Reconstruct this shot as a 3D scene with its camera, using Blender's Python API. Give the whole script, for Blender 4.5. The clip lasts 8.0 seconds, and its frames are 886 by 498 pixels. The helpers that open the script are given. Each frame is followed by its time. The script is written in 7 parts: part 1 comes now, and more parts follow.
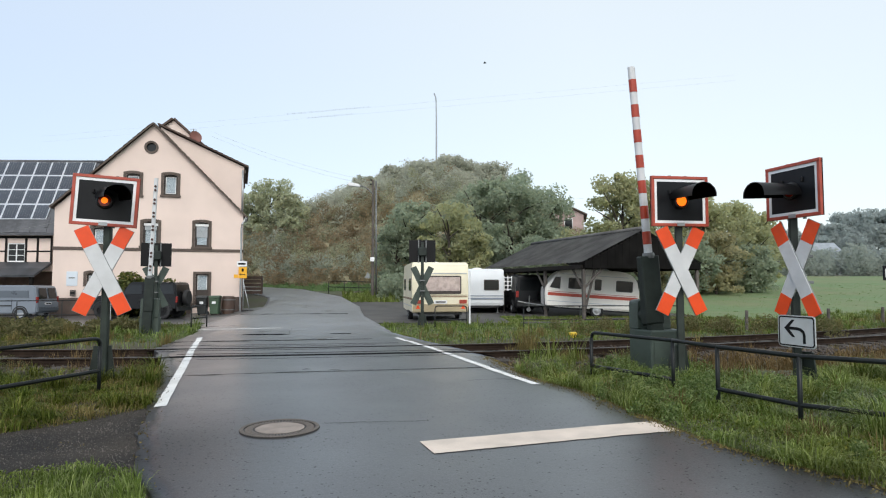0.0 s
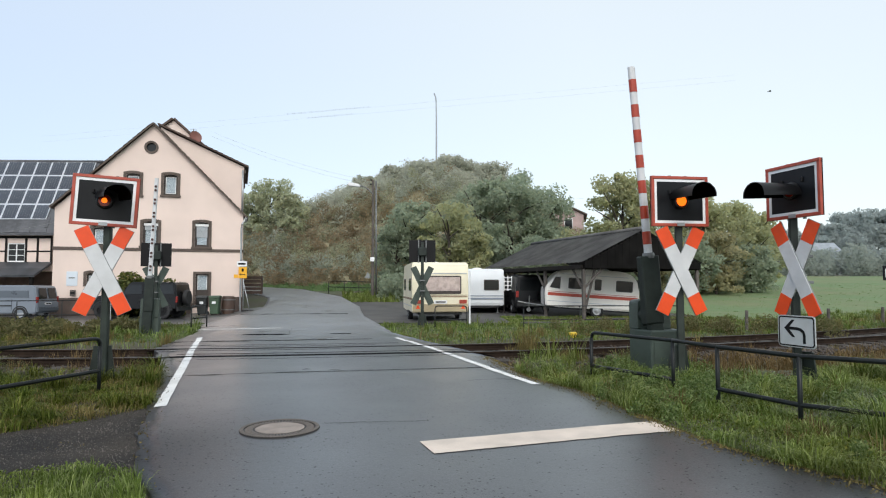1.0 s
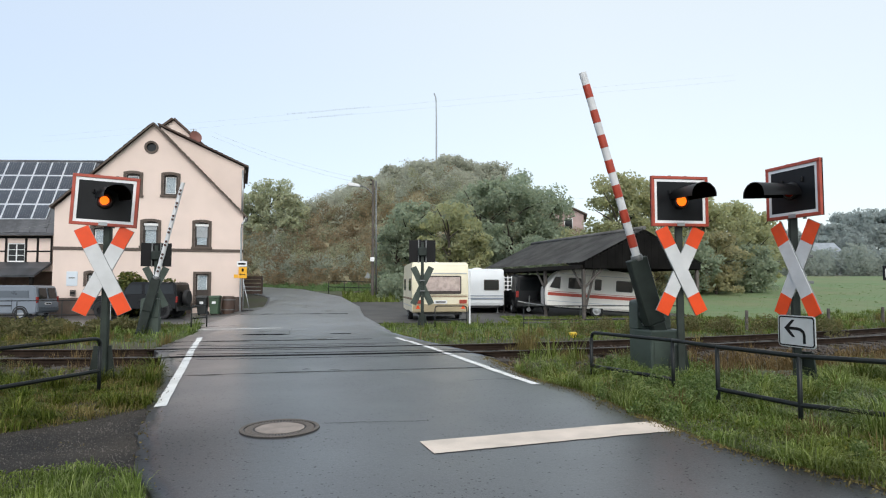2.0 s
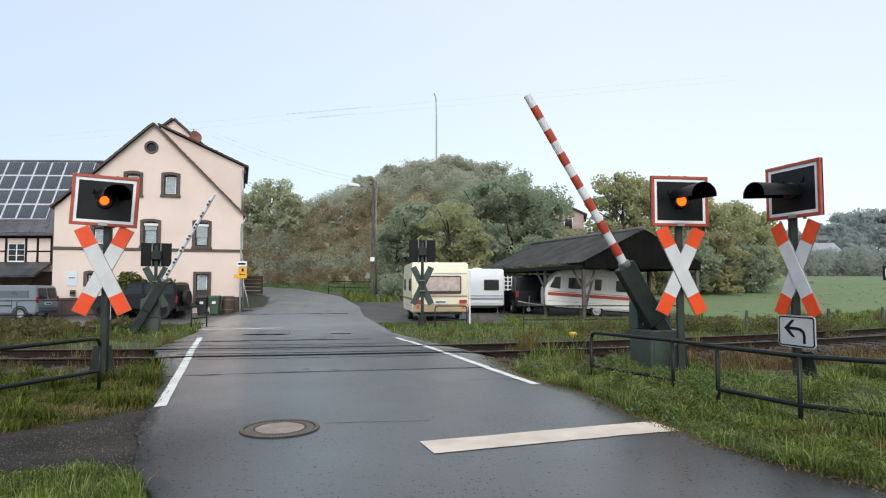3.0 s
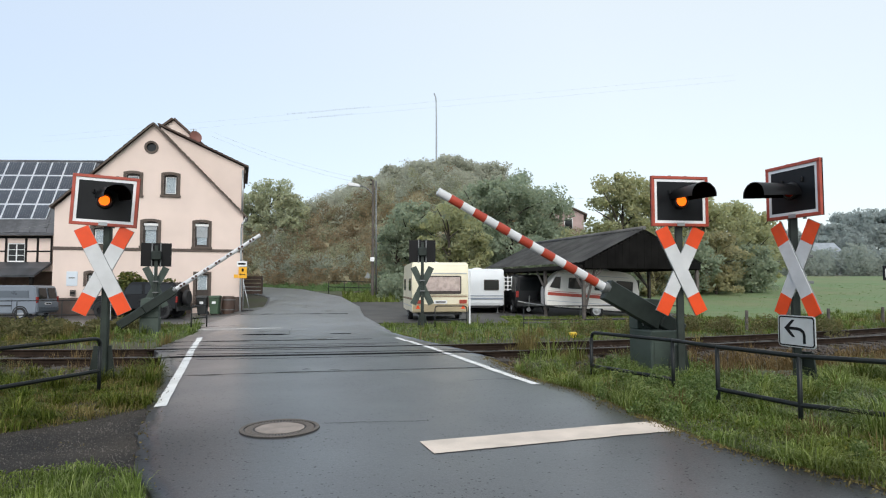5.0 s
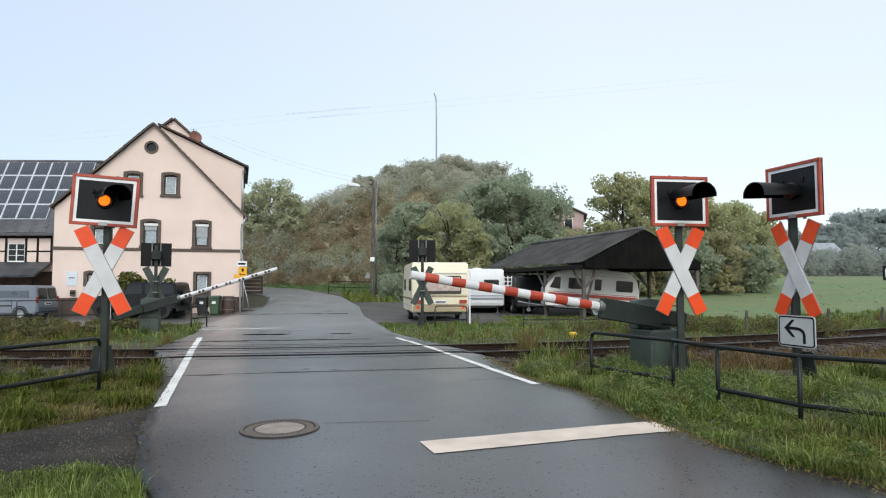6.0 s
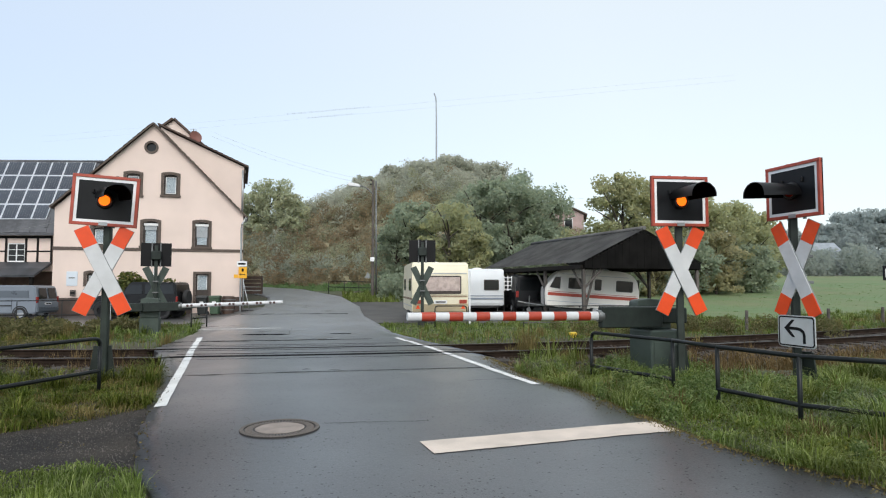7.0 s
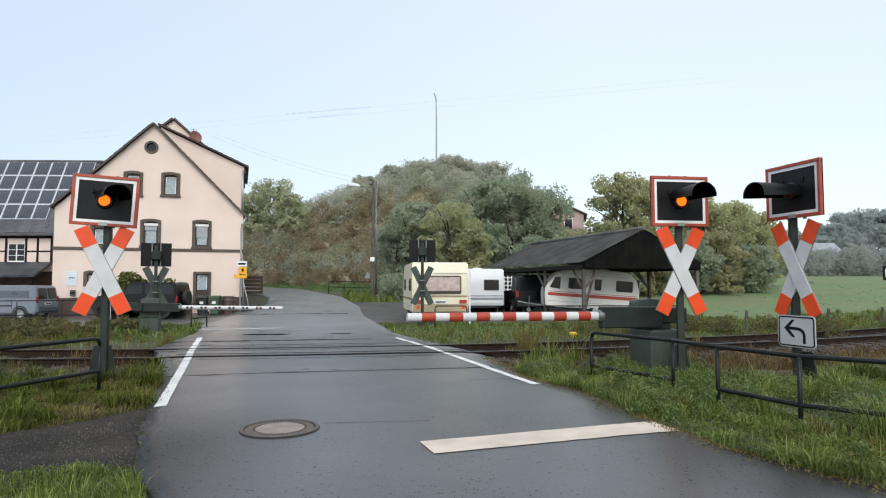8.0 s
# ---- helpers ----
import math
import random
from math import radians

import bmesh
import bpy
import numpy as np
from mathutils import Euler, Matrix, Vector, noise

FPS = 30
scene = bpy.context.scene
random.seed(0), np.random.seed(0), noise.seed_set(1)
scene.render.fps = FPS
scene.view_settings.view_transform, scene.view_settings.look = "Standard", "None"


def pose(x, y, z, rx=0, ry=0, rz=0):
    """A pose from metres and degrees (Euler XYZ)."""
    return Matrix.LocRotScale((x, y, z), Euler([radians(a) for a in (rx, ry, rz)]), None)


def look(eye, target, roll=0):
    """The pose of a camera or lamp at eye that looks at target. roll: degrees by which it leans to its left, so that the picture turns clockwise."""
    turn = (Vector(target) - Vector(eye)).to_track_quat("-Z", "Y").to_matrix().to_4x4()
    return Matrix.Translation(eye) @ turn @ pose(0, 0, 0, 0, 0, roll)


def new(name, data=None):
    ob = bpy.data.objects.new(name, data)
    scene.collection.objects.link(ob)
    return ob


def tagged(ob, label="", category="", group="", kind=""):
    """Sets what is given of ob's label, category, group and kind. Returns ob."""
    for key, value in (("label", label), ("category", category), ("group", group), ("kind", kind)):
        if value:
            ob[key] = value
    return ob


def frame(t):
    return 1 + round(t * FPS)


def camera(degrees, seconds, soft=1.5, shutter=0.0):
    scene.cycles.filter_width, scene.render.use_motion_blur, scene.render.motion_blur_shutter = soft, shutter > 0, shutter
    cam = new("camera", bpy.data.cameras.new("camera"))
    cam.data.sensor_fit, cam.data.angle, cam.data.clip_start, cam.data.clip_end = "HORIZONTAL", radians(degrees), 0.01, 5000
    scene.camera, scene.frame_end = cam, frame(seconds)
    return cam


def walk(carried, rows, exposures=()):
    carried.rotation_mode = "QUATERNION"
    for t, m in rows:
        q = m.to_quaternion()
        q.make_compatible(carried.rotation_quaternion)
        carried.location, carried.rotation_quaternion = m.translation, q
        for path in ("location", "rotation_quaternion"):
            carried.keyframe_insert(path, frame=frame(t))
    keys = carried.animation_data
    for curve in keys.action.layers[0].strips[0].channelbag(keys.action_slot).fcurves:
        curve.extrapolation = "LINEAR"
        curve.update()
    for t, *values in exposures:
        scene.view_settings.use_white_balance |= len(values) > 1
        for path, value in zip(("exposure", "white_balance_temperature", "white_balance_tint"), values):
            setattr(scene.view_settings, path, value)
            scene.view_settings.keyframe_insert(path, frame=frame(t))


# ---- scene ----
# ---------- camera: stands still at the roadside ----------
cam = camera(72, 8.0, soft=1.15)
EYE = (0.0, 0.0, 1.42)
STAND = pose(*EYE, 90 + 3.39, 0, 0)
walk(cam, [(0.0, STAND), (8.0, STAND)], exposures=[(0.0, 0.22), (8.0, 0.22)])

# ---------- light: bright overcast, misty morning; the mist is bluer to the west ----------
world = bpy.data.worlds.new("misty_sky")
scene.world = world
world.use_nodes = True
wn, wl = world.node_tree.nodes, world.node_tree.links
wn.clear()
w_out = wn.new("ShaderNodeOutputWorld")
w_add = wn.new("ShaderNodeAddShader")
w_sky = wn.new("ShaderNodeTexSky")
w_sky.sky_type, w_sky.sun_disc = "NISHITA", False
w_sky.sun_elevation, w_sky.sun_rotation = radians(40), radians(178)
w_sky.air_density, w_sky.dust_density, w_sky.ozone_density = 1.0, 1.5, 1.0
w_b1 = wn.new("ShaderNodeBackground")
w_b1.inputs["Strength"].default_value = 0.05
w_b2 = wn.new("ShaderNodeBackground")
w_tc = wn.new("ShaderNodeTexCoord")
w_dot = wn.new("ShaderNodeVectorMath")
w_dot.operation = "DOT_PRODUCT"
w_dot.inputs[1].default_value = (0.85, 0.10, 0.50)
w_ramp = wn.new("ShaderNodeMapRange")
w_ramp.inputs["From Min"].default_value, w_ramp.inputs["From Max"].default_value = -0.35, 0.45
w_mix = wn.new("ShaderNodeMix")
w_mix.data_type = "RGBA"
w_mix.inputs[6].default_value = (0.625, 0.725, 0.862, 1)
w_mix.inputs[7].default_value = (0.825, 0.885, 0.890, 1)
wl.new(w_tc.outputs["Generated"], w_dot.inputs[0])
wl.new(w_dot.outputs["Value"], w_ramp.inputs["Value"])
wl.new(w_ramp.outputs[0], w_mix.inputs[0])
wl.new(w_mix.outputs[2], w_b2.inputs["Color"])
w_b2.inputs["Strength"].default_value = 0.745
wl.new(w_sky.outputs[0], w_b1.inputs["Color"])
wl.new(w_b1.outputs[0], w_add.inputs[0])
wl.new(w_b2.outputs[0], w_add.inputs[1])
wl.new(w_add.outputs[0], w_out.inputs["Surface"])

sun = new("sun", bpy.data.lights.new("sun", "SUN"))
sun.data.energy, sun.data.angle, sun.data.color = 1.9, radians(40), (1.0, 0.97, 0.92)
sun.matrix_basis = look((1, -24, 30), (0, 10, 0))


# ---------- materials ----------
def mat(name, col, rough=0.6, metal=0.0, var=0.18, scale=1.2, fine=30.0, bump=0.15, spec=0.5,
        col2=None, each=0.0, island=0.0, rough_var=0.1, coat=0.0, sub=0.0, dist=0.01):
    """Principled surface with blotches and grain; each / island: variation from piece to piece."""
    m = bpy.data.materials.new(name)
    m.use_nodes = True
    n, l = m.node_tree.nodes, m.node_tree.links
    b = n["Principled BSDF"]
    tc = n.new("ShaderNodeTexCoord")
    big = n.new("ShaderNodeTexNoise")
    big.inputs["Scale"].default_value, big.inputs["Detail"].default_value = scale, 5
    small = n.new("ShaderNodeTexNoise")
    small.inputs["Scale"].default_value, small.inputs["Detail"].default_value = fine, 3
    l.new(tc.outputs["Object"], big.inputs["Vector"])
    l.new(tc.outputs["Object"], small.inputs["Vector"])
    c2 = col2 or tuple(max(0.0, c * (1 - 2 * var)) for c in col)
    ramp = n.new("ShaderNodeValToRGB")
    ramp.color_ramp.elements[0].position, ramp.color_ramp.elements[1].position = 0.35, 0.65
    ramp.color_ramp.elements[0].color = (*c2, 1)
    ramp.color_ramp.elements[1].color = (*col, 1)
    l.new(big.outputs["Fac"], ramp.inputs["Fac"])
    hsv = n.new("ShaderNodeHueSaturation")
    l.new(ramp.outputs["Color"], hsv.inputs["Color"])
    val = n.new("ShaderNodeMath")
    val.operation = "MULTIPLY_ADD"
    val.inputs[1].default_value, val.inputs[2].default_value = var * 1.6, 1 - var * 0.8
    l.new(small.outputs["Fac"], val.inputs[0])
    last = val
    for amount, node, sock in ((each, "ShaderNodeObjectInfo", "Random"), (island, "ShaderNodeNewGeometry", "Random Per Island")):
        if amount:
            src = n.new(node)
            k = n.new("ShaderNodeMath")
            k.operation = "MULTIPLY_ADD"
            k.inputs[1].default_value, k.inputs[2].default_value = amount * 2, 1 - amount
            l.new(src.outputs[sock], k.inputs[0])
            p = n.new("ShaderNodeMath")
            p.operation = "MULTIPLY"
            l.new(last.outputs[0], p.inputs[0])
            l.new(k.outputs[0], p.inputs[1])
            last = p
    l.new(last.outputs[0], hsv.inputs["Value"])
    l.new(hsv.outputs["Color"], b.inputs["Base Color"])
    rv = n.new("ShaderNodeMath")
    rv.operation = "MULTIPLY_ADD"
    rv.inputs[1].default_value, rv.inputs[2].default_value = rough_var * 2, rough - rough_var
    l.new(big.outputs["Fac"], rv.inputs[0])
    l.new(rv.outputs[0], b.inputs["Roughness"])
    b.inputs["Metallic"].default_value = metal
    b.inputs["Specular IOR Level"].default_value = spec
    b.inputs["Coat Weight"].default_value = coat
    if bump:
        bp = n.new("ShaderNodeBump")
        bp.inputs["Strength"].default_value, bp.inputs["Distance"].default_value = bump, dist
        l.new(small.outputs["Fac"], bp.inputs["Height"])
        l.new(bp.outputs[0], b.inputs["Normal"])
    return m


def leaf_mat(name, a, b2, c, rough=0.55, thin=0.4, patch=0.35, swing=1.1, hue=0.0, spec=0.35):
    """Foliage: colour varies leaf by leaf between three tones, with some light passing through."""
    m = bpy.data.materials.new(name)
    m.use_nodes = True
    n, l = m.node_tree.nodes, m.node_tree.links
    b = n["Principled BSDF"]
    geo = n.new("ShaderNodeNewGeometry")
    ramp = n.new("ShaderNodeValToRGB")
    ramp.color_ramp.elements[0].color, ramp.color_ramp.elements[1].color = (*a, 1), (*c, 1)
    e = ramp.color_ramp.elements.new(0.55)
    e.color = (*b2, 1)
    l.new(geo.outputs["Random Per Island"], ramp.inputs["Fac"])
    tc = n.new("ShaderNodeTexCoord")
    nz = n.new("ShaderNodeTexNoise")
    nz.inputs["Scale"].default_value, nz.inputs["Detail"].default_value = patch, 4
    l.new(tc.outputs["Object"], nz.inputs["Vector"])
    k = n.new("ShaderNodeMath")
    k.operation = "MULTIPLY_ADD"
    k.inputs[1].default_value, k.inputs[2].default_value = swing, 1.05 - swing / 2
    l.new(nz.outputs["Fac"], k.inputs[0])
    hsv = n.new("ShaderNodeHueSaturation")
    l.new(ramp.outputs["Color"], hsv.inputs["Color"])
    l.new(k.outputs[0], hsv.inputs["Value"])
    if hue:
        n2 = n.new("ShaderNodeTexNoise")
        n2.inputs["Scale"].default_value, n2.inputs["Detail"].default_value = patch * 0.45, 3
        l.new(tc.outputs["Object"], n2.inputs["Vector"])
        h = n.new("ShaderNodeMath")
        h.operation = "MULTIPLY_ADD"
        h.inputs[1].default_value, h.inputs[2].default_value = hue, 0.5 - hue / 2
        l.new(n2.outputs["Fac"], h.inputs[0])
        l.new(h.outputs[0], hsv.inputs["Hue"])
    l.new(hsv.outputs["Color"], b.inputs["Base Color"])
    b.inputs["Roughness"].default_value = rough
    b.inputs["Specular IOR Level"].default_value = spec
    tr = n.new("ShaderNodeBsdfTranslucent")
    l.new(hsv.outputs["Color"], tr.inputs["Color"])
    mx = n.new("ShaderNodeMixShader")
    mx.inputs[0].default_value = thin
    l.new(b.outputs[0], mx.inputs[1])
    l.new(tr.outputs[0], mx.inputs[2])
    l.new(mx.outputs[0], n["Material Output"].inputs["Surface"])
    return m


def glow_mat(name, col, strength):
    m = bpy.data.materials.new(name)
    m.use_nodes = True
    b = m.node_tree.nodes["Principled BSDF"]
    b.inputs["Base Color"].default_value = (*col, 1)
    b.inputs["Emission Color"].default_value = (*col, 1)
    b.inputs["Emission Strength"].default_value = strength
    return m


M_GREEN = mat("green_enamel", (0.058, 0.078, 0.066), 0.45, spec=0.35, var=0.15, scale=4, fine=60, bump=0.05)
M_POST = mat("dark_post_paint", (0.032, 0.042, 0.035), 0.5, spec=0.3, var=0.2, scale=4, fine=60, bump=0.06)
M_DKGREEN = mat("dark_green_enamel", (0.020, 0.028, 0.024), 0.5, spec=0.3, var=0.2, scale=5, fine=60, bump=0.05)
M_RAIL_PAINT = mat("dark_railing_paint", (0.012, 0.015, 0.015), 0.4, spec=0.25, var=0.25, scale=6, fine=50, bump=0.1)
M_RED = mat("red_reflective", (0.80, 0.070, 0.006), 0.45, var=0.06, scale=5, fine=90, bump=0.02)
M_DKRED = mat("red_boom_film", (0.40, 0.048, 0.022), 0.4, var=0.1, scale=5, fine=60, bump=0.03)
M_WHITE = mat("white_reflective", (0.60, 0.61, 0.62), 0.4, var=0.06, scale=5, fine=90, bump=0.02)
M_FRAME_RED = mat("red_frame_paint", (0.40, 0.065, 0.035), 0.45, var=0.12, scale=5, fine=60, bump=0.04)
M_PLATE = mat("grey_white_plate", (0.52, 0.54, 0.54), 0.45, var=0.06, scale=4, fine=60, bump=0.02)
M_FRAME_WHITE = mat("white_frame_paint", (0.78, 0.79, 0.80), 0.45, var=0.04, scale=5, fine=60, bump=0.02)
M_BLACK = mat("black_panel", (0.008, 0.009, 0.011), 0.35, var=0.2, scale=3, fine=60, bump=0.02, spec=0.22)
M_BLACK_MATT = mat("black_matt", (0.008, 0.008, 0.009), 0.6, var=0.2, scale=3, fine=60, bump=0.02, spec=0.25)
M_HOOD = mat("black_hood_paint", (0.012, 0.0125, 0.014), 0.32, var=0.2, scale=3, fine=60, bump=0.03, spec=0.6)
M_AMBER = glow_mat("amber_light", (1.0, 0.17, 0.008), 1.35)
M_LENS = mat("dark_red_lens", (0.34, 0.030, 0.012), 0.2, var=0.1, scale=30, fine=120, bump=0.05)
M_LINING = mat("black_lining", (0.004, 0.004, 0.004), 0.9, var=0.1, scale=3, fine=60, bump=0.02, spec=0.05)
M_GALV = mat("galvanised_steel", (0.42, 0.44, 0.45), 0.45, 0.6, var=0.12, scale=6, fine=60, bump=0.05)
M_STEEL = mat("weathered_steel", (0.22, 0.23, 0.23), 0.5, 0.5, var=0.2, scale=6, fine=60, bump=0.08)
M_SIGN_GREY = mat("sign_back_grey", (0.26, 0.28, 0.28), 0.5, 0.3, var=0.12, scale=4, fine=60, bump=0.04)
M_PLASTER = mat("apricot_plaster", (0.755, 0.62, 0.55), 0.85, var=0.05, scale=0.5, fine=40, bump=0.12)
M_TRIM = mat("brown_stone_trim", (0.115, 0.088, 0.072), 0.8, var=0.15, scale=2, fine=40, bump=0.2)
M_PLINTH = mat("brown_plinth", (0.10, 0.072, 0.060), 0.85, var=0.2, scale=1.5, fine=30, bump=0.3)
M_SLATE = mat("grey_slate", (0.075, 0.078, 0.086), 0.5, var=0.25, scale=1.5, fine=18, bump=0.4, each=0.25, island=0.25)
M_TILE = mat("brown_roof_tile", (0.12, 0.075, 0.058), 0.7, var=0.25, scale=1.5, fine=20, bump=0.3, island=0.25)
M_PV = mat("solar_cell_glass", (0.068, 0.079, 0.100), 0.18, var=0.2, scale=1.0, fine=20, bump=0.0, each=0.12, rough_var=0.04)
M_ALU = mat("aluminium_frame", (0.55, 0.57, 0.60), 0.4, 0.5, var=0.08, scale=4, fine=60, bump=0.02)
M_TIMBER = mat("dark_timber", (0.020, 0.017, 0.015), 0.85, spec=0.2, var=0.25, scale=2, fine=30, bump=0.3)
M_TARRED = mat("tarred_boards", (0.011, 0.0105, 0.010), 0.9, spec=0.08, var=0.25, scale=2, fine=30, bump=0.3)
M_GREYWOOD = mat("weathered_grey_wood", (0.115, 0.100, 0.088), 0.8, var=0.25, scale=3, fine=30, bump=0.35, each=0.15)
M_RUBBER = mat("black_rubber", (0.016, 0.016, 0.017), 0.7, var=0.15, scale=8, fine=60, bump=0.1)
M_PLASTIC = mat("black_plastic", (0.018, 0.019, 0.020), 0.5, var=0.15, scale=8, fine=60, bump=0.05)
M_CHROME = mat("wheel_alloy", (0.50, 0.51, 0.52), 0.35, 0.7, var=0.1, scale=6, fine=60, bump=0.02)
M_WHITE_PAINT = mat("white_gloss_paint", (0.78, 0.79, 0.79), 0.45, var=0.04, scale=2, fine=40, bump=0.03)


def glass_mat(name, tint, rough=0.05, dark=0.03):
    m = bpy.data.materials.new(name)
    m.use_nodes = True
    n, l = m.node_tree.nodes, m.node_tree.links
    b = n["Principled BSDF"]
    b.inputs["Base Color"].default_value = (*tint, 1)
    b.inputs["Roughness"].default_value = rough
    b.inputs["Specular IOR Level"].default_value = 0.6
    tr = n.new("ShaderNodeBsdfTransparent")
    tr.inputs["Color"].default_value = (0.90, 0.94, 0.96, 1)
    mx = n.new("ShaderNodeMixShader")
    mx.inputs[0].default_value = dark
    l.new(tr.outputs[0], mx.inputs[1])
    l.new(b.outputs[0], mx.inputs[2])
    l.new(mx.outputs[0], n["Material Output"].inputs["Surface"])
    return m


M_GLASS = glass_mat("window_glass", (0.10, 0.12, 0.13), 0.04, 0.16)
M_DARKGLASS = mat("tinted_vehicle_glass", (0.014, 0.016, 0.017), 0.1, spec=0.4, var=0.1, scale=2, fine=10, bump=0.0, rough_var=0.03)


# ---------- mesh helpers ----------
def empty_bm():
    return bmesh.new()


def box(bm, x0, x1, y0, y1, z0, z1, bevel=0.0, m=None, seg=1):
    geo = bmesh.ops.create_cube(bm, size=1.0)
    vs = geo["verts"]
    for v in vs:
        v.co = Vector((x0 + (v.co.x + 0.5) * (x1 - x0), y0 + (v.co.y + 0.5) * (y1 - y0), z0 + (v.co.z + 0.5) * (z1 - z0)))
    if bevel:
        es = list({e for v in vs for e in v.link_edges})
        r = bmesh.ops.bevel(bm, geom=es, offset=bevel, segments=seg, affect="EDGES", clamp_overlap=True)
        vs = list({v for f in r["faces"] for v in f.verts} | {v for v in vs if v.is_valid})
    if m is not None:
        bmesh.ops.transform(bm, matrix=m, verts=[v for v in vs if v.is_valid])
    return vs


def prism(bm, pts, axis, a, b, bevel=0.0, seg=1):
    """Extrude the polygon pts (two coordinates each) along axis ('x', 'y' or 'z') from a to b."""
    def at(p, t):
        return {"x": (t, p[0], p[1]), "y": (p[0], t, p[1]), "z": (p[0], p[1], t)}[axis]
    v0 = [bm.verts.new(at(p, a)) for p in pts]
    v1 = [bm.verts.new(at(p, b)) for p in pts]
    fs = [bm.faces.new(v0), bm.faces.new(v1)]
    for i in range(len(pts)):
        j = (i + 1) % len(pts)
        fs.append(bm.faces.new((v0[i], v0[j], v1[j], v1[i])))
    bmesh.ops.recalc_face_normals(bm, faces=fs)
    if bevel:
        es = list({e for v in v0 + v1 for e in v.link_edges})
        bmesh.ops.bevel(bm, geom=es, offset=bevel, segments=seg, affect="EDGES", clamp_overlap=True)


def tube(bm, pts, r, seg=10, caps=True, r2=None):
    """A round bar along the points, with radius r (to r2 at the end)."""
    pts = [Vector(p) for p in pts]
    rings = []
    for i, p in enumerate(pts):
        d = (pts[min(i + 1, len(pts) - 1)] - pts[max(i - 1, 0)]).normalized()
        u = d.cross(Vector((0, 0, 1)) if abs(d.z) < 0.95 else Vector((1, 0, 0))).normalized()
        w = d.cross(u)
        rr = r if r2 is None else r + (r2 - r) * i / (len(pts) - 1)
        rings.append([bm.verts.new(p + (u * math.cos(a) + w * math.sin(a)) * rr) for a in (2 * math.pi * k / seg for k in range(seg))])
    fs = []
    for a, b in zip(rings, rings[1:]):
        for k in range(seg):
            fs.append(bm.faces.new((a[k], a[(k + 1) % seg], b[(k + 1) % seg], b[k])))
    if caps:
        fs += [bm.faces.new(rings[0]), bm.faces.new(rings[-1])]
    bmesh.ops.recalc_face_normals(bm, faces=fs)


def lathe(bm, prof, m=None, seg=24, caps=True):
    """Turn the profile (radius, height) about z; m places it."""
    rings = []
    for r, z in prof:
        rings.append([bm.verts.new((r * math.cos(2 * math.pi * k / seg), r * math.sin(2 * math.pi * k / seg), z)) for k in range(seg)])
    fs = []
    for a, b in zip(rings, rings[1:]):
        for k in range(seg):
            fs.append(bm.faces.new((a[k], a[(k + 1) % seg], b[(k + 1) % seg], b[k])))
    if caps and prof[0][0] > 0.001:
        fs.append(bm.faces.new(rings[0]))
    if caps and prof[-1][0] > 0.001:
        fs.append(bm.faces.new(rings[-1]))
    bmesh.ops.recalc_face_normals(bm, faces=fs)
    if m is not None:
        bmesh.ops.transform(bm, matrix=m, verts=[v for ring in rings for v in ring])


def rounded(x0, x1, z0, z1, r=0.06, n=4):
    pts = []
    for cx, cz, a0 in ((x1 - r, z1 - r, 0), (x0 + r, z1 - r, 90), (x0 + r, z0 + r, 180), (x1 - r, z0 + r, 270)):
        for k in range(n + 1):
            a = radians(a0 + 90 * k / n)
            pts.append((cx + r * math.cos(a), cz + r * math.sin(a)))
    return pts


def mesh_of(bm, name, material, smooth=False):
    me = bpy.data.meshes.new(name)
    if smooth:
        for f in bm.faces:
            f.smooth = len(f.verts) <= 6
        for e in bm.edges:
            if len(e.link_faces) == 2 and e.calc_face_angle(0) > 0.6:
                e.smooth = False
    bm.to_mesh(me)
    bm.free()
    me.materials.append(material)
    return me


def part(name, bm, material, parent=None, label="", smooth=False, m=None):
    ob = new(name, mesh_of(bm, name, material, smooth))
    if parent is not None:
        ob.parent = parent
    if m is not None:
        ob.matrix_basis = m
    return tagged(ob, label)


def thing(name, label, category, m=None, group="", kind=""):
    ob = new(name)
    ob.empty_display_size = 0.2
    if m is not None:
        ob.matrix_basis = m
    return tagged(ob, label, category, group, kind)


def from_arrays(name, verts, faces, material, parent=None):
    """A mesh from numpy arrays: verts (n, 3), faces (k, 3 or 4)."""
    me = bpy.data.meshes.new(name)
    k, c = faces.shape
    me.vertices.add(len(verts))
    me.vertices.foreach_set("co", np.ascontiguousarray(verts, dtype=np.float32).ravel())
    me.loops.add(k * c)
    me.loops.foreach_set("vertex_index", np.ascontiguousarray(faces, dtype=np.int32).ravel())
    me.polygons.add(k)
    me.polygons.foreach_set("loop_start", np.arange(0, k * c, c, dtype=np.int32))
    me.update(calc_edges=True)
    me.materials.append(material)
    ob = new(name, me)
    if parent is not None:
        ob.parent = parent
    return ob


# ---------- the lie of the land ----------
def rail_line(x):
    """Distance of the near rail from the camera's line, along the curve of the track."""
    x = min(max(x, -9.7), 14.0) if np.isscalar(x) else np.clip(x, -9.7, 14.0)
    return 12.54 + 0.219 * x + 0.0113 * x * x


def rail_y(x):
    return rail_line(x) + np.maximum(0, np.asarray(x) - 14.0) * 0.53


def smooth01(t):
    t = np.clip(t, 0, 1)
    return t * t * (3 - 2 * t)


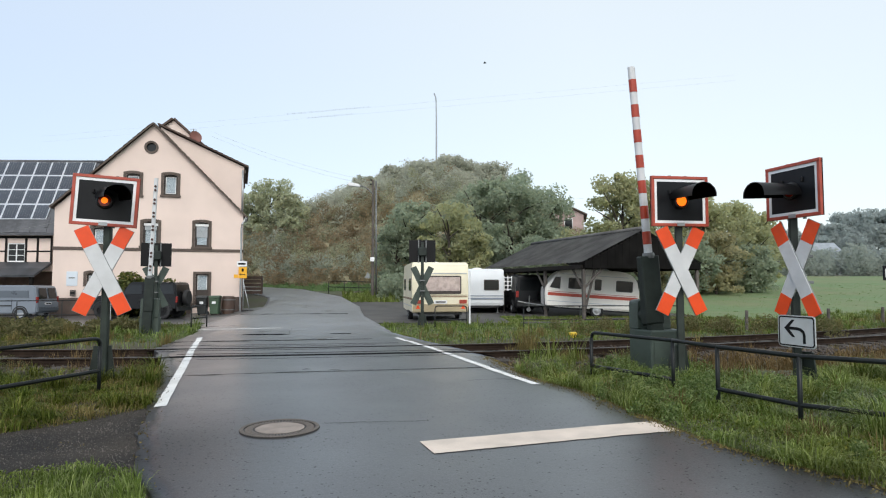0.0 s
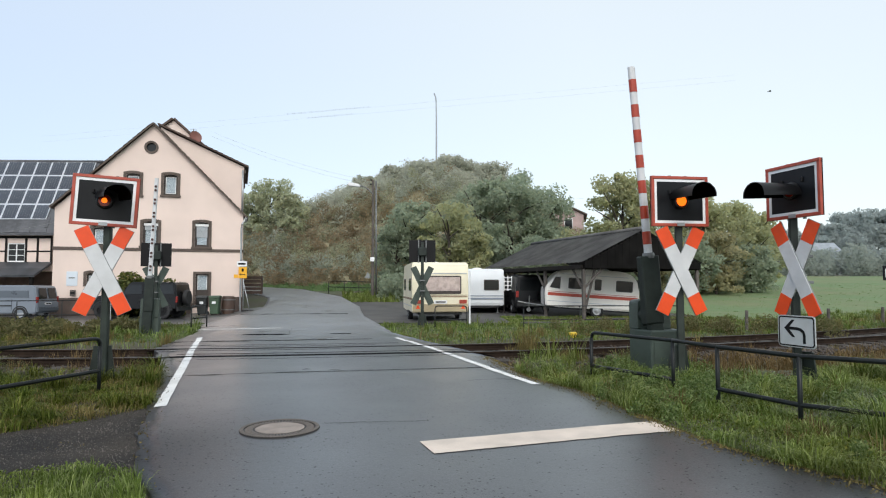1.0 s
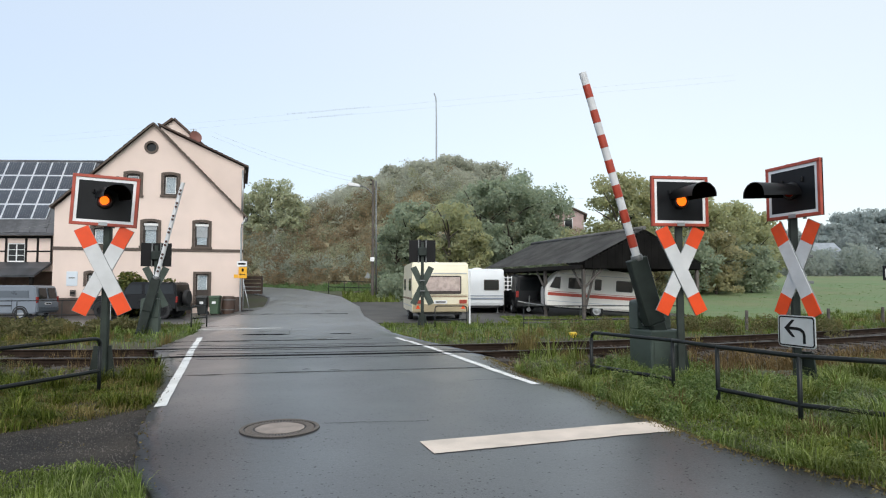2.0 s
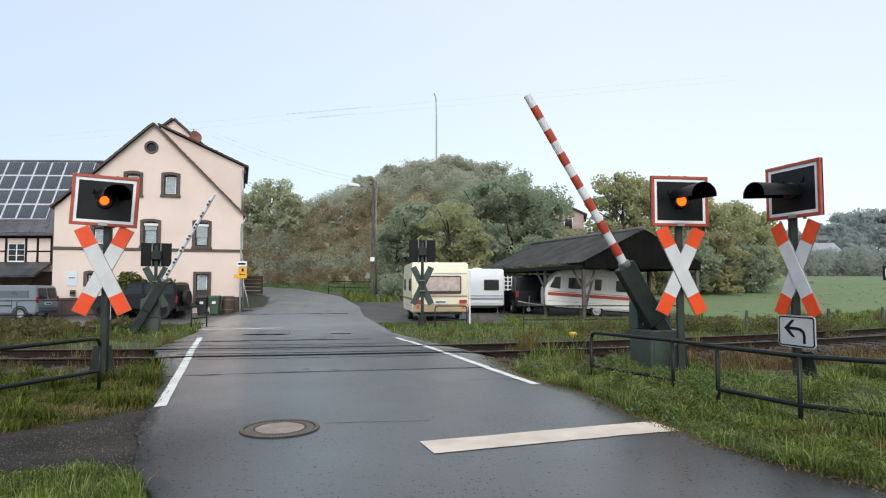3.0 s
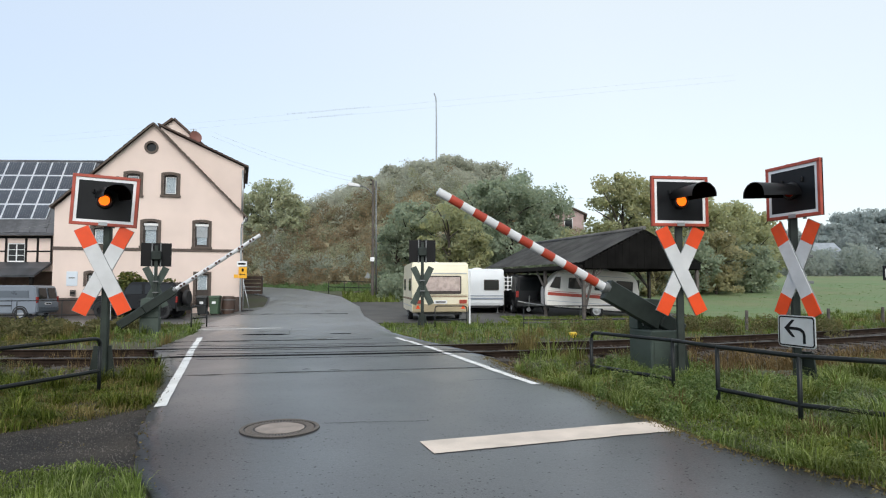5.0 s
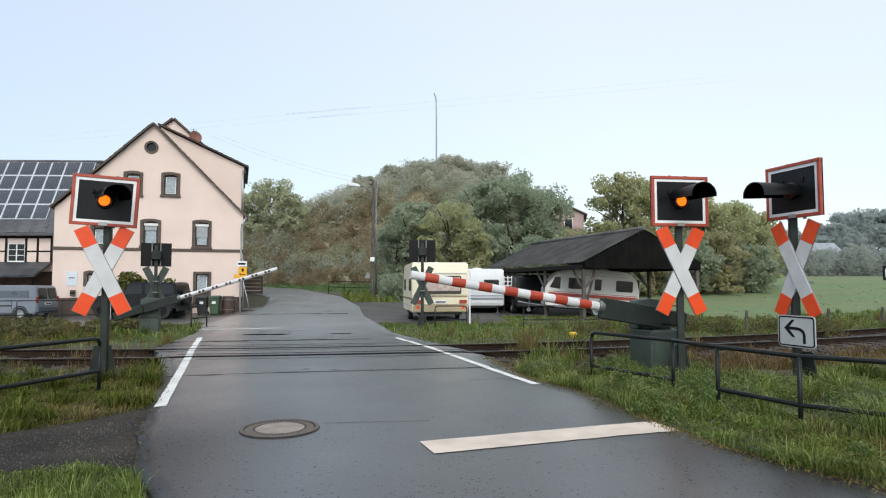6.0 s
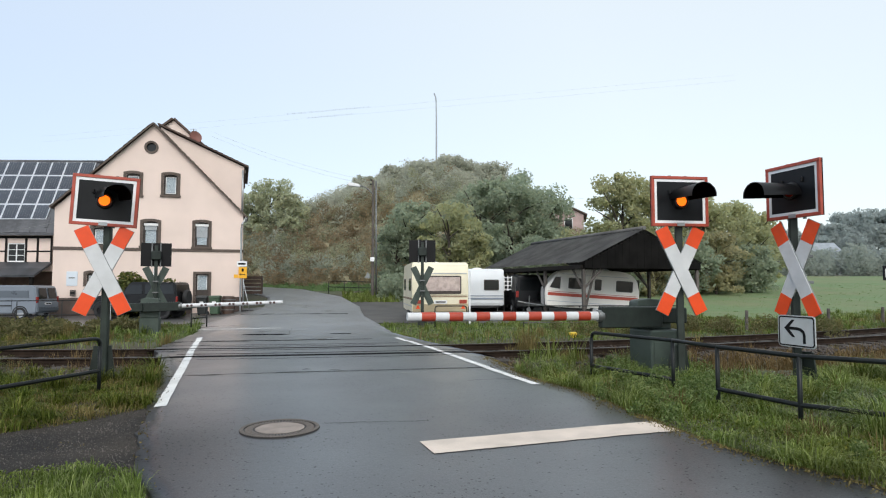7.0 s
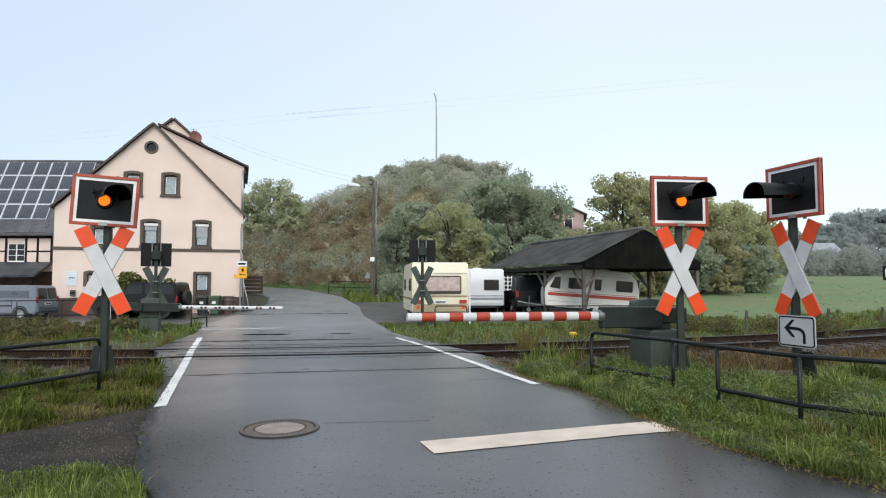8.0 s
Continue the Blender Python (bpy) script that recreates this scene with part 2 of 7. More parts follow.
def lie(x, y):
    """Height of the ground without the track's bed."""
    x, y = np.asarray(x, float), np.asarray(y, float)
    t = np.maximum(0, y - 31)
    z = 0.065 * t * t / (t + 6)
    z = np.where(y > 75, 0.065 * 44 * 44 / 50 + (y - 75) * 0.02, z)
    wide = np.where(x < 1, 27.0, 15.0)
    hill = 12.6 * np.exp(-((x - 1) / wide) ** 2) * smooth01((y - 56) / 24) * (1 - smooth01((y - 105) / 60))
    dip = 0.28 * smooth01((-9.6 - x) / 3) * smooth01((y - 20) / 4) * (1 - smooth01((y - 40) / 6))
    return z + hill - dip


def ground_z(x, y):
    x, y = np.asarray(x, float), np.asarray(y, float)
    off = y - rail_y(x)
    bed = smooth01((off + 2.0) / 0.9) * (1 - smooth01((off - 2.6) / 0.9))
    return lie(x, y) - 0.17 * bed
# ---------- ground, road, track ----------
M_EARTH = mat("turf_soil", (0.060, 0.070, 0.030), 0.9, var=0.3, scale=0.4, fine=8, bump=0.5, col2=(0.055, 0.045, 0.030))
M_GRAVEL_LOT = mat("wet_gravel_yard", (0.085, 0.079, 0.072), 0.7, var=0.3, scale=0.5, fine=16, bump=0.6)


def asphalt(name, base, wet, film=0.0, edge_dark=0.0):
    """Wet tar: damp patches, long worn streaks, stone grain and scattered dark pits."""
    m = bpy.data.materials.new(name)
    m.use_nodes = True
    n, l = m.node_tree.nodes, m.node_tree.links
    b = n["Principled BSDF"]
    tc = n.new("ShaderNodeTexCoord")

    def noise_at(scale, detail, stretch=None):
        t = n.new("ShaderNodeTexNoise")
        t.inputs["Scale"].default_value, t.inputs["Detail"].default_value = scale, detail
        if stretch:
            mp = n.new("ShaderNodeMapping")
            mp.inputs["Scale"].default_value = stretch
            mp.inputs["Rotation"].default_value = (0, 0, radians(-18))
            l.new(tc.outputs["Object"], mp.inputs["Vector"])
            l.new(mp.outputs[0], t.inputs["Vector"])
        else:
            l.new(tc.outputs["Object"], t.inputs["Vector"])
        return t

    def math_node(op, a, c, d=None):
        k = n.new("ShaderNodeMath")
        k.operation = op
        for sock, v in zip(k.inputs, (a, c, d)):
            if v is None:
                continue
            if isinstance(v, (int, float)):
                sock.default_value = v
            else:
                l.new(v, sock)
        return k.outputs[0]

    patch = noise_at(0.45, 4).outputs["Fac"]
    streak = noise_at(1.0, 3, (1.3, 0.12, 1)).outputs["Fac"]
    grain = noise_at(95, 2).outputs["Fac"]
    speck = noise_at(34, 2).outputs["Fac"]
    vor = n.new("ShaderNodeTexVoronoi")
    vor.inputs["Scale"].default_value = 38.0
    l.new(tc.outputs["Object"], vor.inputs["Vector"])
    lot = n.new("ShaderNodeSeparateColor")
    l.new(vor.outputs["Color"], lot.inputs[0])
    pit = math_node("MULTIPLY", math_node("LESS_THAN", vor.outputs["Distance"], math_node("MULTIPLY_ADD", lot.outputs[1], 0.28, 0.15)), math_node("GREATER_THAN", lot.outputs[0], math_node("MULTIPLY_ADD", patch, -0.7, 1.17)))
    v = math_node("MULTIPLY_ADD", patch, 1.1, 0.45)
    v = math_node("MULTIPLY", v, math_node("MULTIPLY_ADD", streak, 0.36, 0.82))
    v = math_node("MULTIPLY", v, math_node("MULTIPLY_ADD", grain, 1.3, 0.35))
    v = math_node("MULTIPLY", v, math_node("MULTIPLY_ADD", speck, 0.5, 0.75))
    v = math_node("MULTIPLY", v, math_node("MULTIPLY_ADD", pit, -0.85, 1.0))
    edge_mask = 0.0
    if edge_dark:
        sep = n.new("ShaderNodeSeparateXYZ")
        l.new(tc.outputs["Object"], sep.inputs[0])
        # darker, with less film, towards both sides of the near stretch
        off = math_node("ABSOLUTE", math_node("SUBTRACT", math_node("MULTIPLY_ADD", patch, 1.2, sep.outputs["X"]), 0.75), 0.0)
        side = n.new("ShaderNodeMapRange")
        side.interpolation_type = "SMOOTHSTEP"
        side.inputs["From Min"].default_value, side.inputs["From Max"].default_value = 1.1, 2.4
        l.new(off, side.inputs["Value"])
        near = n.new("ShaderNodeMapRange")
        near.interpolation_type = "SMOOTHSTEP"
        near.inputs["From Min"].default_value, near.inputs["From Max"].default_value = 8.0, 5.0
        l.new(sep.outputs["Y"], near.inputs["Value"])
        edge_mask = math_node("MULTIPLY", side.outputs[0], near.outputs[0])
        v = math_node("MULTIPLY", v, math_node("MULTIPLY_ADD", edge_mask, -edge_dark, 1.0))
        across = math_node("MULTIPLY_ADD", sep.outputs["X"], -0.19, math_node("MULTIPLY_ADD", patch, 0.25, sep.outputs["Y"]))
        slab = math_node("MULTIPLY", math_node("GREATER_THAN", across, 10.35), math_node("LESS_THAN", across, 16.4))
        v = math_node("MULTIPLY", v, math_node("MULTIPLY_ADD", slab, -0.22, 1.0))
        # sky sheen of the far road, painted as a paler base colour
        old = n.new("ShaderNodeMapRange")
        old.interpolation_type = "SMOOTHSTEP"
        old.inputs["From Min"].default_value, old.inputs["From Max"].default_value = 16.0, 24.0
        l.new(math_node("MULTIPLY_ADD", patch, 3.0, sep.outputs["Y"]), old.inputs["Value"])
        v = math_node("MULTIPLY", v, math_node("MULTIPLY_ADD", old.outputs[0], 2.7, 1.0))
    hsv = n.new("ShaderNodeHueSaturation")
    hsv.inputs["Color"].default_value = (*base, 1)
    l.new(v, hsv.inputs["Value"])
    l.new(hsv.outputs["Color"], b.inputs["Base Color"])
    l.new(math_node("MULTIPLY_ADD", patch, 0.5, wet - 0.25), b.inputs["Roughness"])
    sp = math_node("MULTIPLY", math_node("MULTIPLY_ADD", grain, 0.9, 0.05), math_node("MULTIPLY_ADD", pit, -0.92, 1.0))
    l.new(sp, b.inputs["Specular IOR Level"])
    if edge_dark:
        l.new(math_node("MULTIPLY_ADD", edge_mask, -0.75 * film, film), b.inputs["Coat Weight"])
        sp = math_node("MULTIPLY", sp, math_node("MULTIPLY_ADD", edge_mask, -edge_dark, 1.0))
        l.new(sp, b.inputs["Specular IOR Level"])
    b.inputs["Coat Weight"].default_value, b.inputs["Coat Roughness"].default_value, b.inputs["Coat IOR"].default_value = film, 0.34, 1.22
    bp = n.new("ShaderNodeBump")
    bp.inputs["Strength"].default_value, bp.inputs["Distance"].default_value = 0.3, 0.004
    l.new(math_node("ADD", grain, math_node("MULTIPLY_ADD", pit, -0.8, speck)), bp.inputs["Height"])
    l.new(bp.outputs[0], b.inputs["Normal"])
    return m


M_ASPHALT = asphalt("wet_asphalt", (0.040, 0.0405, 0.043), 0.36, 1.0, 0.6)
M_ASPHALT_OLD = asphalt("old_yard_asphalt", (0.075, 0.074, 0.074), 0.45, 0.5)
M_ROADWHITE = mat("road_marking_paint", (0.72, 0.72, 0.70), 0.6, var=0.08, scale=3, fine=60, bump=0.2)
M_ROADCREAM = mat("stop_line_paint", (0.62, 0.53, 0.45), 0.6, var=0.1, scale=3, fine=60, bump=0.2)


ROAD_LEFT = [(-80, -40), (-30, -14), (-14, -5.5), (0, -1.2), (3.2, -1.5), (4.2, -2.0), (5.0, -2.5), (6.4, -3.12), (8.9, -4.05), (11.5, -5.3), (13.5, -6.35), (18.2, -7.3),
             (22.0, -8.6), (28, -9.6), (36, -10.6), (44, -12.6), (52, -18), (60, -30), (66, -48)]
ROAD_RIGHT = [(-80, 2), (-30, 9), (-14, 9.5), (0, 7.0), (3.2, 3.7), (4.4, 3.0), (5.3, 2.52), (6.2, 2.28), (8.0, 1.95), (9.4, 1.36), (11.9, 0.95), (18.2, -1.5),
              (22.0, -2.3), (28, -3.6), (36, -4.9), (44, -7.3), (52, -12), (60, -24), (66, -42)]


def build_ground():
    xs = np.unique(np.concatenate([np.linspace(-1500, -60, 25), np.linspace(-60, -14, 47), np.linspace(-14, 16, 91), np.linspace(16, 70, 55), np.linspace(70, 1500, 25)]))
    ys = np.unique(np.concatenate([np.linspace(-600, -10, 15), np.linspace(-10, 3, 14), np.linspace(3, 26, 93), np.linspace(26, 120, 95), np.linspace(120, 2500, 40)]))
    X, Y = np.meshgrid(xs, ys)
    Z = ground_z(X, Y) + np.where(Y < 40, 0.012 * np.sin(X * 2.1) * np.cos(Y * 1.7), 0.0) - 0.03
    edge = np.interp(Y, [r[0] for r in ROAD_RIGHT], [r[1] for r in ROAD_RIGHT])
    Z = Z + 0.035 * ((X > edge) & (Y > 2) & (Y < 10.5))
    nx, ny = len(xs), len(ys)
    i = (np.arange(ny - 1)[:, None] * nx + np.arange(nx - 1)[None, :]).ravel()
    f = np.stack([i, i + 1, i + nx + 1, i + nx], 1)
    ob = from_arrays("ground", np.stack([X.ravel(), Y.ravel(), Z.ravel()], 1), f, M_EARTH)
    for p in ob.data.polygons:
        p.use_smooth = True
    # second turf for the hill, paled so its base colour holds the haze
    ob.data.materials.append(mat("hill_turf", (0.23, 0.21, 0.13), 0.9, var=0.25, scale=0.3, fine=4, bump=0.5, col2=(0.17, 0.15, 0.095)))
    for p in ob.data.polygons:
        if p.center.y > 55 and p.center.x < 28:
            p.material_index = 1
    return tagged(ob, "damp grassy ground that climbs to a hill", "ground", kind="structure")


def along(rows, y):
    return float(np.interp(y, [r[0] for r in rows], [r[1] for r in rows]))


def build_road():
    ys = np.unique(np.concatenate([np.linspace(-80, 3, 60), np.linspace(3, 24, 190), np.linspace(24, 66, 85)]))
    n = 25
    verts, faces = [], []
    rng = random.Random(4)
    for y in ys:
        a, b = along(ROAD_LEFT, y), along(ROAD_RIGHT, y)
        wob = 0.022 if 3 < y < 24 else 0.0
        a += wob * math.sin(y * 5.1) + rng.uniform(-wob, wob)
        b += wob * math.sin(y * 4.3 + 1) + rng.uniform(-wob, wob)
        for k in range(n):
            u = k / (n - 1)
            x = a + (b - a) * u
            edge = 0.02 * (abs(u - 0.5) * 2) ** 14
            z = float(lie(x, y)) + 0.035 - edge + 0.02 * math.exp(-((y - rail_y(x) - 0.7) / 1.6) ** 2)
            verts.append((x, y, z))
    ny = len(ys)
    for j in range(ny - 1):
        for k in range(n - 1):
            i = j * n + k
            faces.append((i, i + 1, i + n + 1, i + n))
    top = len(verts)
    for side in (0, n - 1):
        base = len(verts)
        for j in range(ny):
            x, y, z = verts[j * n + side]
            verts.append((x, y, z - 0.30))
        for j in range(ny - 1):
            faces.append((j * n + side, (j + 1) * n + side, base + j + 1, base + j))
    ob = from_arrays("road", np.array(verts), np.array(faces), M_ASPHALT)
    for p in ob.data.polygons:
        p.use_smooth = p.index < (ny - 1) * (n - 1)
    return tagged(ob, "wet grey asphalt road over the level crossing", "road", kind="structure")


def road_z(x, y):
    a, b = along(ROAD_LEFT, y), along(ROAD_RIGHT, y)
    u = (x - a) / (b - a)
    return float(lie(x, y)) + 0.035 - 0.02 * (abs(u - 0.5) * 2) ** 14 + 0.02 * math.exp(-((y - rail_y(x) - 0.7) / 1.6) ** 2)


def stripe(name, p, q, width, material, label, lift=0.006, steps=24, wear=0.005, breaks=()):
    """A painted line on the road from p to q."""
    rng = random.Random(len(name) + int(p[1] * 10))
    slip = 0.0
    bm = empty_bm()
    d = Vector((q[0] - p[0], q[1] - p[1]))
    s = Vector((-d.y, d.x)).normalized() * width / 2
    rows, gaps = [], set()
    for i in range(steps + 1):
        spots = [i / steps]
        if i in breaks:
            gaps.add(len(rows))
            spots.append(i / steps + 0.022 / d.length)
        for k, u in enumerate(spots):
            if k:
                slip = rng.uniform(-0.02, 0.02)
            c = Vector(p) + d * u + s.normalized() * slip
            row = []
            for e in (-1, 0, 1):
                w = c + s * e + s.normalized() * (rng.uniform(-wear, wear) if e else 0)
                row.append(bm.verts.new((w.x, w.y, road_z(w.x, w.y) + lift)))
            rows.append(row)
    for n, (a, b) in enumerate(zip(rows, rows[1:])):
        if n in gaps:
            continue
        for k in (0, 1):
            bm.faces.new((a[k], a[k + 1], b[k + 1], b[k]))
    bmesh.ops.recalc_face_normals(bm, faces=bm.faces[:])
    if bm.faces[0].normal.z < 0:
        bmesh.ops.reverse_faces(bm, faces=bm.faces[:])
    return tagged(part(name, bm, material), label, "road marking", kind="structure")


def sheet(name, pts, material, label, lift, category, step=1.0):
    """A thin paved area with the outline pts, following the ground."""
    bm = empty_bm()
    f = bm.faces.new([bm.verts.new((x, y, 0)) for x, y in pts])
    xs = [p[0] for p in pts]
    ys = [p[1] for p in pts]
    for k in range(1, int((max(ys) - min(ys)) / step) + 1):
        bmesh.ops.bisect_plane(bm, geom=bm.verts[:] + bm.edges[:] + bm.faces[:], plane_co=(0, min(ys) + k * step, 0), plane_no=(0, 1, 0))
    for k in range(1, int((max(xs) - min(xs)) / (step * 2)) + 1):
        bmesh.ops.bisect_plane(bm, geom=bm.verts[:] + bm.edges[:] + bm.faces[:], plane_co=(min(xs) + k * step * 2, 0, 0), plane_no=(1, 0, 0))
    for v in bm.verts:
        v.co.z = float(lie(v.co.x, v.co.y)) + lift
    if sum(g.normal.z for g in bm.faces) < 0:
        bmesh.ops.reverse_faces(bm, faces=bm.faces[:])
    return tagged(part(name, bm, material), label, category, kind="structure")


build_ground()
build_road()
stripe("edge_line_west", (-3.25, 7.1), (-6.42, 16.2), 0.125, M_ROADWHITE, "worn white edge line on the wet road", steps=60, breaks=(14, 27, 34, 43, 47, 52))
stripe("edge_line_east", (1.31, 8.62), (-1.21, 16.2), 0.13, M_ROADWHITE, "worn white edge line on the wet road", steps=60, breaks=(14, 27, 34, 43, 47, 52))
stripe("stop_line_near", (-0.14, 5.29), (2.22, 6.12), 0.41, M_ROADCREAM, "broad cream stop line partly overgrown at its end")
stripe("stop_line_far", (-7.7, 19.05), (-5.2, 19.8), 0.2, M_ROADWHITE, "thin white stop line beyond the track")
sheet("yard", [(-7.8, 21.4), (-8.4, 26), (-9.3, 38), (-60, 38), (-60, 22.6), (-14, 22.2)], M_ASPHALT_OLD, "old wet asphalt yard in front of the house", -0.008, "yard")
sheet("gravel_lot", [(-3.2, 23.2), (-4.6, 29), (-5.9, 37), (-6.2, 40), (11.5, 40), (11.2, 25.8), (6, 23.4)], M_GRAVEL_LOT, "wet gravel parking lot with puddles", -0.010, "parking lot")
# ---------- track ----------
M_RAIL = mat("rusty_rail", (0.034, 0.023, 0.017), 0.8, 0.0, spec=0.1, var=0.25, scale=4, fine=40, bump=0.3)
M_RAIL_TOP = mat("worn_rail_head", (0.085, 0.080, 0.076), 0.45, 0.5, var=0.2, scale=4, fine=40, bump=0.1)
M_SLEEPER = mat("old_sleeper", (0.060, 0.050, 0.042), 0.85, var=0.3, scale=3, fine=25, bump=0.5, each=0.2)
M_BALLAST = mat("rusty_ballast", (0.088, 0.072, 0.061), 0.85, var=0.25, scale=5, fine=40, bump=0.4, island=0.45)
M_GROOVE = mat("black_groove", (0.008, 0.008, 0.009), 0.95, spec=0.05, var=0.2, scale=4, fine=40, bump=0.2)
M_IRON = mat("cast_iron", (0.030, 0.027, 0.025), 0.6, 0.2, var=0.25, scale=8, fine=60, bump=0.3)
M_CONCRETE = mat("pale_worn_concrete", (0.28, 0.235, 0.205), 0.8, var=0.15, scale=6, fine=60, bump=0.3)


def rail_points(off, z, x0, x1, step=0.5):
    """Points along the track's curve, off metres beyond the near rail."""
    pts = []
    n = int((x1 - x0) / step)
    for i in range(n + 1):
        x = x0 + (x1 - x0) * i / n
        y = float(rail_y(x))
        s = (float(rail_y(x + 0.1)) - float(rail_y(x - 0.1))) / 0.2
        k = 1 / math.hypot(1, s)
        pts.append((x - off * s * k, y + off * k, z))
    return pts


def sweep(bm, pts, prof):
    """A bar of the profile (across, up) along nearly level points."""
    rings = []
    for i, p in enumerate(pts):
        a, b = pts[max(i - 1, 0)], pts[min(i + 1, len(pts) - 1)]
        d = Vector((b[0] - a[0], b[1] - a[1], 0)).normalized()
        rings.append([bm.verts.new((p[0] - d.y * u, p[1] + d.x * u, p[2] + w)) for u, w in prof])
    n = len(prof)
    for a, b in zip(rings, rings[1:]):
        for k in range(n):
            bm.faces.new((a[k], a[(k + 1) % n], b[(k + 1) % n], b[k]))
    bm.faces.new(rings[0])
    bm.faces.new(rings[-1])
    bmesh.ops.recalc_face_normals(bm, faces=bm.faces[:])


def build_track():
    th = thing("track", "single rusty railway track in a shallow bed of stones", "railway track", kind="structure")
    prof = [(-0.07, -0.15), (0.07, -0.15), (0.07, -0.135), (0.012, -0.115), (0.012, -0.045), (0.034, -0.03), (0.034, -0.003), (-0.034, -0.003), (-0.034, -0.03), (-0.012, -0.045), (-0.012, -0.115), (-0.07, -0.135)]
    for off, z in ((0.0, 0.050), (1.50, 0.062)):
        bm = empty_bm()
        sweep(bm, rail_points(off, z, -45, 70), prof)
        rail = part("rail", bm, M_RAIL, th)
        bm = empty_bm()
        sweep(bm, rail_points(off, z, -45, 70), [(-0.030, -0.0025), (0.030, -0.0025), (0.026, 0.001), (-0.026, 0.001)])
        part("rail_head", bm, M_RAIL_TOP, rail, "worn running surface")
    bm = empty_bm()
    box(bm, -0.125, 0.125, -1.3, 1.3, -0.16, -0.001, 0.015)
    me = mesh_of(bm, "sleeper", M_SLEEPER)
    x = -14.0
    while x < 30:
        if not (-5.9 < x < 0.7):
            s = (float(rail_y(x + 0.1)) - float(rail_y(x - 0.1))) / 0.2
            k = 1 / math.hypot(1, s)
            ob = new("sleeper", me)
            ob.parent = th
            ob.matrix_basis = pose(x - 0.75 * s * k, float(rail_y(x)) + 0.75 * k, -0.084, 0, 0, math.degrees(math.atan(s)))
        x += 0.63
    rng = np.random.default_rng(5)
    # loose stones of the bed
    octa = np.array([[1, 0, 0], [-1, 0, 0], [0, 1, 0], [0, -1, 0], [0, 0, 1], [0, 0, -1]], float)
    of = np.array([[0, 2, 4], [2, 1, 4], [1, 3, 4], [3, 0, 4], [2, 0, 5], [1, 2, 5], [3, 1, 5], [0, 3, 5]])
    N = 30000
    xs = np.concatenate([rng.uniform(-11, -5.2, N // 3), rng.uniform(0.6, 26, N - N // 3)])
    off = rng.uniform(-2.6, 2.75, N)
    ys = rail_y(xs) + off
    L = np.interp(ys, [r[0] for r in ROAD_LEFT], [r[1] for r in ROAD_LEFT]) - 0.1
    R = np.interp(ys, [r[0] for r in ROAD_RIGHT], [r[1] for r in ROAD_RIGHT]) + 0.1
    keep = (xs < L) | (xs > R)
    xs, ys = xs[keep], ys[keep]
    N = len(xs)
    z = ground_z(xs, ys) - 0.03 + rng.uniform(0.0, 0.10, N)
    size = rng.uniform(0.022, 0.055, N)
    v = octa[None] * rng.uniform(0.55, 1.25, (N, 6, 3)) * size[:, None, None]
    ang = rng.uniform(0, 6.28, N)
    c, s = np.cos(ang)[:, None], np.sin(ang)[:, None]
    v = np.stack([v[..., 0] * c - v[..., 1] * s, v[..., 0] * s + v[..., 1] * c, v[..., 2]], -1)
    v += np.stack([xs, ys, z], 1)[:, None]
    f = (of[None] + 6 * np.arange(N)[:, None, None]).reshape(-1, 3)
    ob = from_arrays("ballast", v.reshape(-1, 3), f, M_BALLAST)
    tagged(ob, "rust-stained ballast stones round the sleepers", "ballast", kind="stuff")


def seam(name, pts, w, material, label, lift=0.005, seed=0):
    """A thin irregular dark seam or crack along the road."""
    rng = random.Random(seed)
    bm = empty_bm()
    rows = []
    for i in range(len(pts) - 1):
        for k in range(12):
            u = k / 12
            x = pts[i][0] + (pts[i + 1][0] - pts[i][0]) * u + rng.uniform(-0.01, 0.01)
            y = pts[i][1] + (pts[i + 1][1] - pts[i][1]) * u + rng.uniform(-0.012, 0.012)
            ww = w * rng.uniform(0.35, 1.3)
            rows.append((bm.verts.new((x, y - ww / 2, road_z(x, y) + lift)), bm.verts.new((x, y + ww / 2, road_z(x, y) + lift))))
    for a, b in zip(rows, rows[1:]):
        bm.faces.new((a[0], b[0], b[1], a[1]))
    return tagged(part(name, bm, material), label, "road seam", kind="structure")


def flange_groove(off, x0, x1, w):
    bm = empty_bm()
    pts = [(x, y, road_z(x, y) + 0.006) for x, y, _ in rail_points(off, 0, x0, x1, 0.25)]
    sweep(bm, pts, [(-w / 2, 0), (w / 2, 0), (w / 2, 0.002), (-w / 2, 0.002)])
    tagged(part("flange_groove", bm, M_GROOVE), "dark flange groove beside the rail in the road", "groove", kind="structure")


build_track()
flange_groove(0.02, -5.6, 1.0, 0.17)
flange_groove(1.48, -6.2, 0.6, 0.14)
flange_groove(0.40, -5.2, 0.6, 0.05)
flange_groove(1.05, -5.9, -2.0, 0.03)
flange_groove(-0.42, -4.6, 0.1, 0.025)
flange_groove(2.3, -6.3, -0.6, 0.03)
flange_groove(1.9, -5.0, -1.2, 0.025)
seam("tar_seam", [(-4.2, 9.35), (-2.6, 9.75), (-0.4, 10.15), (1.1, 10.45)], 0.05, M_GROOVE, "dark transverse tar seam in the asphalt", seed=1)
seam("tar_seam", [(0.35, 8.95), (0.8, 9.1), (1.5, 8.95)], 0.02, M_GROOVE, "short crack near the verge", seed=2)
seam("tar_seam", [(-5.6, 17.15), (-4.9, 17.2), (-4.3, 17.3)], 0.38, M_GROOVE, "dark broken patch in the asphalt", seed=3)
seam("tar_seam", [(-3.2, 17.5), (-2.6, 17.6)], 0.25, M_GROOVE, "dark broken patch in the asphalt", seed=4)
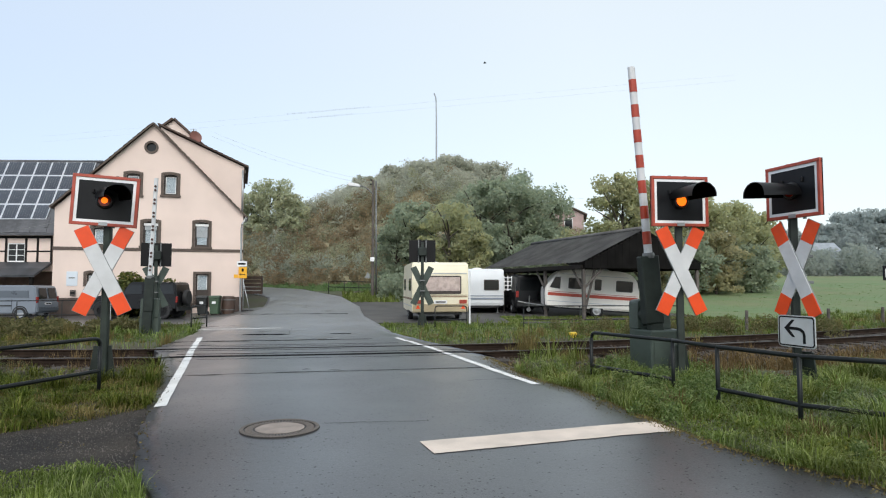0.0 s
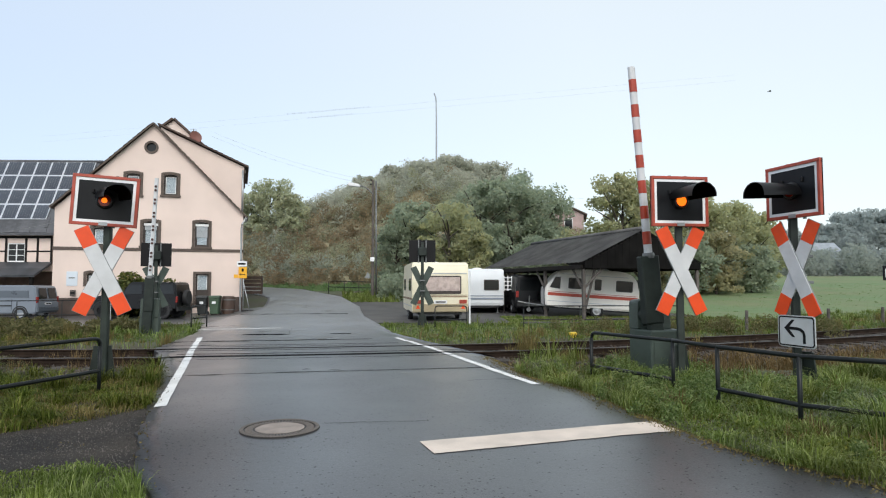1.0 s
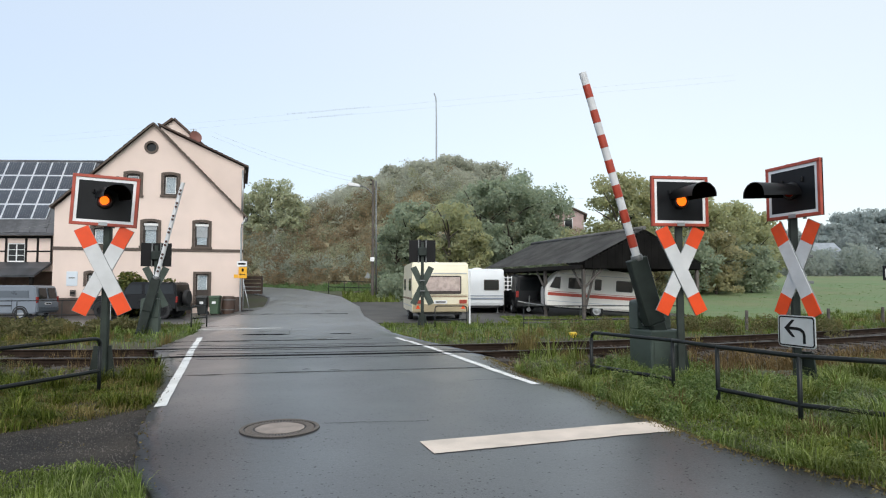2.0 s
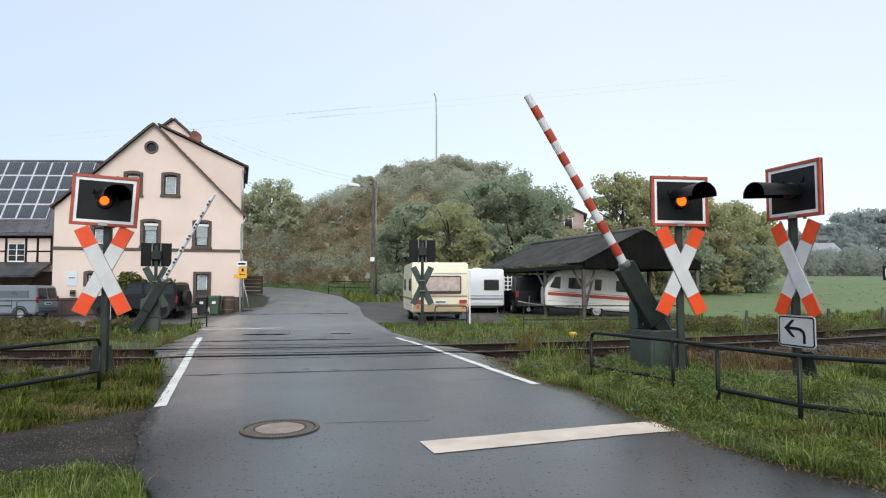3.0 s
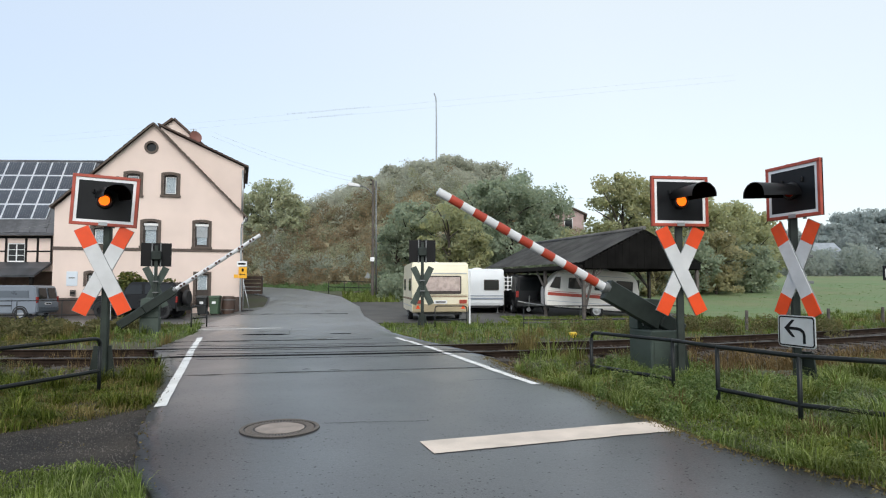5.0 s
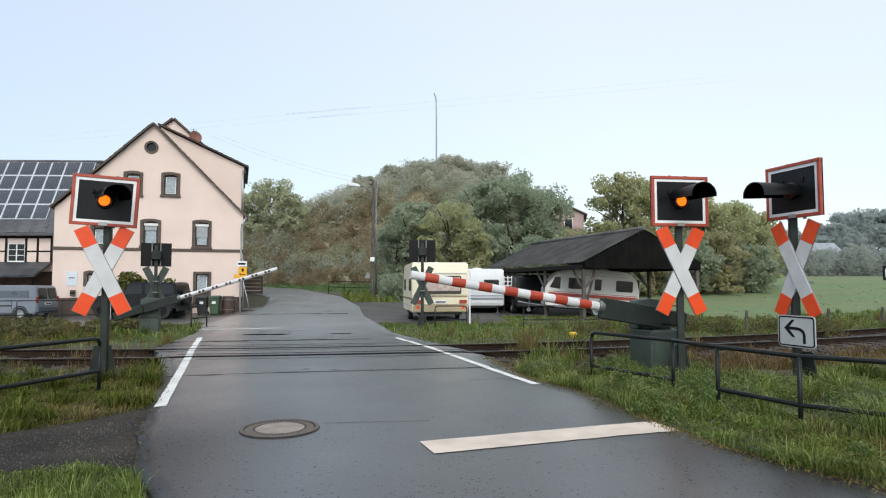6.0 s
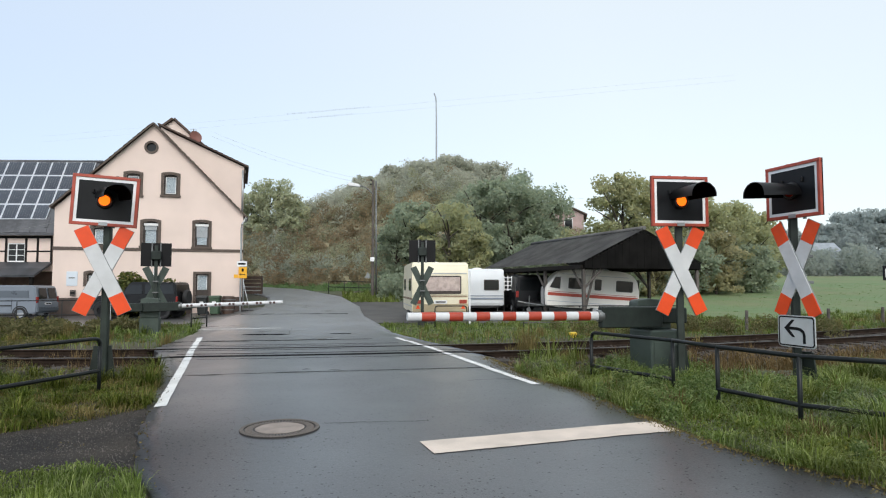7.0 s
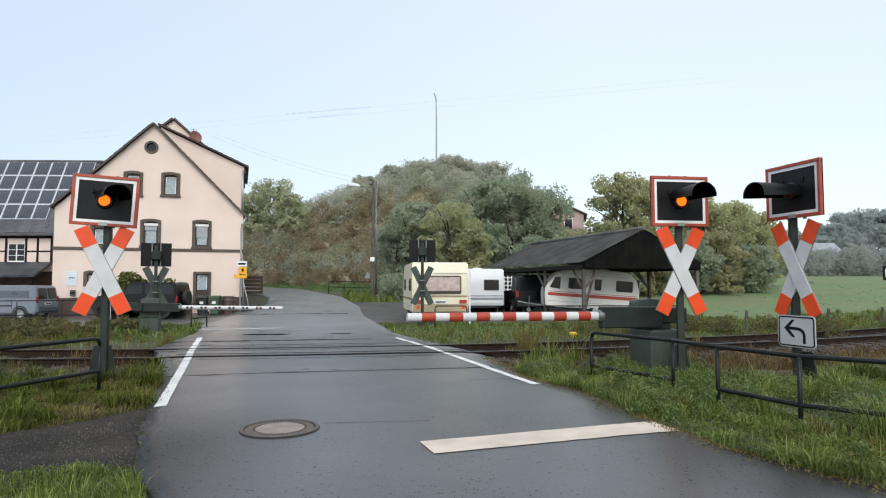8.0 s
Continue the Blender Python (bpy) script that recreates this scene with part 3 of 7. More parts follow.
seam("tar_seam", [(-4.3, 17.3), (-4.55, 18.2), (-4.9, 20.0)], 0.05, M_GROOVE, "crack running up the road", seed=5)
seam("tar_seam", [(-1.2, 6.2), (-0.6, 6.28), (-0.1, 6.32)], 0.012, M_GROOVE, "fine crack beside the manhole", seed=6)
seam("tar_seam", [(-9.6, 29.0), (-7.0, 29.5), (-4.4, 29.7)], 0.5, M_GROOVE, "dark seam across the far road", seed=7)
seam("tar_seam", [(-6.9, 14.9), (-4.5, 15.3), (-1.6, 15.9)], 0.16, M_GROOVE, "dark seam beyond the track", seed=8)


M_RIB = mat("worn_iron_rib", (0.19, 0.165, 0.145), 0.6, 0.2, var=0.2, scale=9, fine=60, bump=0.3)


def manhole():
    th = thing("manhole_cover", "round cast-iron manhole cover with a concrete centre", "manhole cover", pose(-1.575, 5.98, road_z(-1.575, 5.98), 0, 0, 10))
    bm = empty_bm()
    lathe(bm, [(0.335, 0.001), (0.335, 0.010), (0.342, 0.012), (0.368, 0.012), (0.378, 0.005), (0.378, -0.02)], None, 64, caps=False)
    part("ring_frame", bm, M_IRON, th, "iron frame ring", smooth=True)
    bm = empty_bm()
    lathe(bm, [(0.0, 0.008), (0.235, 0.008), (0.236, 0.004), (0.33, 0.004), (0.33, -0.02)], None, 64)
    lid = part("lid", bm, M_IRON, th, smooth=True)
    bm = empty_bm()
    for r0, r1 in ((0.346, 0.350), (0.362, 0.367)):
        lathe(bm, [(r0, 0.012), (r0, 0.0165), (r1, 0.0165), (r1, 0.012)], None, 64, caps=False)
    part("ring_rim", bm, M_RIB, lid, "worn raised rims")
    bm = empty_bm()
    lathe(bm, [(0.0, 0.0125), (0.225, 0.0125), (0.233, 0.009)], None, 64)
    part("concrete_fill", bm, M_CONCRETE, lid, "pale concrete filling")
    bm = empty_bm()
    box(bm, 0.252, 0.322, -0.007, 0.007, 0.004, 0.012)
    me = mesh_of(bm, "rib", M_RIB)
    for k in range(60):
        ob = new("rib", me)
        ob.parent = lid
        ob.matrix_basis = pose(0, 0, 0, 0, 0, 360 * k / 60)
    bm = empty_bm()
    box(bm, 0.338, 0.373, -0.008, 0.008, 0.010, 0.0165)
    me = mesh_of(bm, "rim_tooth", M_RIB)
    for k in range(72):
        ob = new("rim_tooth", me)
        ob.parent = lid
        ob.matrix_basis = pose(0, 0, 0, 0, 0, 360 * (k + 0.5) / 72)


manhole()
tagged(thing("marker_cap", "small yellow marker cap beside the track", "marker", pose(3.62, 17.1, float(ground_z(3.62, 17.1)) + 0.0)))
bm = empty_bm()
lathe(bm, [(0.08, -0.2), (0.09, 0.03), (0.115, 0.04), (0.115, 0.09), (0.075, 0.115), (0.0, 0.12)])
part("cap", bm, mat("yellow_plastic", (0.62, 0.42, 0.03), 0.5, var=0.1), bpy.data.objects["marker_cap"], smooth=True)
# ---------- level crossing: light signals, crosses, barriers, railings ----------
BULBS = []


def light_signal(name, m, label, post_lean=0.0, back_only=False, cross_roll=0.0, board_roll=0.0, hood_yaw=0.0, hood_drop=0.0, post_top=3.0, post_rel=0.0, Wd=0.205, cross_z=1.64, zc=2.70):
    """Red light on a framed black board above a crossbuck, on a steel post; its front looks along -y."""
    th = thing(name, label, "railway signal", m, group="level crossing signals")
    W, H = 0.92, 0.77
    tilt = pose(0, 0, zc, 0, board_roll, 0) @ pose(0, 0, -zc)
    bm = empty_bm()
    pr = pose(0, 0, 0, 0, 0, post_rel) @ pose(0, 0, 0, 0, post_lean, 0)
    box(bm, -0.052, 0.052, 0.055, 0.155, -0.3, post_top, 0.012, pr)
    part("post", bm, M_POST, th)
    bm = empty_bm()
    box(bm, -0.085, 0.085, 0.02, 0.19, -0.1, 0.10, 0.015, pr)
    prism(bm, [(-0.2, -0.1), (-0.12, 0.5), (0.12, 0.5), (0.2, -0.1)], "y", 0.10, 0.125)
    part("post_foot", bm, M_DKGREEN, th)
    # board with its two-colour rim
    bm = empty_bm()
    box(bm, -W / 2 + 0.08, W / 2 - 0.08, -0.028, 0.0, zc - H / 2 + 0.08, zc + H / 2 - 0.08, 0, tilt)
    board = part("board", bm, M_BLACK, th, "black signal board")
    bm = empty_bm()
    a, b = 0.045, 0.088
    for x0, x1, z0, z1 in ((-W / 2 + a, W / 2 - a, H / 2 - b, H / 2 - a), (-W / 2 + a, W / 2 - a, -H / 2 + a, -H / 2 + b),
                           (-W / 2 + a, -W / 2 + b, -H / 2 + b, H / 2 - b), (W / 2 - b, W / 2 - a, -H / 2 + b, H / 2 - b)):
        box(bm, x0, x1, -0.032, 0.004, zc + z0, zc + z1, 0, tilt)
    part("white_rim", bm, M_FRAME_WHITE, board, "white inner rim")
    bm = empty_bm()
    a, b = 0.0, 0.045
    for x0, x1, z0, z1 in ((-W / 2, W / 2, H / 2 - b, H / 2), (-W / 2, W / 2, -H / 2, -H / 2 + b),
                           (-W / 2, -W / 2 + b, -H / 2 + b, H / 2 - b), (W / 2 - b, W / 2, -H / 2 + b, H / 2 - b)):
        box(bm, x0, x1, -0.045, 0.0, zc + z0, zc + z1, 0.004, tilt)
    part("red_rim", bm, M_FRAME_RED, board, "red outer rim")
    bm = empty_bm()
    box(bm, -W / 2, W / 2, 0.005, 0.016, zc - H / 2, zc + H / 2, 0, tilt)
    part("back_panel", bm, M_BLACK_MATT, board)
    bm = empty_bm()
    for x in (-0.13, 0.13):
        bm = empty_bm()
        box(bm, x - 0.02, x + 0.02, 0.017, 0.05, zc - H / 2 - 0.02, zc + H / 2 + 0.02, 0.004, tilt)
        part("back_rail", bm, M_STEEL, th)
    bm = empty_bm()
    box(bm, -0.15, 0.15, 0.05, 0.24, zc - 0.18, zc + 0.12, 0.03, tilt)
    part("lamp_housing", bm, M_DKGREEN, th)
    bm = empty_bm()
    box(bm, -0.06, 0.06, -0.055, -0.046, zc - H / 2 + 0.005, zc - H / 2 + 0.055, 0, tilt)
    part("type_plate", bm, M_GALV, board, "small grey type plate")
    # lamp: collar, lens, hood
    bm = empty_bm()
    lathe(bm, [(0.12, 0.0), (0.125, 0.02), (0.115, 0.05), (0.10, 0.06), (0.085, 0.045)], tilt @ pose(0, -0.028, zc, 90, 0, 0))
    collar = part("lamp_collar", bm, M_HOOD, th, smooth=True)
    bm = empty_bm()
    lathe(bm, [(0.086, 0.040), (0.086, 0.052), (0.05, 0.0545), (0.0, 0.055)], tilt @ pose(0, -0.028, zc, 90, 0, 0))
    part("lens", bm, M_LENS, collar, "dark red lamp lens", smooth=True)
    # the lit bulb slides forward through the lens as the lamp flashes
    bm = empty_bm()
    lathe(bm, [(0.080, 0.040), (0.079, 0.056), (0.070, 0.064), (0.045, 0.072), (0.0, 0.076)], tilt @ pose(0, -0.028, zc, 90, 0, 0))
    lathe(bm, [(0.080, 0.040), (0.0, 0.040)], tilt @ pose(0, -0.028, zc, 90, 0, 0), caps=False)
    BULBS.append((part("bulb", bm, M_AMBER, collar, "glowing amber bulb", smooth=True), tilt.to_3x3() @ Vector((0, 1, 0))))
    bm = empty_bm()
    rings = []
    for k in range(7):
        u = k / 6
        d = -0.04 - 0.66 * u
        r = 0.165 + 0.025 * u
        dz = 0.042 - 0.03 * u - hood_drop
        row = []
        for j in range(15):
            ang = radians(-8 + 196 * j / 14)
            row.append(bm.verts.new((r * math.cos(ang), d, zc + dz + r * 0.95 * math.sin(ang))))
        rings.append(row)
    for p, q in zip(rings, rings[1:]):
        for j in range(14):
            bm.faces.new((p[j], p[j + 1], q[j + 1], q[j]))
    ex = bmesh.ops.solidify(bm, geom=bm.faces[:], thickness=0.008)
    bmesh.ops.transform(bm, matrix=tilt @ pose(0, 0, 0, 0, 0, hood_yaw), verts=bm.verts[:])
    hood = part("hood", bm, M_HOOD, th, "long black sun hood", smooth=True)
    bm = empty_bm()
    rings = []
    for k in range(7):
        u = k / 6
        r = 0.152 + 0.025 * u
        rings.append([bm.verts.new((r * math.cos(radians(-8 + 14 * j)), -0.042 - 0.65 * u, zc + 0.042 - 0.03 * u - hood_drop + r * 0.95 * math.sin(radians(-8 + 14 * j)))) for j in range(15)])
    for p, q in zip(rings, rings[1:]):
        for j in range(14):
            bm.faces.new((p[j], p[j + 1], q[j + 1], q[j]))
    bmesh.ops.solidify(bm, geom=bm.faces[:], thickness=0.003)
    bmesh.ops.transform(bm, matrix=tilt @ pose(0, 0, 0, 0, 0, hood_yaw), verts=bm.verts[:])
    part("hood_lining", bm, M_LINING, hood, "matt black lining", smooth=True)
    for sx in (-1, 1):
        bm = empty_bm()
        box(bm, sx * 0.17 - 0.02, sx * 0.17 + 0.02, -0.06, -0.03, zc + 0.10, zc + 0.17, 0.01, tilt)
        part("hood_bracket", bm, M_BLACK_MATT, hood)
    # crossbuck
    L, lean = 1.42, 26.0
    for s in (-1, 1):
        arm_m = pose(0, -0.02 + 0.012 * s, cross_z, 0, s * lean + cross_roll, 0)
        bm = empty_bm()
        box(bm, -Wd / 2, Wd / 2, -0.006, 0.006, -L / 2 + 0.30, L / 2 - 0.30, 0.0, arm_m)
        arm = part("cross_arm", bm, M_WHITE, th, "white reflective crossbuck arm with red ends")
        for e in (-1, 1):
            bm = empty_bm()
            z0, z1 = sorted((e * (L / 2 - 0.30), e * L / 2))
            box(bm, -Wd / 2, Wd / 2, -0.006, 0.006, z0, z1, 0.0, arm_m)
            part("arm_end", bm, M_RED, arm, "red reflective arm end")
        bm = empty_bm()
        box(bm, -Wd / 2 - 0.006, Wd / 2 + 0.006, 0.0065, 0.02, -L / 2 - 0.006, L / 2 + 0.006, 0.0, arm_m)
        part("arm_backing", bm, M_SIGN_GREY if not back_only else M_GREEN, arm)
    for z in (cross_z + 0.18, cross_z - 0.18):
        bm = empty_bm()
        box(bm, -0.09, 0.09, 0.022, 0.2, z - 0.02, z + 0.02, 0.004, pr if post_rel < 30 else None)
        part("clamp", bm, M_STEEL, th)
    return th


light_signal("light_signal", pose(-5.15, 9.25, 0.0, 0, 0, 17), "flashing light on framed black board, red-and-white crossbuck, beside railing", board_roll=2.8, post_rel=-14, hood_yaw=25)
light_signal("light_signal", pose(3.62, 9.3, 0.0, 0, 0, 8), "flashing light on framed black board, red-and-white crossbuck, beside barrier", post_rel=-20)
sig = light_signal("light_signal", pose(4.93, 8.5, 0.0, 0, 0, -74), "side-facing flashing light with crossbuck and a left-turn plate below", post_rel=60, post_lean=0, hood_drop=0.10, Wd=0.20, zc=2.74)
light_signal("light_signal", pose(-0.72, 21.2, -0.10, 0, 0, 184), "signal beyond the track seen from its dark back, with crossbuck", back_only=True, cross_z=1.50)
light_signal("light_signal", pose(-9.46, 20.1, -0.28, 0, 0, 205), "signal beyond the track seen from behind, beside the far barrier", back_only=True)


def arrow_plate(parent):
    """White plate with a black bent arrow that points left; under its signal."""
    bm = empty_bm()
    prism(bm, rounded(-0.31, 0.31, 0.56, 1.0, 0.05), "y", -0.045, -0.035)
    plate = part("arrow_plate", bm, M_PLATE, parent, "white plate with a bent black arrow")
    bm = empty_bm()
    ring_o, ring_i = rounded(-0.296, 0.296, 0.574, 0.986, 0.042), rounded(-0.278, 0.278, 0.592, 0.968, 0.03)
    for k in range(len(ring_o)):
        q = (k + 1) % len(ring_o)
        prism(bm, [ring_o[k], ring_o[q], ring_i[q], ring_i[k]], "y", -0.049, -0.0455)
    part("border", bm, M_BLACK_MATT, plate)
    bm = empty_bm()
    w = 0.021
    path = [(-0.15, 0.82), (0.0, 0.82), (0.07, 0.81), (0.115, 0.78), (0.13, 0.74), (0.13, 0.62)]
    outer, inner = [], []
    for i, (x, z) in enumerate(path):
        a, b = path[max(i - 1, 0)], path[min(i + 1, len(path) - 1)]
        d = Vector((b[0] - a[0], b[1] - a[1])).normalized()
        outer.append((x - d.y * w, z + d.x * w))
        inner.append((x + d.y * w, z - d.x * w))
    for i in range(len(path) - 1):
        prism(bm, [outer[i], outer[i + 1], inner[i + 1], inner[i]], "y", -0.049, -0.0455)
    prism(bm, [(-0.20, 0.82), (-0.07, 0.94), (-0.02, 0.94), (-0.13, 0.82), (-0.02, 0.70), (-0.07, 0.70)], "y", -0.0495, -0.046)
    part("arrow", bm, M_BLACK_MATT, plate, "black arrow bent to the left")


arrow_plate(sig)
for child in sig.children:
    if child.name.startswith("post"):
        child.data.materials[0] = M_DKGREEN


M_TRIM_DOT = mat("dark_reflector", (0.06, 0.022, 0.018), 0.4, var=0.2)


def barrier(name, m, label, far=False, length=3.11, start=0.945):
    """Barrier drive: fixed cabinet and a swinging beam with boom; the boom lies along -x of the swing part at rest."""
    th = thing(name, label, "barrier", m, group="crossing barriers")
    bm = empty_bm()
    x0, x1 = (-0.28, 0.24) if far else (-0.14, 0.50)
    side = 0.42 if far else -0.20
    front, top = (-0.10, 0.66) if far else (-0.32, 0.74)
    box(bm, x0, x1, front, 0.30, -0.25, top, 0.02)
    prism(bm, [(x0, top), (x0, 1.16), (x0 + 0.02, 1.21), (0.1, 1.24), (x1 - 0.02, 1.20), (x1, top)], "y", 0.05, 0.30, 0.012)
    body = part("cabinet", bm, M_GREEN, th, "green steel drive cabinet", smooth=True)
    bm = empty_bm()
    box(bm, x0 + 0.05, x1 - 0.05, front - 0.012, front, 0.02, 0.56, 0.006)
    part("cabinet_door", bm, M_GREEN, body)
    bm = empty_bm()
    lathe(bm, [(0.03, 0), (0.03, 0.015), (0.012, 0.02), (0.0, 0.02)], pose(x1 - 0.10, front - 0.012, 0.30, 90, 0, 0), 12)
    part("lock", bm, M_GALV, body)
    bm = empty_bm()
    box(bm, x0 + 0.095, x0 + 0.105, 0.042, 0.047, top + 0.05, top + 0.09)
    box(bm, x0 + 0.08, x0 + 0.105, 0.042, 0.047, top + 0.09, top + 0.10)
    part("number_mark", bm, M_FRAME_WHITE, body)
    bm = empty_bm()
    lathe(bm, [(0.13, -0.22), (0.13, 0.14), (0.09, 0.16)], pose(0, 0.24 if far else -0.02, 0.97, 90, 0, 0))
    part("pivot_drum", bm, M_DKGREEN, th, smooth=True)
    sw = thing("swing_arm", "", "")
    sw.parent = th
    sw.matrix_basis = pose(0, side, 0.97, 0, 0, 0)
    bm = empty_bm()
    lo, hi = (-0.135, 0.125) if far else (-0.185, 0.145)
    box(bm, -start - 0.02, 0.12, -0.075, 0.075, lo, hi, 0.015)
    box(bm, 0.12, 0.93 if far else 0.58, -0.07, 0.07, -0.12, 0.13, 0.02)
    if not far:
        box(bm, -0.20, 0.16, 0.0765, 0.14, -0.16, 0.15, 0.02)
    beam = part("beam", bm, M_DKGREEN, sw, "dark green steel beam with counterweight", smooth=True)
    # boom: oval tube in red and white bands
    n = 15
    seg = length / n

    def oval(x0, x1, a0, a1, b0, b1, bm, over=0.0):
        r0 = [bm.verts.new((x0, (a0 + over) * math.cos(t), (b0 + over) * math.sin(t))) for t in (2 * math.pi * k / 20 for k in range(20))]
        r1 = [bm.verts.new((x1, (a1 + over) * math.cos(t), (b1 + over) * math.sin(t))) for t in (2 * math.pi * k / 20 for k in range(20))]
        for k in range(20):
            bm.faces.new((r0[k], r0[(k + 1) % 20], r1[(k + 1) % 20], r1[k]))
        bm.faces.new(r0)
        bm.faces.new(r1)
        bmesh.ops.recalc_face_normals(bm, faces=bm.faces[:])

    big, wide = (0.056, 0.069) if not far else (0.05, 0.062)
    bm = empty_bm()
    oval(-start, -start - length, big, big * 0.86, wide, wide * 0.9, bm)
    boom = part("boom", bm, M_WHITE, sw, "white barrier boom with red bands" if not far else "pale boom seen from its back with dark dots", smooth=True)
    for k in range(1, n, 2):
        u0, u1 = k / n, (k + 1) / n
        if not far:
            bm = empty_bm()
            oval(-start - length * u0, -start - length * u1, big * (1 - 0.14 * u0), big * (1 - 0.14 * u1), wide * (1 - 0.1 * u0), wide * (1 - 0.1 * u1), bm, 0.003)
            part("red_band", bm, M_DKRED, boom, smooth=True)
        else:
            for du in (0.0, 0.085):
                bm = empty_bm()
                x = -start - length * (u0 + 0.01) - du * 1.3
                lathe(bm, [(0.036, 0), (0.036, 0.022), (0.0, 0.024)], pose(x, big * 0.88, 0.0, -90, 0, 0), 12)
                part("reflector", bm, M_TRIM_DOT, boom)
    bm = empty_bm()
    lathe(bm, [(0.088, -0.02), (0.094, 0.0), (0.094, 0.05), (0.088, 0.07)], pose(-start - 0.05, 0, 0, 0, 90, 0))
    part("boom_clamp", bm, M_STEEL, sw, smooth=True)
    return th, sw


near_barrier, near_swing = barrier("barrier", pose(3.34, 10.05, -0.04, 0, 0, 15.5), "green barrier drive with swinging red-and-white boom")
far_barrier, far_swing = barrier("barrier", pose(-8.53, 17.61, -0.19, 0, 0, 195.4) @ pose(0, -0.62, 0), "green barrier drive beyond the track with pale boom", far=True, length=2.94, start=0.85)


def railing(name, posts, top, low, label, r=0.026, drop=0.0, bent=(True, True), group="railings"):
    """Tubular railing: upright posts with a top and a lower rail. posts: (x, y) in order; rails follow them."""
    th = thing(name, label, "railing", group=group)
    gz = [float(ground_z(x, y)) for x, y in posts]
    for (x, y), z in zip(posts, gz):
        bm = empty_bm()
        end = (bent[0] and (x, y) == posts[0]) or (bent[1] and (x, y) == posts[-1])
        tube(bm, [(x, y, z - 0.15), (x, y, z + top - (0.09 if end else 0.0))], r * 0.95, 10)
        part("post", bm, M_RAIL_PAINT, th, smooth=True)
    for h, nm in ((top, "top_rail"), (low, "lower_rail")):
        bm = empty_bm()
        line = [Vector((x, y, z + h)) for (x, y), z in zip(posts, gz)]
        if nm == "top_rail":
            for a, b in ((0, 1), (-1, -2)):
                d = (line[b] - line[a]).normalized()
                bend = [line[a] + Vector((0, 0, -0.10)), line[a] + d * 0.012 + Vector((0, 0, -0.05)), line[a] + d * 0.04 + Vector((0, 0, -0.014)), line[a] + d * 0.09]
                if bent[a]:
                    line = bend + line[1:] if a == 0 else line[:-1] + bend[::-1]
        tube(bm, line, r, 10)
        part(nm, bm, M_RAIL_PAINT, th, smooth=True)
    return th


railing("railing", [(2.26, 9.36), (2.99, 8.0)], 0.70, 0.20, "dark painted tube railing in long wet grass", bent=(True, False))
railing("railing", [(3.21, 7.2), (3.61, 6.24), (4.18, 5.75), (5.2, 4.9)], 0.70, 0.21, "dark painted tube railing in long wet grass", bent=(False, True))
bm = empty_bm()
tube(bm, [(2.99, 8.0, 0.70), (3.21, 7.2, 0.70)], 0.026, 10)
tagged(part("railing", bm, M_RAIL_PAINT, smooth=True), "loose dark top tube joining two railings", "railing", "railings")
railing("railing", [(-4.66, 8.35), (-5.04, 6.94), (-5.45, 5.5)], 0.70, 0.26, "dark green tube railing above the track")
for xs in ([-0.27, 0.80], [2.72, 4.63, 6.55, 8.1]):
    railing("railing", [(x, 20.6 + 0.02 * x) for x in xs], 0.72, 0.26, "thin dark tube railing before the parking lot", r=0.02)
railing("railing", [(-16.6, 21.6), (-14.9, 21.4), (-13.2, 21.2), (-11.6, 21.0)], 0.95, 0.45, "thin dark tube railing before the yard", r=0.018, bent=(False, False))
railing("railing", [(-8.05, 19.6), (-7.9, 20.5)], 0.75, 0.35, "short dark tube railing beside the far barrier", r=0.022)
railing("railing", [(-8.9, 47.5), (-7.6, 47.0), (-6.4, 46.5), (-5.2, 46.0)], 0.95, 0.5, "old dark railing at the foot of the hill", r=0.03)
# ---------- house and barn ----------
def wall_mesh(outline, holes, thick):
    """An upright wall in the xz plane (front at y = 0) with openings through it."""
    bm = empty_bm()
    edges = []
    for loop in (outline, *holes):
        vs = [bm.verts.new((x, 0, z)) for x, z in loop]
        edges += [bm.edges.new((vs[i], vs[(i + 1) % len(vs)])) for i in range(len(vs))]
    bmesh.ops.triangle_fill(bm, use_beauty=True, use_dissolve=False, edges=edges)
    r = bmesh.ops.extrude_face_region(bm, geom=bm.faces[:])
    bmesh.ops.translate(bm, vec=(0, thick, 0), verts=[v for v in r["geom"] if isinstance(v, bmesh.types.BMVert)])
    bmesh.ops.recalc_face_normals(bm, faces=bm.faces[:])
    return bm


def arch(x0, x1, z0, z1, rise=0.08, n=8):
    """Opening outline with a flat segmental arch on top."""
    pts = [(x0, z0), (x1, z0)]
    for k in range(n + 1):
        u = k / n
        pts.append((x1 + (x0 - x1) * u, z1 - rise + rise * (1 - (2 * u - 1) ** 2)))
    return pts


M_CURTAIN = mat("white_net_curtain", (0.80, 0.83, 0.86), 0.9, var=0.10, scale=6, fine=50, bump=0.3)
M_BLIND = mat("grey_blind", (0.40, 0.43, 0.45), 0.6, var=0.08, scale=3, fine=50, bump=0.1)
M_SASH = mat("dark_brown_sash", (0.050, 0.038, 0.032), 0.5, var=0.15, scale=4, fine=50, bump=0.1)
M_ROOM = mat("dim_room", (0.05, 0.05, 0.05), 0.9, var=0.1)


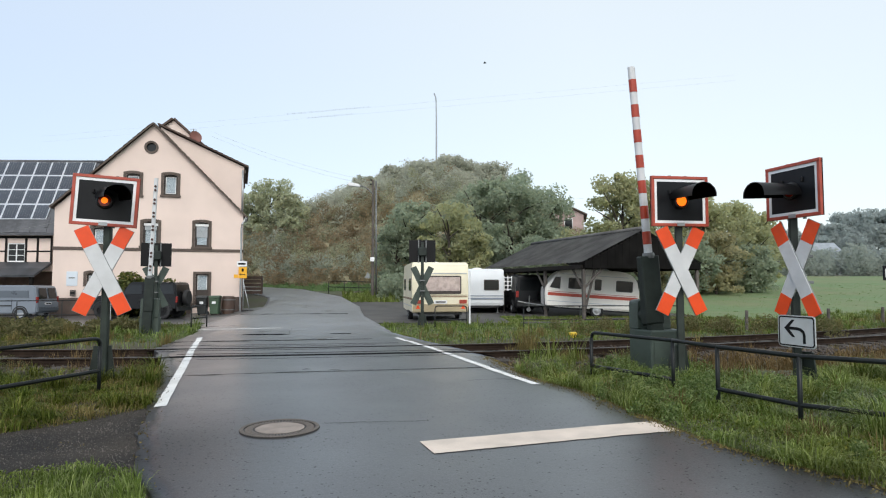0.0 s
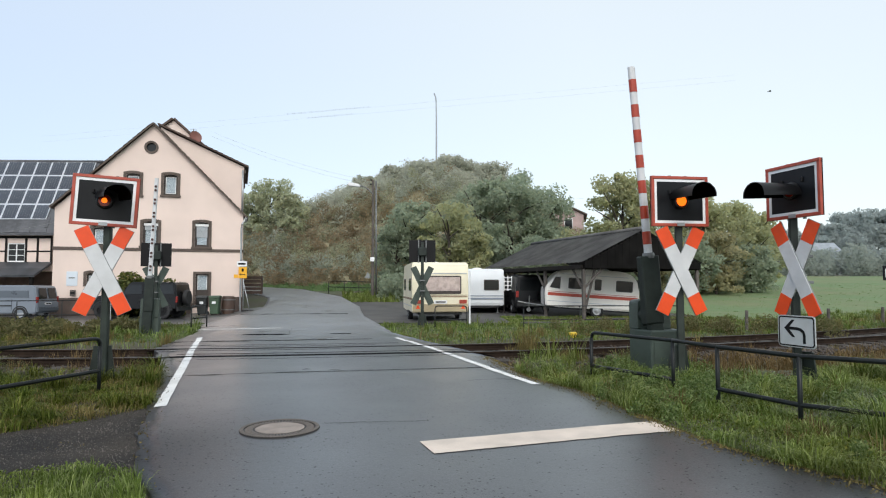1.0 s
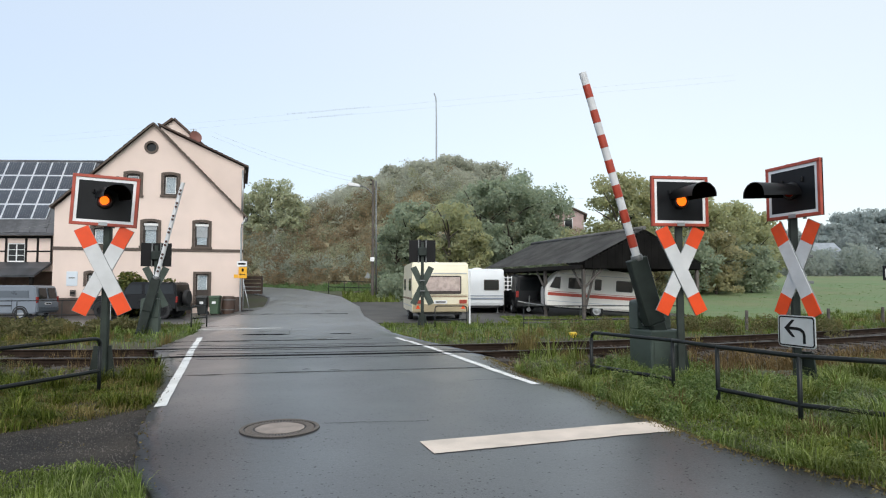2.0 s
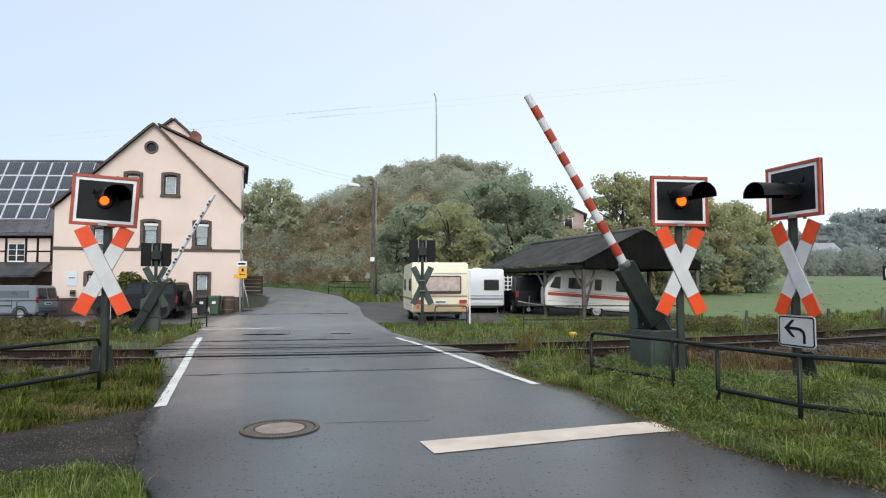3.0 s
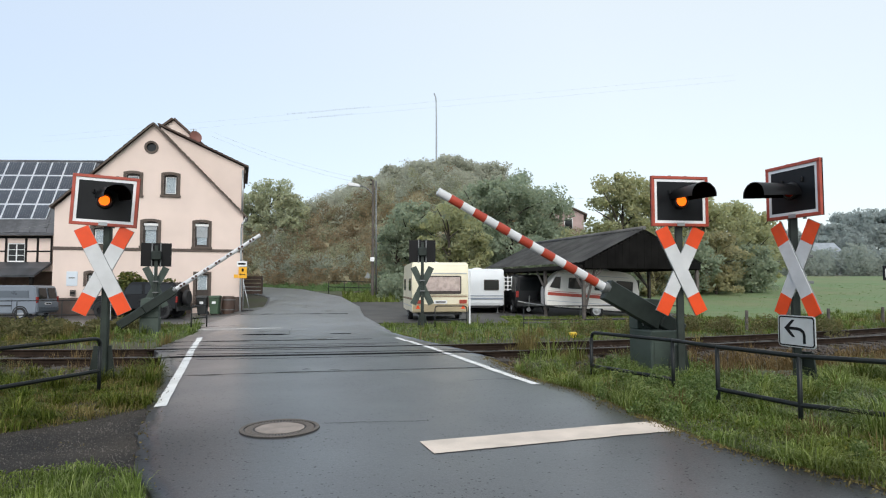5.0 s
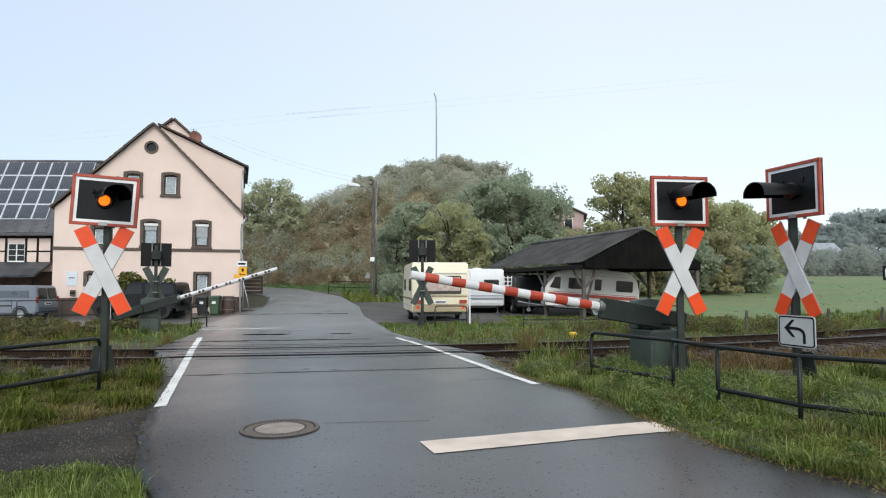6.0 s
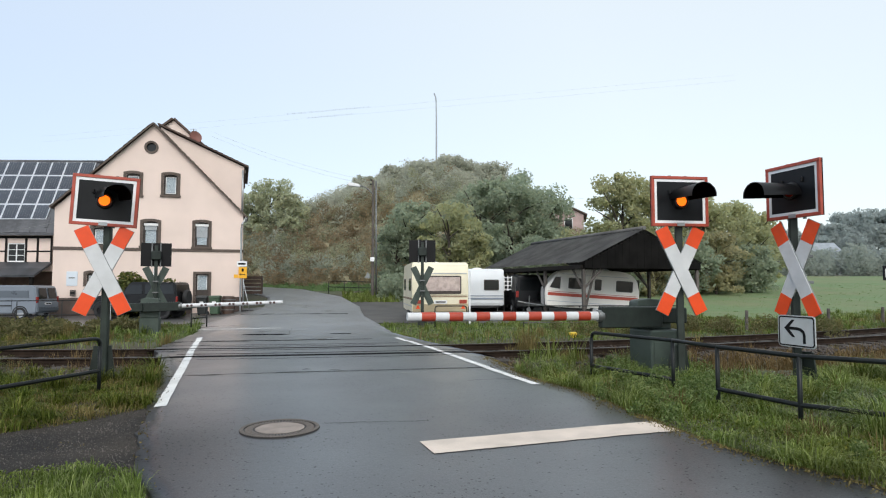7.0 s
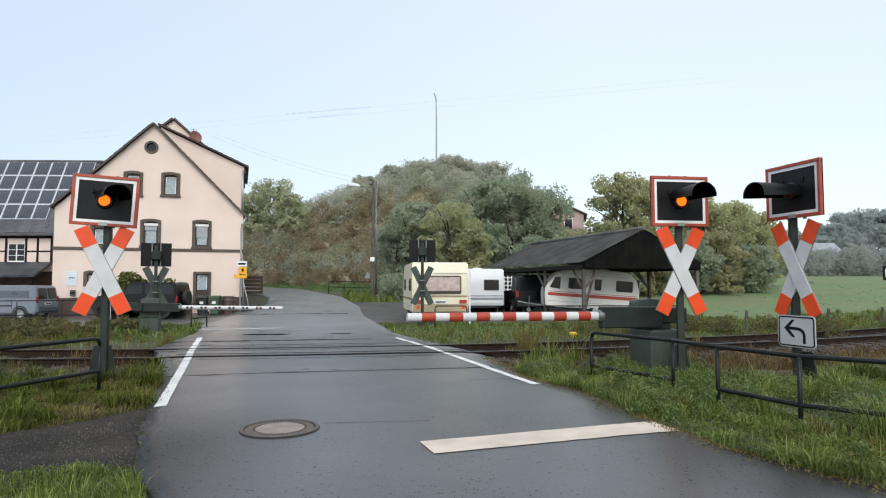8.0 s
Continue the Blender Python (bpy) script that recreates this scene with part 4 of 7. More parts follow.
def house_window(parent, x0, x1, z0, z1, rise=0.08, sill=True, blind=0.0, kind="window"):
    """Stone surround set proud, sash, glass, curtain and sill; the opening is x0..x1, z0..z1."""
    t = 0.14
    outer = arch(x0 - t, x1 + t, z0 - (0.0 if sill else 0.0), z1 + t, rise)
    inner = arch(x0, x1, z0, z1, rise * 0.9)
    bm = wall_mesh(outer[:], [inner], 0.06)
    bmesh.ops.translate(bm, vec=(0, -0.035, 0), verts=bm.verts[:])
    win = part(kind, bm, M_TRIM, parent, "brown stone window surround" if kind == "window" else "brown stone door surround")
    bm = wall_mesh(arch(x0, x1, z0, z1, rise * 0.9), [[(x0 + 0.09, z0 + 0.09), (x1 - 0.09, z0 + 0.09), (x1 - 0.09, z1 - rise - 0.06), (x0 + 0.09, z1 - rise - 0.06)]], 0.05)
    bmesh.ops.translate(bm, vec=(0, 0.12, 0), verts=bm.verts[:])
    part("sash", bm, M_SASH, win)
    bm = empty_bm()
    box(bm, x0 + 0.085, x1 - 0.085, 0.135, 0.145, z0 + 0.085, z1 - rise - 0.055)
    g = part("pane", bm, M_GLASS, win)
    g.visible_shadow = False
    bm = empty_bm()
    n = 24
    pts = [(x0 + 0.10 + (x1 - x0 - 0.2) * k / n, 0.160 + 0.006 * math.sin(k * 1.9)) for k in range(n + 1)]
    pts += [(x, y + 0.01) for x, y in reversed(pts)]
    prism(bm, pts, "z", z0 + 0.10, z1 - rise - 0.08)
    part("curtain", bm, M_CURTAIN, win)
    bm = wall_mesh([(x0 + 0.092, z0 + 0.092), (x1 - 0.092, z0 + 0.092), (x1 - 0.092, z1 - rise - 0.062), (x0 + 0.092, z1 - rise - 0.062)],
                   [[(x0 + 0.125, z0 + 0.125), (x1 - 0.125, z0 + 0.125), (x1 - 0.125, z1 - rise - 0.095), (x0 + 0.125, z1 - rise - 0.095)]], 0.012)
    bmesh.ops.translate(bm, vec=(0, 0.122, 0), verts=bm.verts[:])
    part("casement", bm, M_WHITE_PAINT if not blind else M_SASH, win)
    if blind:
        bm = empty_bm()
        box(bm, x0 + 0.03, x1 - 0.03, 0.06, 0.118, z1 - rise - 0.17, z1 - rise - 0.03, 0.006)
        part("shutter_box", bm, M_WHITE_PAINT, win, "white roller shutter box")
        bm = empty_bm()
        zt = z1 - rise - 0.06
        zb = zt - (z1 - z0) * blind
        for k in range(int((zt - zb) / 0.05)):
            box(bm, x0 + 0.09, x1 - 0.09, 0.112, 0.119, zt - 0.05 * k - 0.046, zt - 0.05 * k)
        part("shutter", bm, M_BLIND, win, "grey roller shutter, half lowered")
    if sill:
        bm = empty_bm()
        box(bm, x0 - t - 0.04, x1 + t + 0.04, -0.10, 0.05, z0 - 0.12, z0 - 0.001, 0.01)
        part("sill", bm, M_TRIM, win)
    return win


def roof_slab(bm, p0, p1, y0, y1, t=0.14):
    """A roof plane from the ridge p0 to the eave p1 (x, z), running y0..y1."""
    d = Vector((p1[0] - p0[0], p1[1] - p0[1])).normalized()
    nrm = Vector((-d.y, d.x)) if d.x > 0 else Vector((d.y, -d.x))
    q = [p0, p1, (p1[0] + nrm.x * t, p1[1] + nrm.y * t), (p0[0] + nrm.x * t, p0[1] + nrm.y * t)]
    prism(bm, q, "y", y0, y1)


def tile_rows(parent, p0, p1, y0, y1, material, name, pitch=0.33, width=0.30, lift=0.145):
    """Courses of overlapping roof tiles as one joined layer."""
    d = Vector((p1[0] - p0[0], p1[1] - p0[1]))
    L = d.length
    d.normalize()
    nrm = Vector((-d.y, d.x)) if d.x > 0 else Vector((d.y, -d.x))
    rng = np.random.default_rng(int(L * 100))
    rows = int(L / pitch)
    cols = int((y1 - y0) / width)
    verts, faces = [], []
    for r in range(rows):
        for c in range(cols):
            s0, s1 = r * pitch, (r + 1.25) * pitch
            a, b = y0 + c * width + 0.006, y0 + (c + 1) * width - 0.006
            h0, h1 = lift - 0.01, lift + 0.035 + rng.uniform(-0.008, 0.008)
            i = len(verts)
            for (s, h) in ((s0, h0), (s1, h1), (s1, h1 - 0.025)):
                for yy in (a, b):
                    verts.append((p0[0] + d.x * s + nrm.x * h, yy, p0[1] + d.y * s + nrm.y * h))
            faces += [(i, i + 1, i + 3, i + 2), (i + 2, i + 3, i + 5, i + 4)]
    ob = from_arrays(name, np.array(verts), np.array(faces), material, parent)
    ob["kind"] = "stuff"
    return ob


def build_house():
    th = thing("house", "three-storey apricot plastered house with brown stone trim and steep gable", "house", pose(-20.99, 32.78, 0.0, 0, 0, 18.4))
    Wd, apex, eave = 9.7, (4.75, 10.55), 5.62
    wins = [(3.42, 4.14, 6.48, 7.70), (5.35, 6.08, 6.55, 7.74), (1.86, 2.52, 3.62, 4.62), (4.34, 5.14, 3.62, 5.02), (7.05, 7.82, 3.62, 5.06), (1.62, 1.98, 1.35, 2.08)]
    holes = [arch(*w, 0.08) for w in wins]
    cx, cz, cr = 4.66, 9.24, 0.28
    holes.append([(cx + cr * math.cos(a), cz + cr * math.sin(a)) for a in (2 * math.pi * k / 24 for k in range(24))])
    door_open = [(7.16, 0.16), (7.86, 0.16), (7.86, 2.05), (7.16, 2.05)]
    holes.append(door_open)
    bm = wall_mesh([(0, -0.6), (Wd, -0.6), (Wd, eave), apex, (0, eave)], holes, 0.36)
    part("wall", bm, M_PLASTER, th, "apricot plastered gable wall")
    for i, w in enumerate(wins):
        house_window(th, *w, sill=i != 5, blind=0.28 if i in (3,) else (0.55 if i == 4 else 0.0))
    door = house_window(th, 7.16, 7.86, 0.16, 2.05, 0.0, sill=False, kind="door")
    bm = empty_bm()
    box(bm, 7.22, 7.80, 0.095, 0.115, 0.2, 1.15, 0.004)
    part("door_panel", bm, M_SASH, door)
    bm = wall_mesh([(cx + 0.37 * math.cos(a), cz + 0.37 * math.sin(a)) for a in (2 * math.pi * k / 32 for k in range(32))],
                   [[(cx + 0.25 * math.cos(a), cz + 0.25 * math.sin(a)) for a in (2 * math.pi * k / 32 for k in range(32))]], 0.07)
    bmesh.ops.translate(bm, vec=(0, -0.04, 0), verts=bm.verts[:])
    rw = part("round_window", bm, M_TRIM, th, "round brown stone attic window")
    bm = empty_bm()
    lathe(bm, [(0.28, 0), (0.28, 0.02)], pose(cx, 0.16, cz, 90, 0, 0))
    part("pane", bm, M_DARKGLASS, rw)
    # ledge, plinth, other walls
    bm = empty_bm()
    box(bm, -0.04, Wd + 0.04, -0.06, -0.001, 3.34, 3.50, 0.012)
    part("ledge", bm, M_TRIM, th, "brown stone string course")
    for x0, x1 in ((-0.03, 7.0), (8.02, Wd + 0.03)):
        bm = empty_bm()
        box(bm, x0, x1, -0.05, -0.001, -0.6, 0.73, 0.01)
        part("plinth", bm, M_PLINTH, th)
    for x0, x1, h in ((0.0, 0.36, eave), (Wd - 0.36, Wd, eave)):
        bm = empty_bm()
        box(bm, x0, x1, 0.361, 9.0, -0.6, h)
        part("side_wall", bm, M_PLASTER, th)
    bm = empty_bm()
    box(bm, 0.37, Wd - 0.37, 0.9, 1.0, -0.4, eave)
    part("inner_wall", bm, M_ROOM, th)
    # front roof: steep gable
    for e in (-1, 1):
        run = 4.95 if e < 0 else 5.12
        p1 = (4.75 + e * run, apex[1] + 0.05 - run * (apex[1] - eave) / 4.85)
        bm = empty_bm()
        roof_slab(bm, (4.75, apex[1] + 0.05), p1, -0.22, 2.6 if e > 0 else 9.0, 0.05)
        rf = part("roof", bm, M_TILE, th, "brown tiled roof")
        tile_rows(rf, (4.75, apex[1] + 0.05), p1, -0.24, 2.6 if e > 0 else 9.0, M_TILE, "roof_tiles", lift=0.055)
        bm = empty_bm()
        a = Vector((4.75, -0.25, apex[1] + 0.02))
        b = Vector((p1[0], -0.25, p1[1]))
        d = (b - a).normalized()
        prism(bm, [(a.x, a.z + 0.07), (b.x, b.z + 0.07), (b.x, b.z - 0.03), (a.x, a.z - 0.03)], "y", -0.262, -0.228)
        part("verge_board", bm, M_TRIM, rf)
    # rear wing with a shallow roof
    ry = 2.2
    w2 = [(4.87, 5.0), (9.69, 5.0), (9.69, 8.82), (4.87, 10.95)]
    bm = wall_mesh(w2, [], 6.5)
    bmesh.ops.translate(bm, vec=(0, ry, 0), verts=bm.verts[:])
    part("rear_wing", bm, M_PLASTER, th, "apricot plastered rear wing")
    bm = empty_bm()
    roof_slab(bm, (4.7, 11.10), (9.95, 8.78), ry - 0.25, 8.9, 0.06)
    rf = part("roof", bm, M_TILE, th, "shallow brown tiled roof of the rear wing")
    tile_rows(rf, (4.7, 11.10), (9.95, 8.78), ry - 0.27, 8.9, M_TILE, "roof_tiles", lift=0.065)
    bm = empty_bm()
    box(bm, 9.69, 9.80, ry + 0.05, 8.7, 8.45, 8.66)
    part("eave_board", bm, M_TRIM, th)
    # small gable behind
    bm = wall_mesh([(2.8, 9.4), (7.7, 9.4), (7.7, 10.0), (5.27, 12.15), (2.8, 10.0)], [], 3.5)
    bmesh.ops.translate(bm, vec=(0, 5.0, 0), verts=bm.verts[:])
    part("back_gable", bm, M_PLASTER, th)
    for e in (-1, 1):
        bm = empty_bm()
        roof_slab(bm, (5.27, 12.2), (5.27 + e * 2.7, 9.8), 4.8, 8.6, 0.12)
        part("roof", bm, M_TILE, th)
    # dish and aerial on the roof
    bm = empty_bm()
    lathe(bm, [(0.0, 0.0), (0.2, 0.02), (0.34, 0.07), (0.40, 0.11), (0.40, 0.12), (0.33, 0.085), (0.0, 0.02)], pose(6.62, 4.7, 11.05, 75, 0, 25))
    part("dish", bm, mat("red_brown_dish", (0.22, 0.085, 0.065), 0.6, var=0.15), th, "red-brown satellite dish", smooth=True)
    bm = empty_bm()
    tube(bm, [(6.5, 4.9, 10.1), (6.5, 4.9, 11.65)], 0.03, 8)
    for z in (11.45, 11.6, 11.7):
        tube(bm, [(6.3, 4.9, z - 0.1), (6.7, 4.9, z - 0.1)], 0.015, 6)
    part("aerial", bm, M_STEEL, th)
    # gutters and downpipe
    bm = empty_bm()
    tube(bm, [(9.84, -0.2, 5.36), (9.84, 1.9, 5.36)], 0.07, 10)
    part("gutter", bm, M_GALV, th, smooth=True)
    bm = empty_bm()
    tube(bm, [(9.82, -0.12, 5.36), (9.76, -0.12, 5.2), (9.62, -0.14, 4.98), (9.60, -0.14, 4.8), (9.60, -0.14, -0.3)], 0.055, 10)
    part("downpipe", bm, M_GALV, th, "grey zinc downpipe", smooth=True)
    bm = empty_bm()
    tube(bm, [(9.62, 2.1, 8.6), (9.62, 2.1, 5.6)], 0.06, 10)
    part("downpipe", bm, M_GALV, th, smooth=True)
    # plaque, letter box
    bm = empty_bm()
    box(bm, 0.67, 1.2, -0.03, -0.002, 1.38, 2.16, 0.006)
    pl = part("wall_plaque", bm, mat("pale_blue_plaque", (0.62, 0.68, 0.74), 0.4, var=0.04), th, "pale notice plaque on the wall")
    bm = empty_bm()
    box(bm, 0.78, 1.08, -0.034, -0.031, 1.78, 1.84)
    part("lettering_bar", bm, M_STEEL, pl)
    bm = empty_bm()
    box(bm, 0.88, 1.14, -0.12, -0.051, 0.84, 1.16, 0.01)
    lb = part("letter_box", bm, M_GREYWOOD, th, "small grey letter box")
    bm = empty_bm()
    box(bm, 0.91, 1.11, -0.125, -0.121, 0.93, 1.06)
    part("flap", bm, M_BLACK_MATT, lb)


build_house()


def build_barn():
    th = thing("barn", "half-timbered barn with slate roof carrying solar panels", "barn", pose(-21.95, 34.3, 0.0, 0, 0, 2.0))
    x0, x1 = -24.0, -0.05
    holes = [[(-2.55, 2.72), (-1.55, 2.72), (-1.55, 3.78), (-2.55, 3.78)], [(-7.6, 2.72), (-6.6, 2.72), (-6.6, 3.78), (-7.6, 3.78)]]
    bm = wall_mesh([(x0, 2.2), (x1, 2.2), (x1, 4.45), (x0, 4.45)], holes, 0.25)
    part("upper_wall", bm, M_PLASTER, th, "plaster panels between dark timbers")
    bm = empty_bm()
    box(bm, x0, x1, 0.9, 1.15, -0.6, 2.2)
    part("lower_wall", bm, mat("shaded_brick", (0.16, 0.11, 0.085), 0.85, var=0.25, fine=12, bump=0.4), th)
    beams = [(x0, x1, 2.62, 2.72), (x0, x1, 3.28, 3.36), (x0, x1, 4.05, 4.18)]
    for a, b, c, d in beams:
        segs = [(a, b)] if not (2.75 < c < 3.7) else [(a, -7.6), (-6.6, -2.55), (-1.55, b)]
        for s, e in segs:
            bm = empty_bm()
            box(bm, s, e, -0.03, -0.001, c, d, 0.006)
            part("timber", bm, M_TIMBER, th)
    x = -0.12
    for x in (-0.10, -0.86, -1.50, -2.60, -3.35, -4.2, -5.1, -6.05, -6.55, -7.65, -8.6, -9.6, -10.6):
        bm = empty_bm()
        box(bm, x - 0.06, x + 0.06, -0.035, -0.003, 2.72, 4.05, 0.006)
        part("timber", bm, M_TIMBER, th)
    for hx0, hx1 in ((-2.55, -1.55), (-7.6, -6.6)):
        bm = wall_mesh([(hx0, 2.72), (hx1, 2.72), (hx1, 3.78), (hx0, 3.78)], [[(hx0 + 0.07 + a, 2.79 + b), (hx0 + 0.47 + a, 2.79 + b), (hx0 + 0.47 + a, 3.08 + b), (hx0 + 0.07 + a, 3.08 + b)] for a in (0, 0.46) for b in (0, 0.32, 0.64)], 0.05)
        bmesh.ops.translate(bm, vec=(0, 0.03, 0), verts=bm.verts[:])
        w = part("window", bm, M_WHITE_PAINT, th, "white barred barn window")
        bm = empty_bm()
        box(bm, hx0 + 0.05, hx1 - 0.05, 0.055, 0.065, 2.75, 3.76)
        part("pane", bm, M_DARKGLASS, w)
    # lean-to roof over the passage, on posts
    bm = empty_bm()
    prism(bm, [(-1.6, 1.95), (-0.03, 2.70), (-0.03, 2.60), (-1.6, 1.85)], "x", x0, x1 + 0.02)
    lean = part("lean_to_roof", bm, M_SLATE, th, "slate lean-to roof")
    for i in range(6):
        bm = empty_bm()
        prism(bm, [(-1.64 + i * 0.262, 1.95 + i * 0.125), (-1.36 + i * 0.262, 2.09 + i * 0.125), (-1.36 + i * 0.262, 2.05 + i * 0.125), (-1.64 + i * 0.262, 1.925 + i * 0.125)], "x", x0, x1 + 0.02)
        part("slate_course", bm, M_SLATE, lean)
    for x in (-0.3, -3.4, -6.5, -9.6):
        bm = empty_bm()
        box(bm, x - 0.08, x + 0.08, -1.45, -1.29, -0.6, 1.95, 0.01)
        part("post", bm, M_TIMBER, th)
    # main roof: eave to ridge, front slope
    e, r = (-0.35, 4.35), (1.9, 8.78)
    bm = empty_bm()
    prism(bm, [e, r, (r[0] + 6, r[1] - 5), (r[0] + 6, r[1] - 5.2), (r[0], r[1] - 0.25), (e[0], e[1] - 0.15)], "x", x0, 1.60)
    rf = part("roof", bm, M_SLATE, th, "grey slate barn roof")
    bm = empty_bm()
    tube(bm, [(x0, 1.9, 8.80), (1.60, 1.9, 8.80)], 0.10, 10)
    part("ridge", bm, M_SLATE, rf, smooth=True)
    d = Vector((r[0] - e[0], r[1] - e[1])).normalized()
    up = math.degrees(math.atan2(r[1] - e[1], r[0] - e[0]))
    L = math.hypot(r[0] - e[0], r[1] - e[1])
    # slate courses on the bare strip by the eave
    for i in range(5):
        bm = empty_bm()
        for k in range(34):
            xx = -0.25 - 0.30 * (k + 1) - (0.15 if i % 2 else 0)
            box(bm, xx + 0.005, xx + 0.295, -0.02, 0.26, 0.0, 0.018)
        part("slate_course", bm, M_SLATE, rf, m=pose(0, e[0] + d.x * 0.17 * i, e[1] + d.y * 0.17 * i + 0.008, up + 3, 0, 0))
    # solar panels: four rows
    pw, ph = 0.84, 1.02
    bm = empty_bm()
    box(bm, 0.045, pw - 0.045, 0.045, ph - 0.045, 0.0, 0.034)
    glass_me = mesh_of(bm, "panel", M_PV)
    bm = empty_bm()
    for a, b, c, g in ((0, pw, 0, 0.045), (0, pw, ph - 0.045, ph), (0, 0.045, 0.045, ph - 0.045), (pw - 0.045, pw, 0.045, ph - 0.045)):
        box(bm, a, b, c, g, -0.005, 0.04)
    frame_me = mesh_of(bm, "panel_frame", M_ALU)
    bm = empty_bm()
    for k in range(1, 6):
        box(bm, pw * k / 6 - 0.004, pw * k / 6 + 0.004, 0.046, ph - 0.046, 0.0345, 0.0365)
    line_me = mesh_of(bm, "cell_line", M_STEEL)
    for row in range(4):
        for c in range(16):
            s = 0.80 + row * (ph + 0.005)
            if row == 0 and c < 2 or row in (1, 2) and c < 1:
                continue
            x = 1.25 - (c + 1) * (pw + 0.01)
            mm = pose(x, e[0] + d.x * s, e[1] + d.y * s + 0.05, up, 0, 0)
            p = new("solar_panel", glass_me)
            p.parent, p.matrix_basis = th, mm
            fr = new("panel_frame", frame_me)
            fr.parent = p
            cl = new("cell_line", line_me)
            cl.parent = p


build_barn()
# ---------- vehicles, caravans, carport ----------
def wheel(parent, x, y, z, r=0.32, w=0.2, rim=None, side=-1):
    """Tyre with rim and hub; axle along y."""
    bm = empty_bm()
    lathe(bm, [(r * 0.62, -w / 2), (r * 0.92, -w / 2), (r, -w * 0.32), (r, w * 0.32), (r * 0.92, w / 2), (r * 0.62, w / 2)], pose(0, 0, 0, 90, 0, 0), 28, caps=False)
    wh = part("wheel", bm, M_RUBBER, parent, smooth=True, m=pose(x, y, z))
    bm = empty_bm()
    lathe(bm, [(r * 0.63, -w * 0.4), (r * 0.63, w * 0.42), (r * 0.55, w * 0.40), (r * 0.5, w * 0.25), (r * 0.2, w * 0.3), (r * 0.15, w * 0.42), (0.0, w * 0.43)], pose(0, 0, 0, -90 * side, 0, 0), 24)
    part("rim", bm, rim or M_CHROME, wh, smooth=True)
    return wh


def panel(parent, name, pts, axis, a, b, material, bevel=0.0, label=""):
    bm = empty_bm()
    prism(bm, pts, axis, a, b, bevel, 2)
    return part(name, bm, material, parent, label)


def caravan(m, label, L, W, H, body_mat, stripe_mat, style, plain_rear=False):
    """Touring caravan, rear at x = 0, nose at x = -L; floor at 0.42 m."""
    th = thing("caravan", label, "caravan", m, group="parked caravans")
    z0, h = 0.36, H
    if style == "round":
        prof = [(0, z0 + 0.1), (0.02, 1.2), (-0.10, h - 0.42), (-0.35, h - 0.14), (-0.8, h - 0.02), (-1.6, h), (-L + 1.1, h - 0.02), (-L + 0.65, h - 0.14), (-L + 0.42, h - 0.34), (-L + 0.02, 1.25), (-L, 1.05), (-L + 0.06, z0), (-0.1, z0)]
    else:
        prof = [(0, z0 + 0.08), (0.03, 1.3), (0.0, h - 0.14), (-0.05, h - 0.05), (-0.16, h), (-L + 0.55, h), (-L + 0.35, h - 0.12), (-L + 0.02, 1.35), (-L, 1.1), (-L + 0.08, z0), (-0.06, z0)]
    bm = empty_bm()
    prism(bm, prof, "y", -W / 2, W / 2, 0.06, 3)
    body = part("body", bm, body_mat, th, smooth=True)
    s = W / 2
    # side windows with frames, on both sides
    for e in (-1, 1):
        spans = [(-L + 1.02, -L + 1.60), (-L + 2.2, -L + 2.5), (-1.05, -0.30)] if style == "round" else [(-L + 0.7, -L + 1.5), (-1.4, -0.5)]
        for a, b in spans:
            y0, y1 = sorted((e * (s + 0.001), e * (s + 0.016)))
            w = panel(body, "window", rounded(a, b, 1.22, 1.72), "y", y0, y1, M_PLASTIC)
            y0, y1 = sorted((e * (s + 0.017), e * (s + 0.022)))
            panel(w, "pane", rounded(a + 0.04, b - 0.04, 1.26, 1.68), "y", y0, y1, M_DARKGLASS)
        y0, y1 = sorted((e * (s + 0.001), e * (s + 0.008)))
        panel(body, "stripe", [(-L + 0.12, 0.86), (-0.06, 0.86), (-0.06, 1.0 if style == "round" else 0.94), (-L + 0.12, 1.0 if style == "round" else 0.94)], "y", y0, y1, stripe_mat)
        panel(body, "trim", [(-L + 0.12, 0.60), (-0.06, 0.60), (-0.06, 0.63), (-L + 0.12, 0.63)], "y", y0, y1, M_ALU)
    if style == "round":
        for e in (-1, 1):
            y0, y1 = sorted((e * (s + 0.001), e * (s + 0.014)))
            w = panel(body, "quarter_window", [(-L + 0.18, 1.22), (-L + 0.66, 1.18), (-L + 0.66, 1.72), (-L + 0.42, 1.72)], "y", y0, y1, M_PLASTIC)
            y0, y1 = sorted((e * (s + 0.015), e * (s + 0.02)))
            panel(w, "pane", [(-L + 0.24, 1.26), (-L + 0.62, 1.22), (-L + 0.62, 1.68), (-L + 0.44, 1.68)], "y", y0, y1, M_DARKGLASS)
            y0, y1 = sorted((e * (s + 0.001), e * (s + 0.012)))
            panel(body, "awning_rail", [(-L + 0.7, h - 0.30), (-0.5, h - 0.30), (-0.5, h - 0.275), (-L + 0.7, h - 0.275)], "y", y0, y1, M_ALU)
            panel(body, "pink_line", [(-L + 0.12, 1.04), (-0.06, 1.04), (-0.06, 1.06), (-L + 0.12, 1.06)], "y", y0, y1, stripe_mat)
    # door on the side
    panel(body, "door", rounded(-L + 1.62, -L + 1.94 if style != "round" else -L + 1.95, 0.5, 1.9, 0.08), "y", -s - 0.007, -s - 0.001, body_mat)
    # rear: window, lights, plate
    wide = s * 0.74
    wa, wb, wc = (-wide, wide, 1.10) if not plain_rear else (0.05, 0.82, 1.16)
    wt = 1.82 if not plain_rear else 1.70
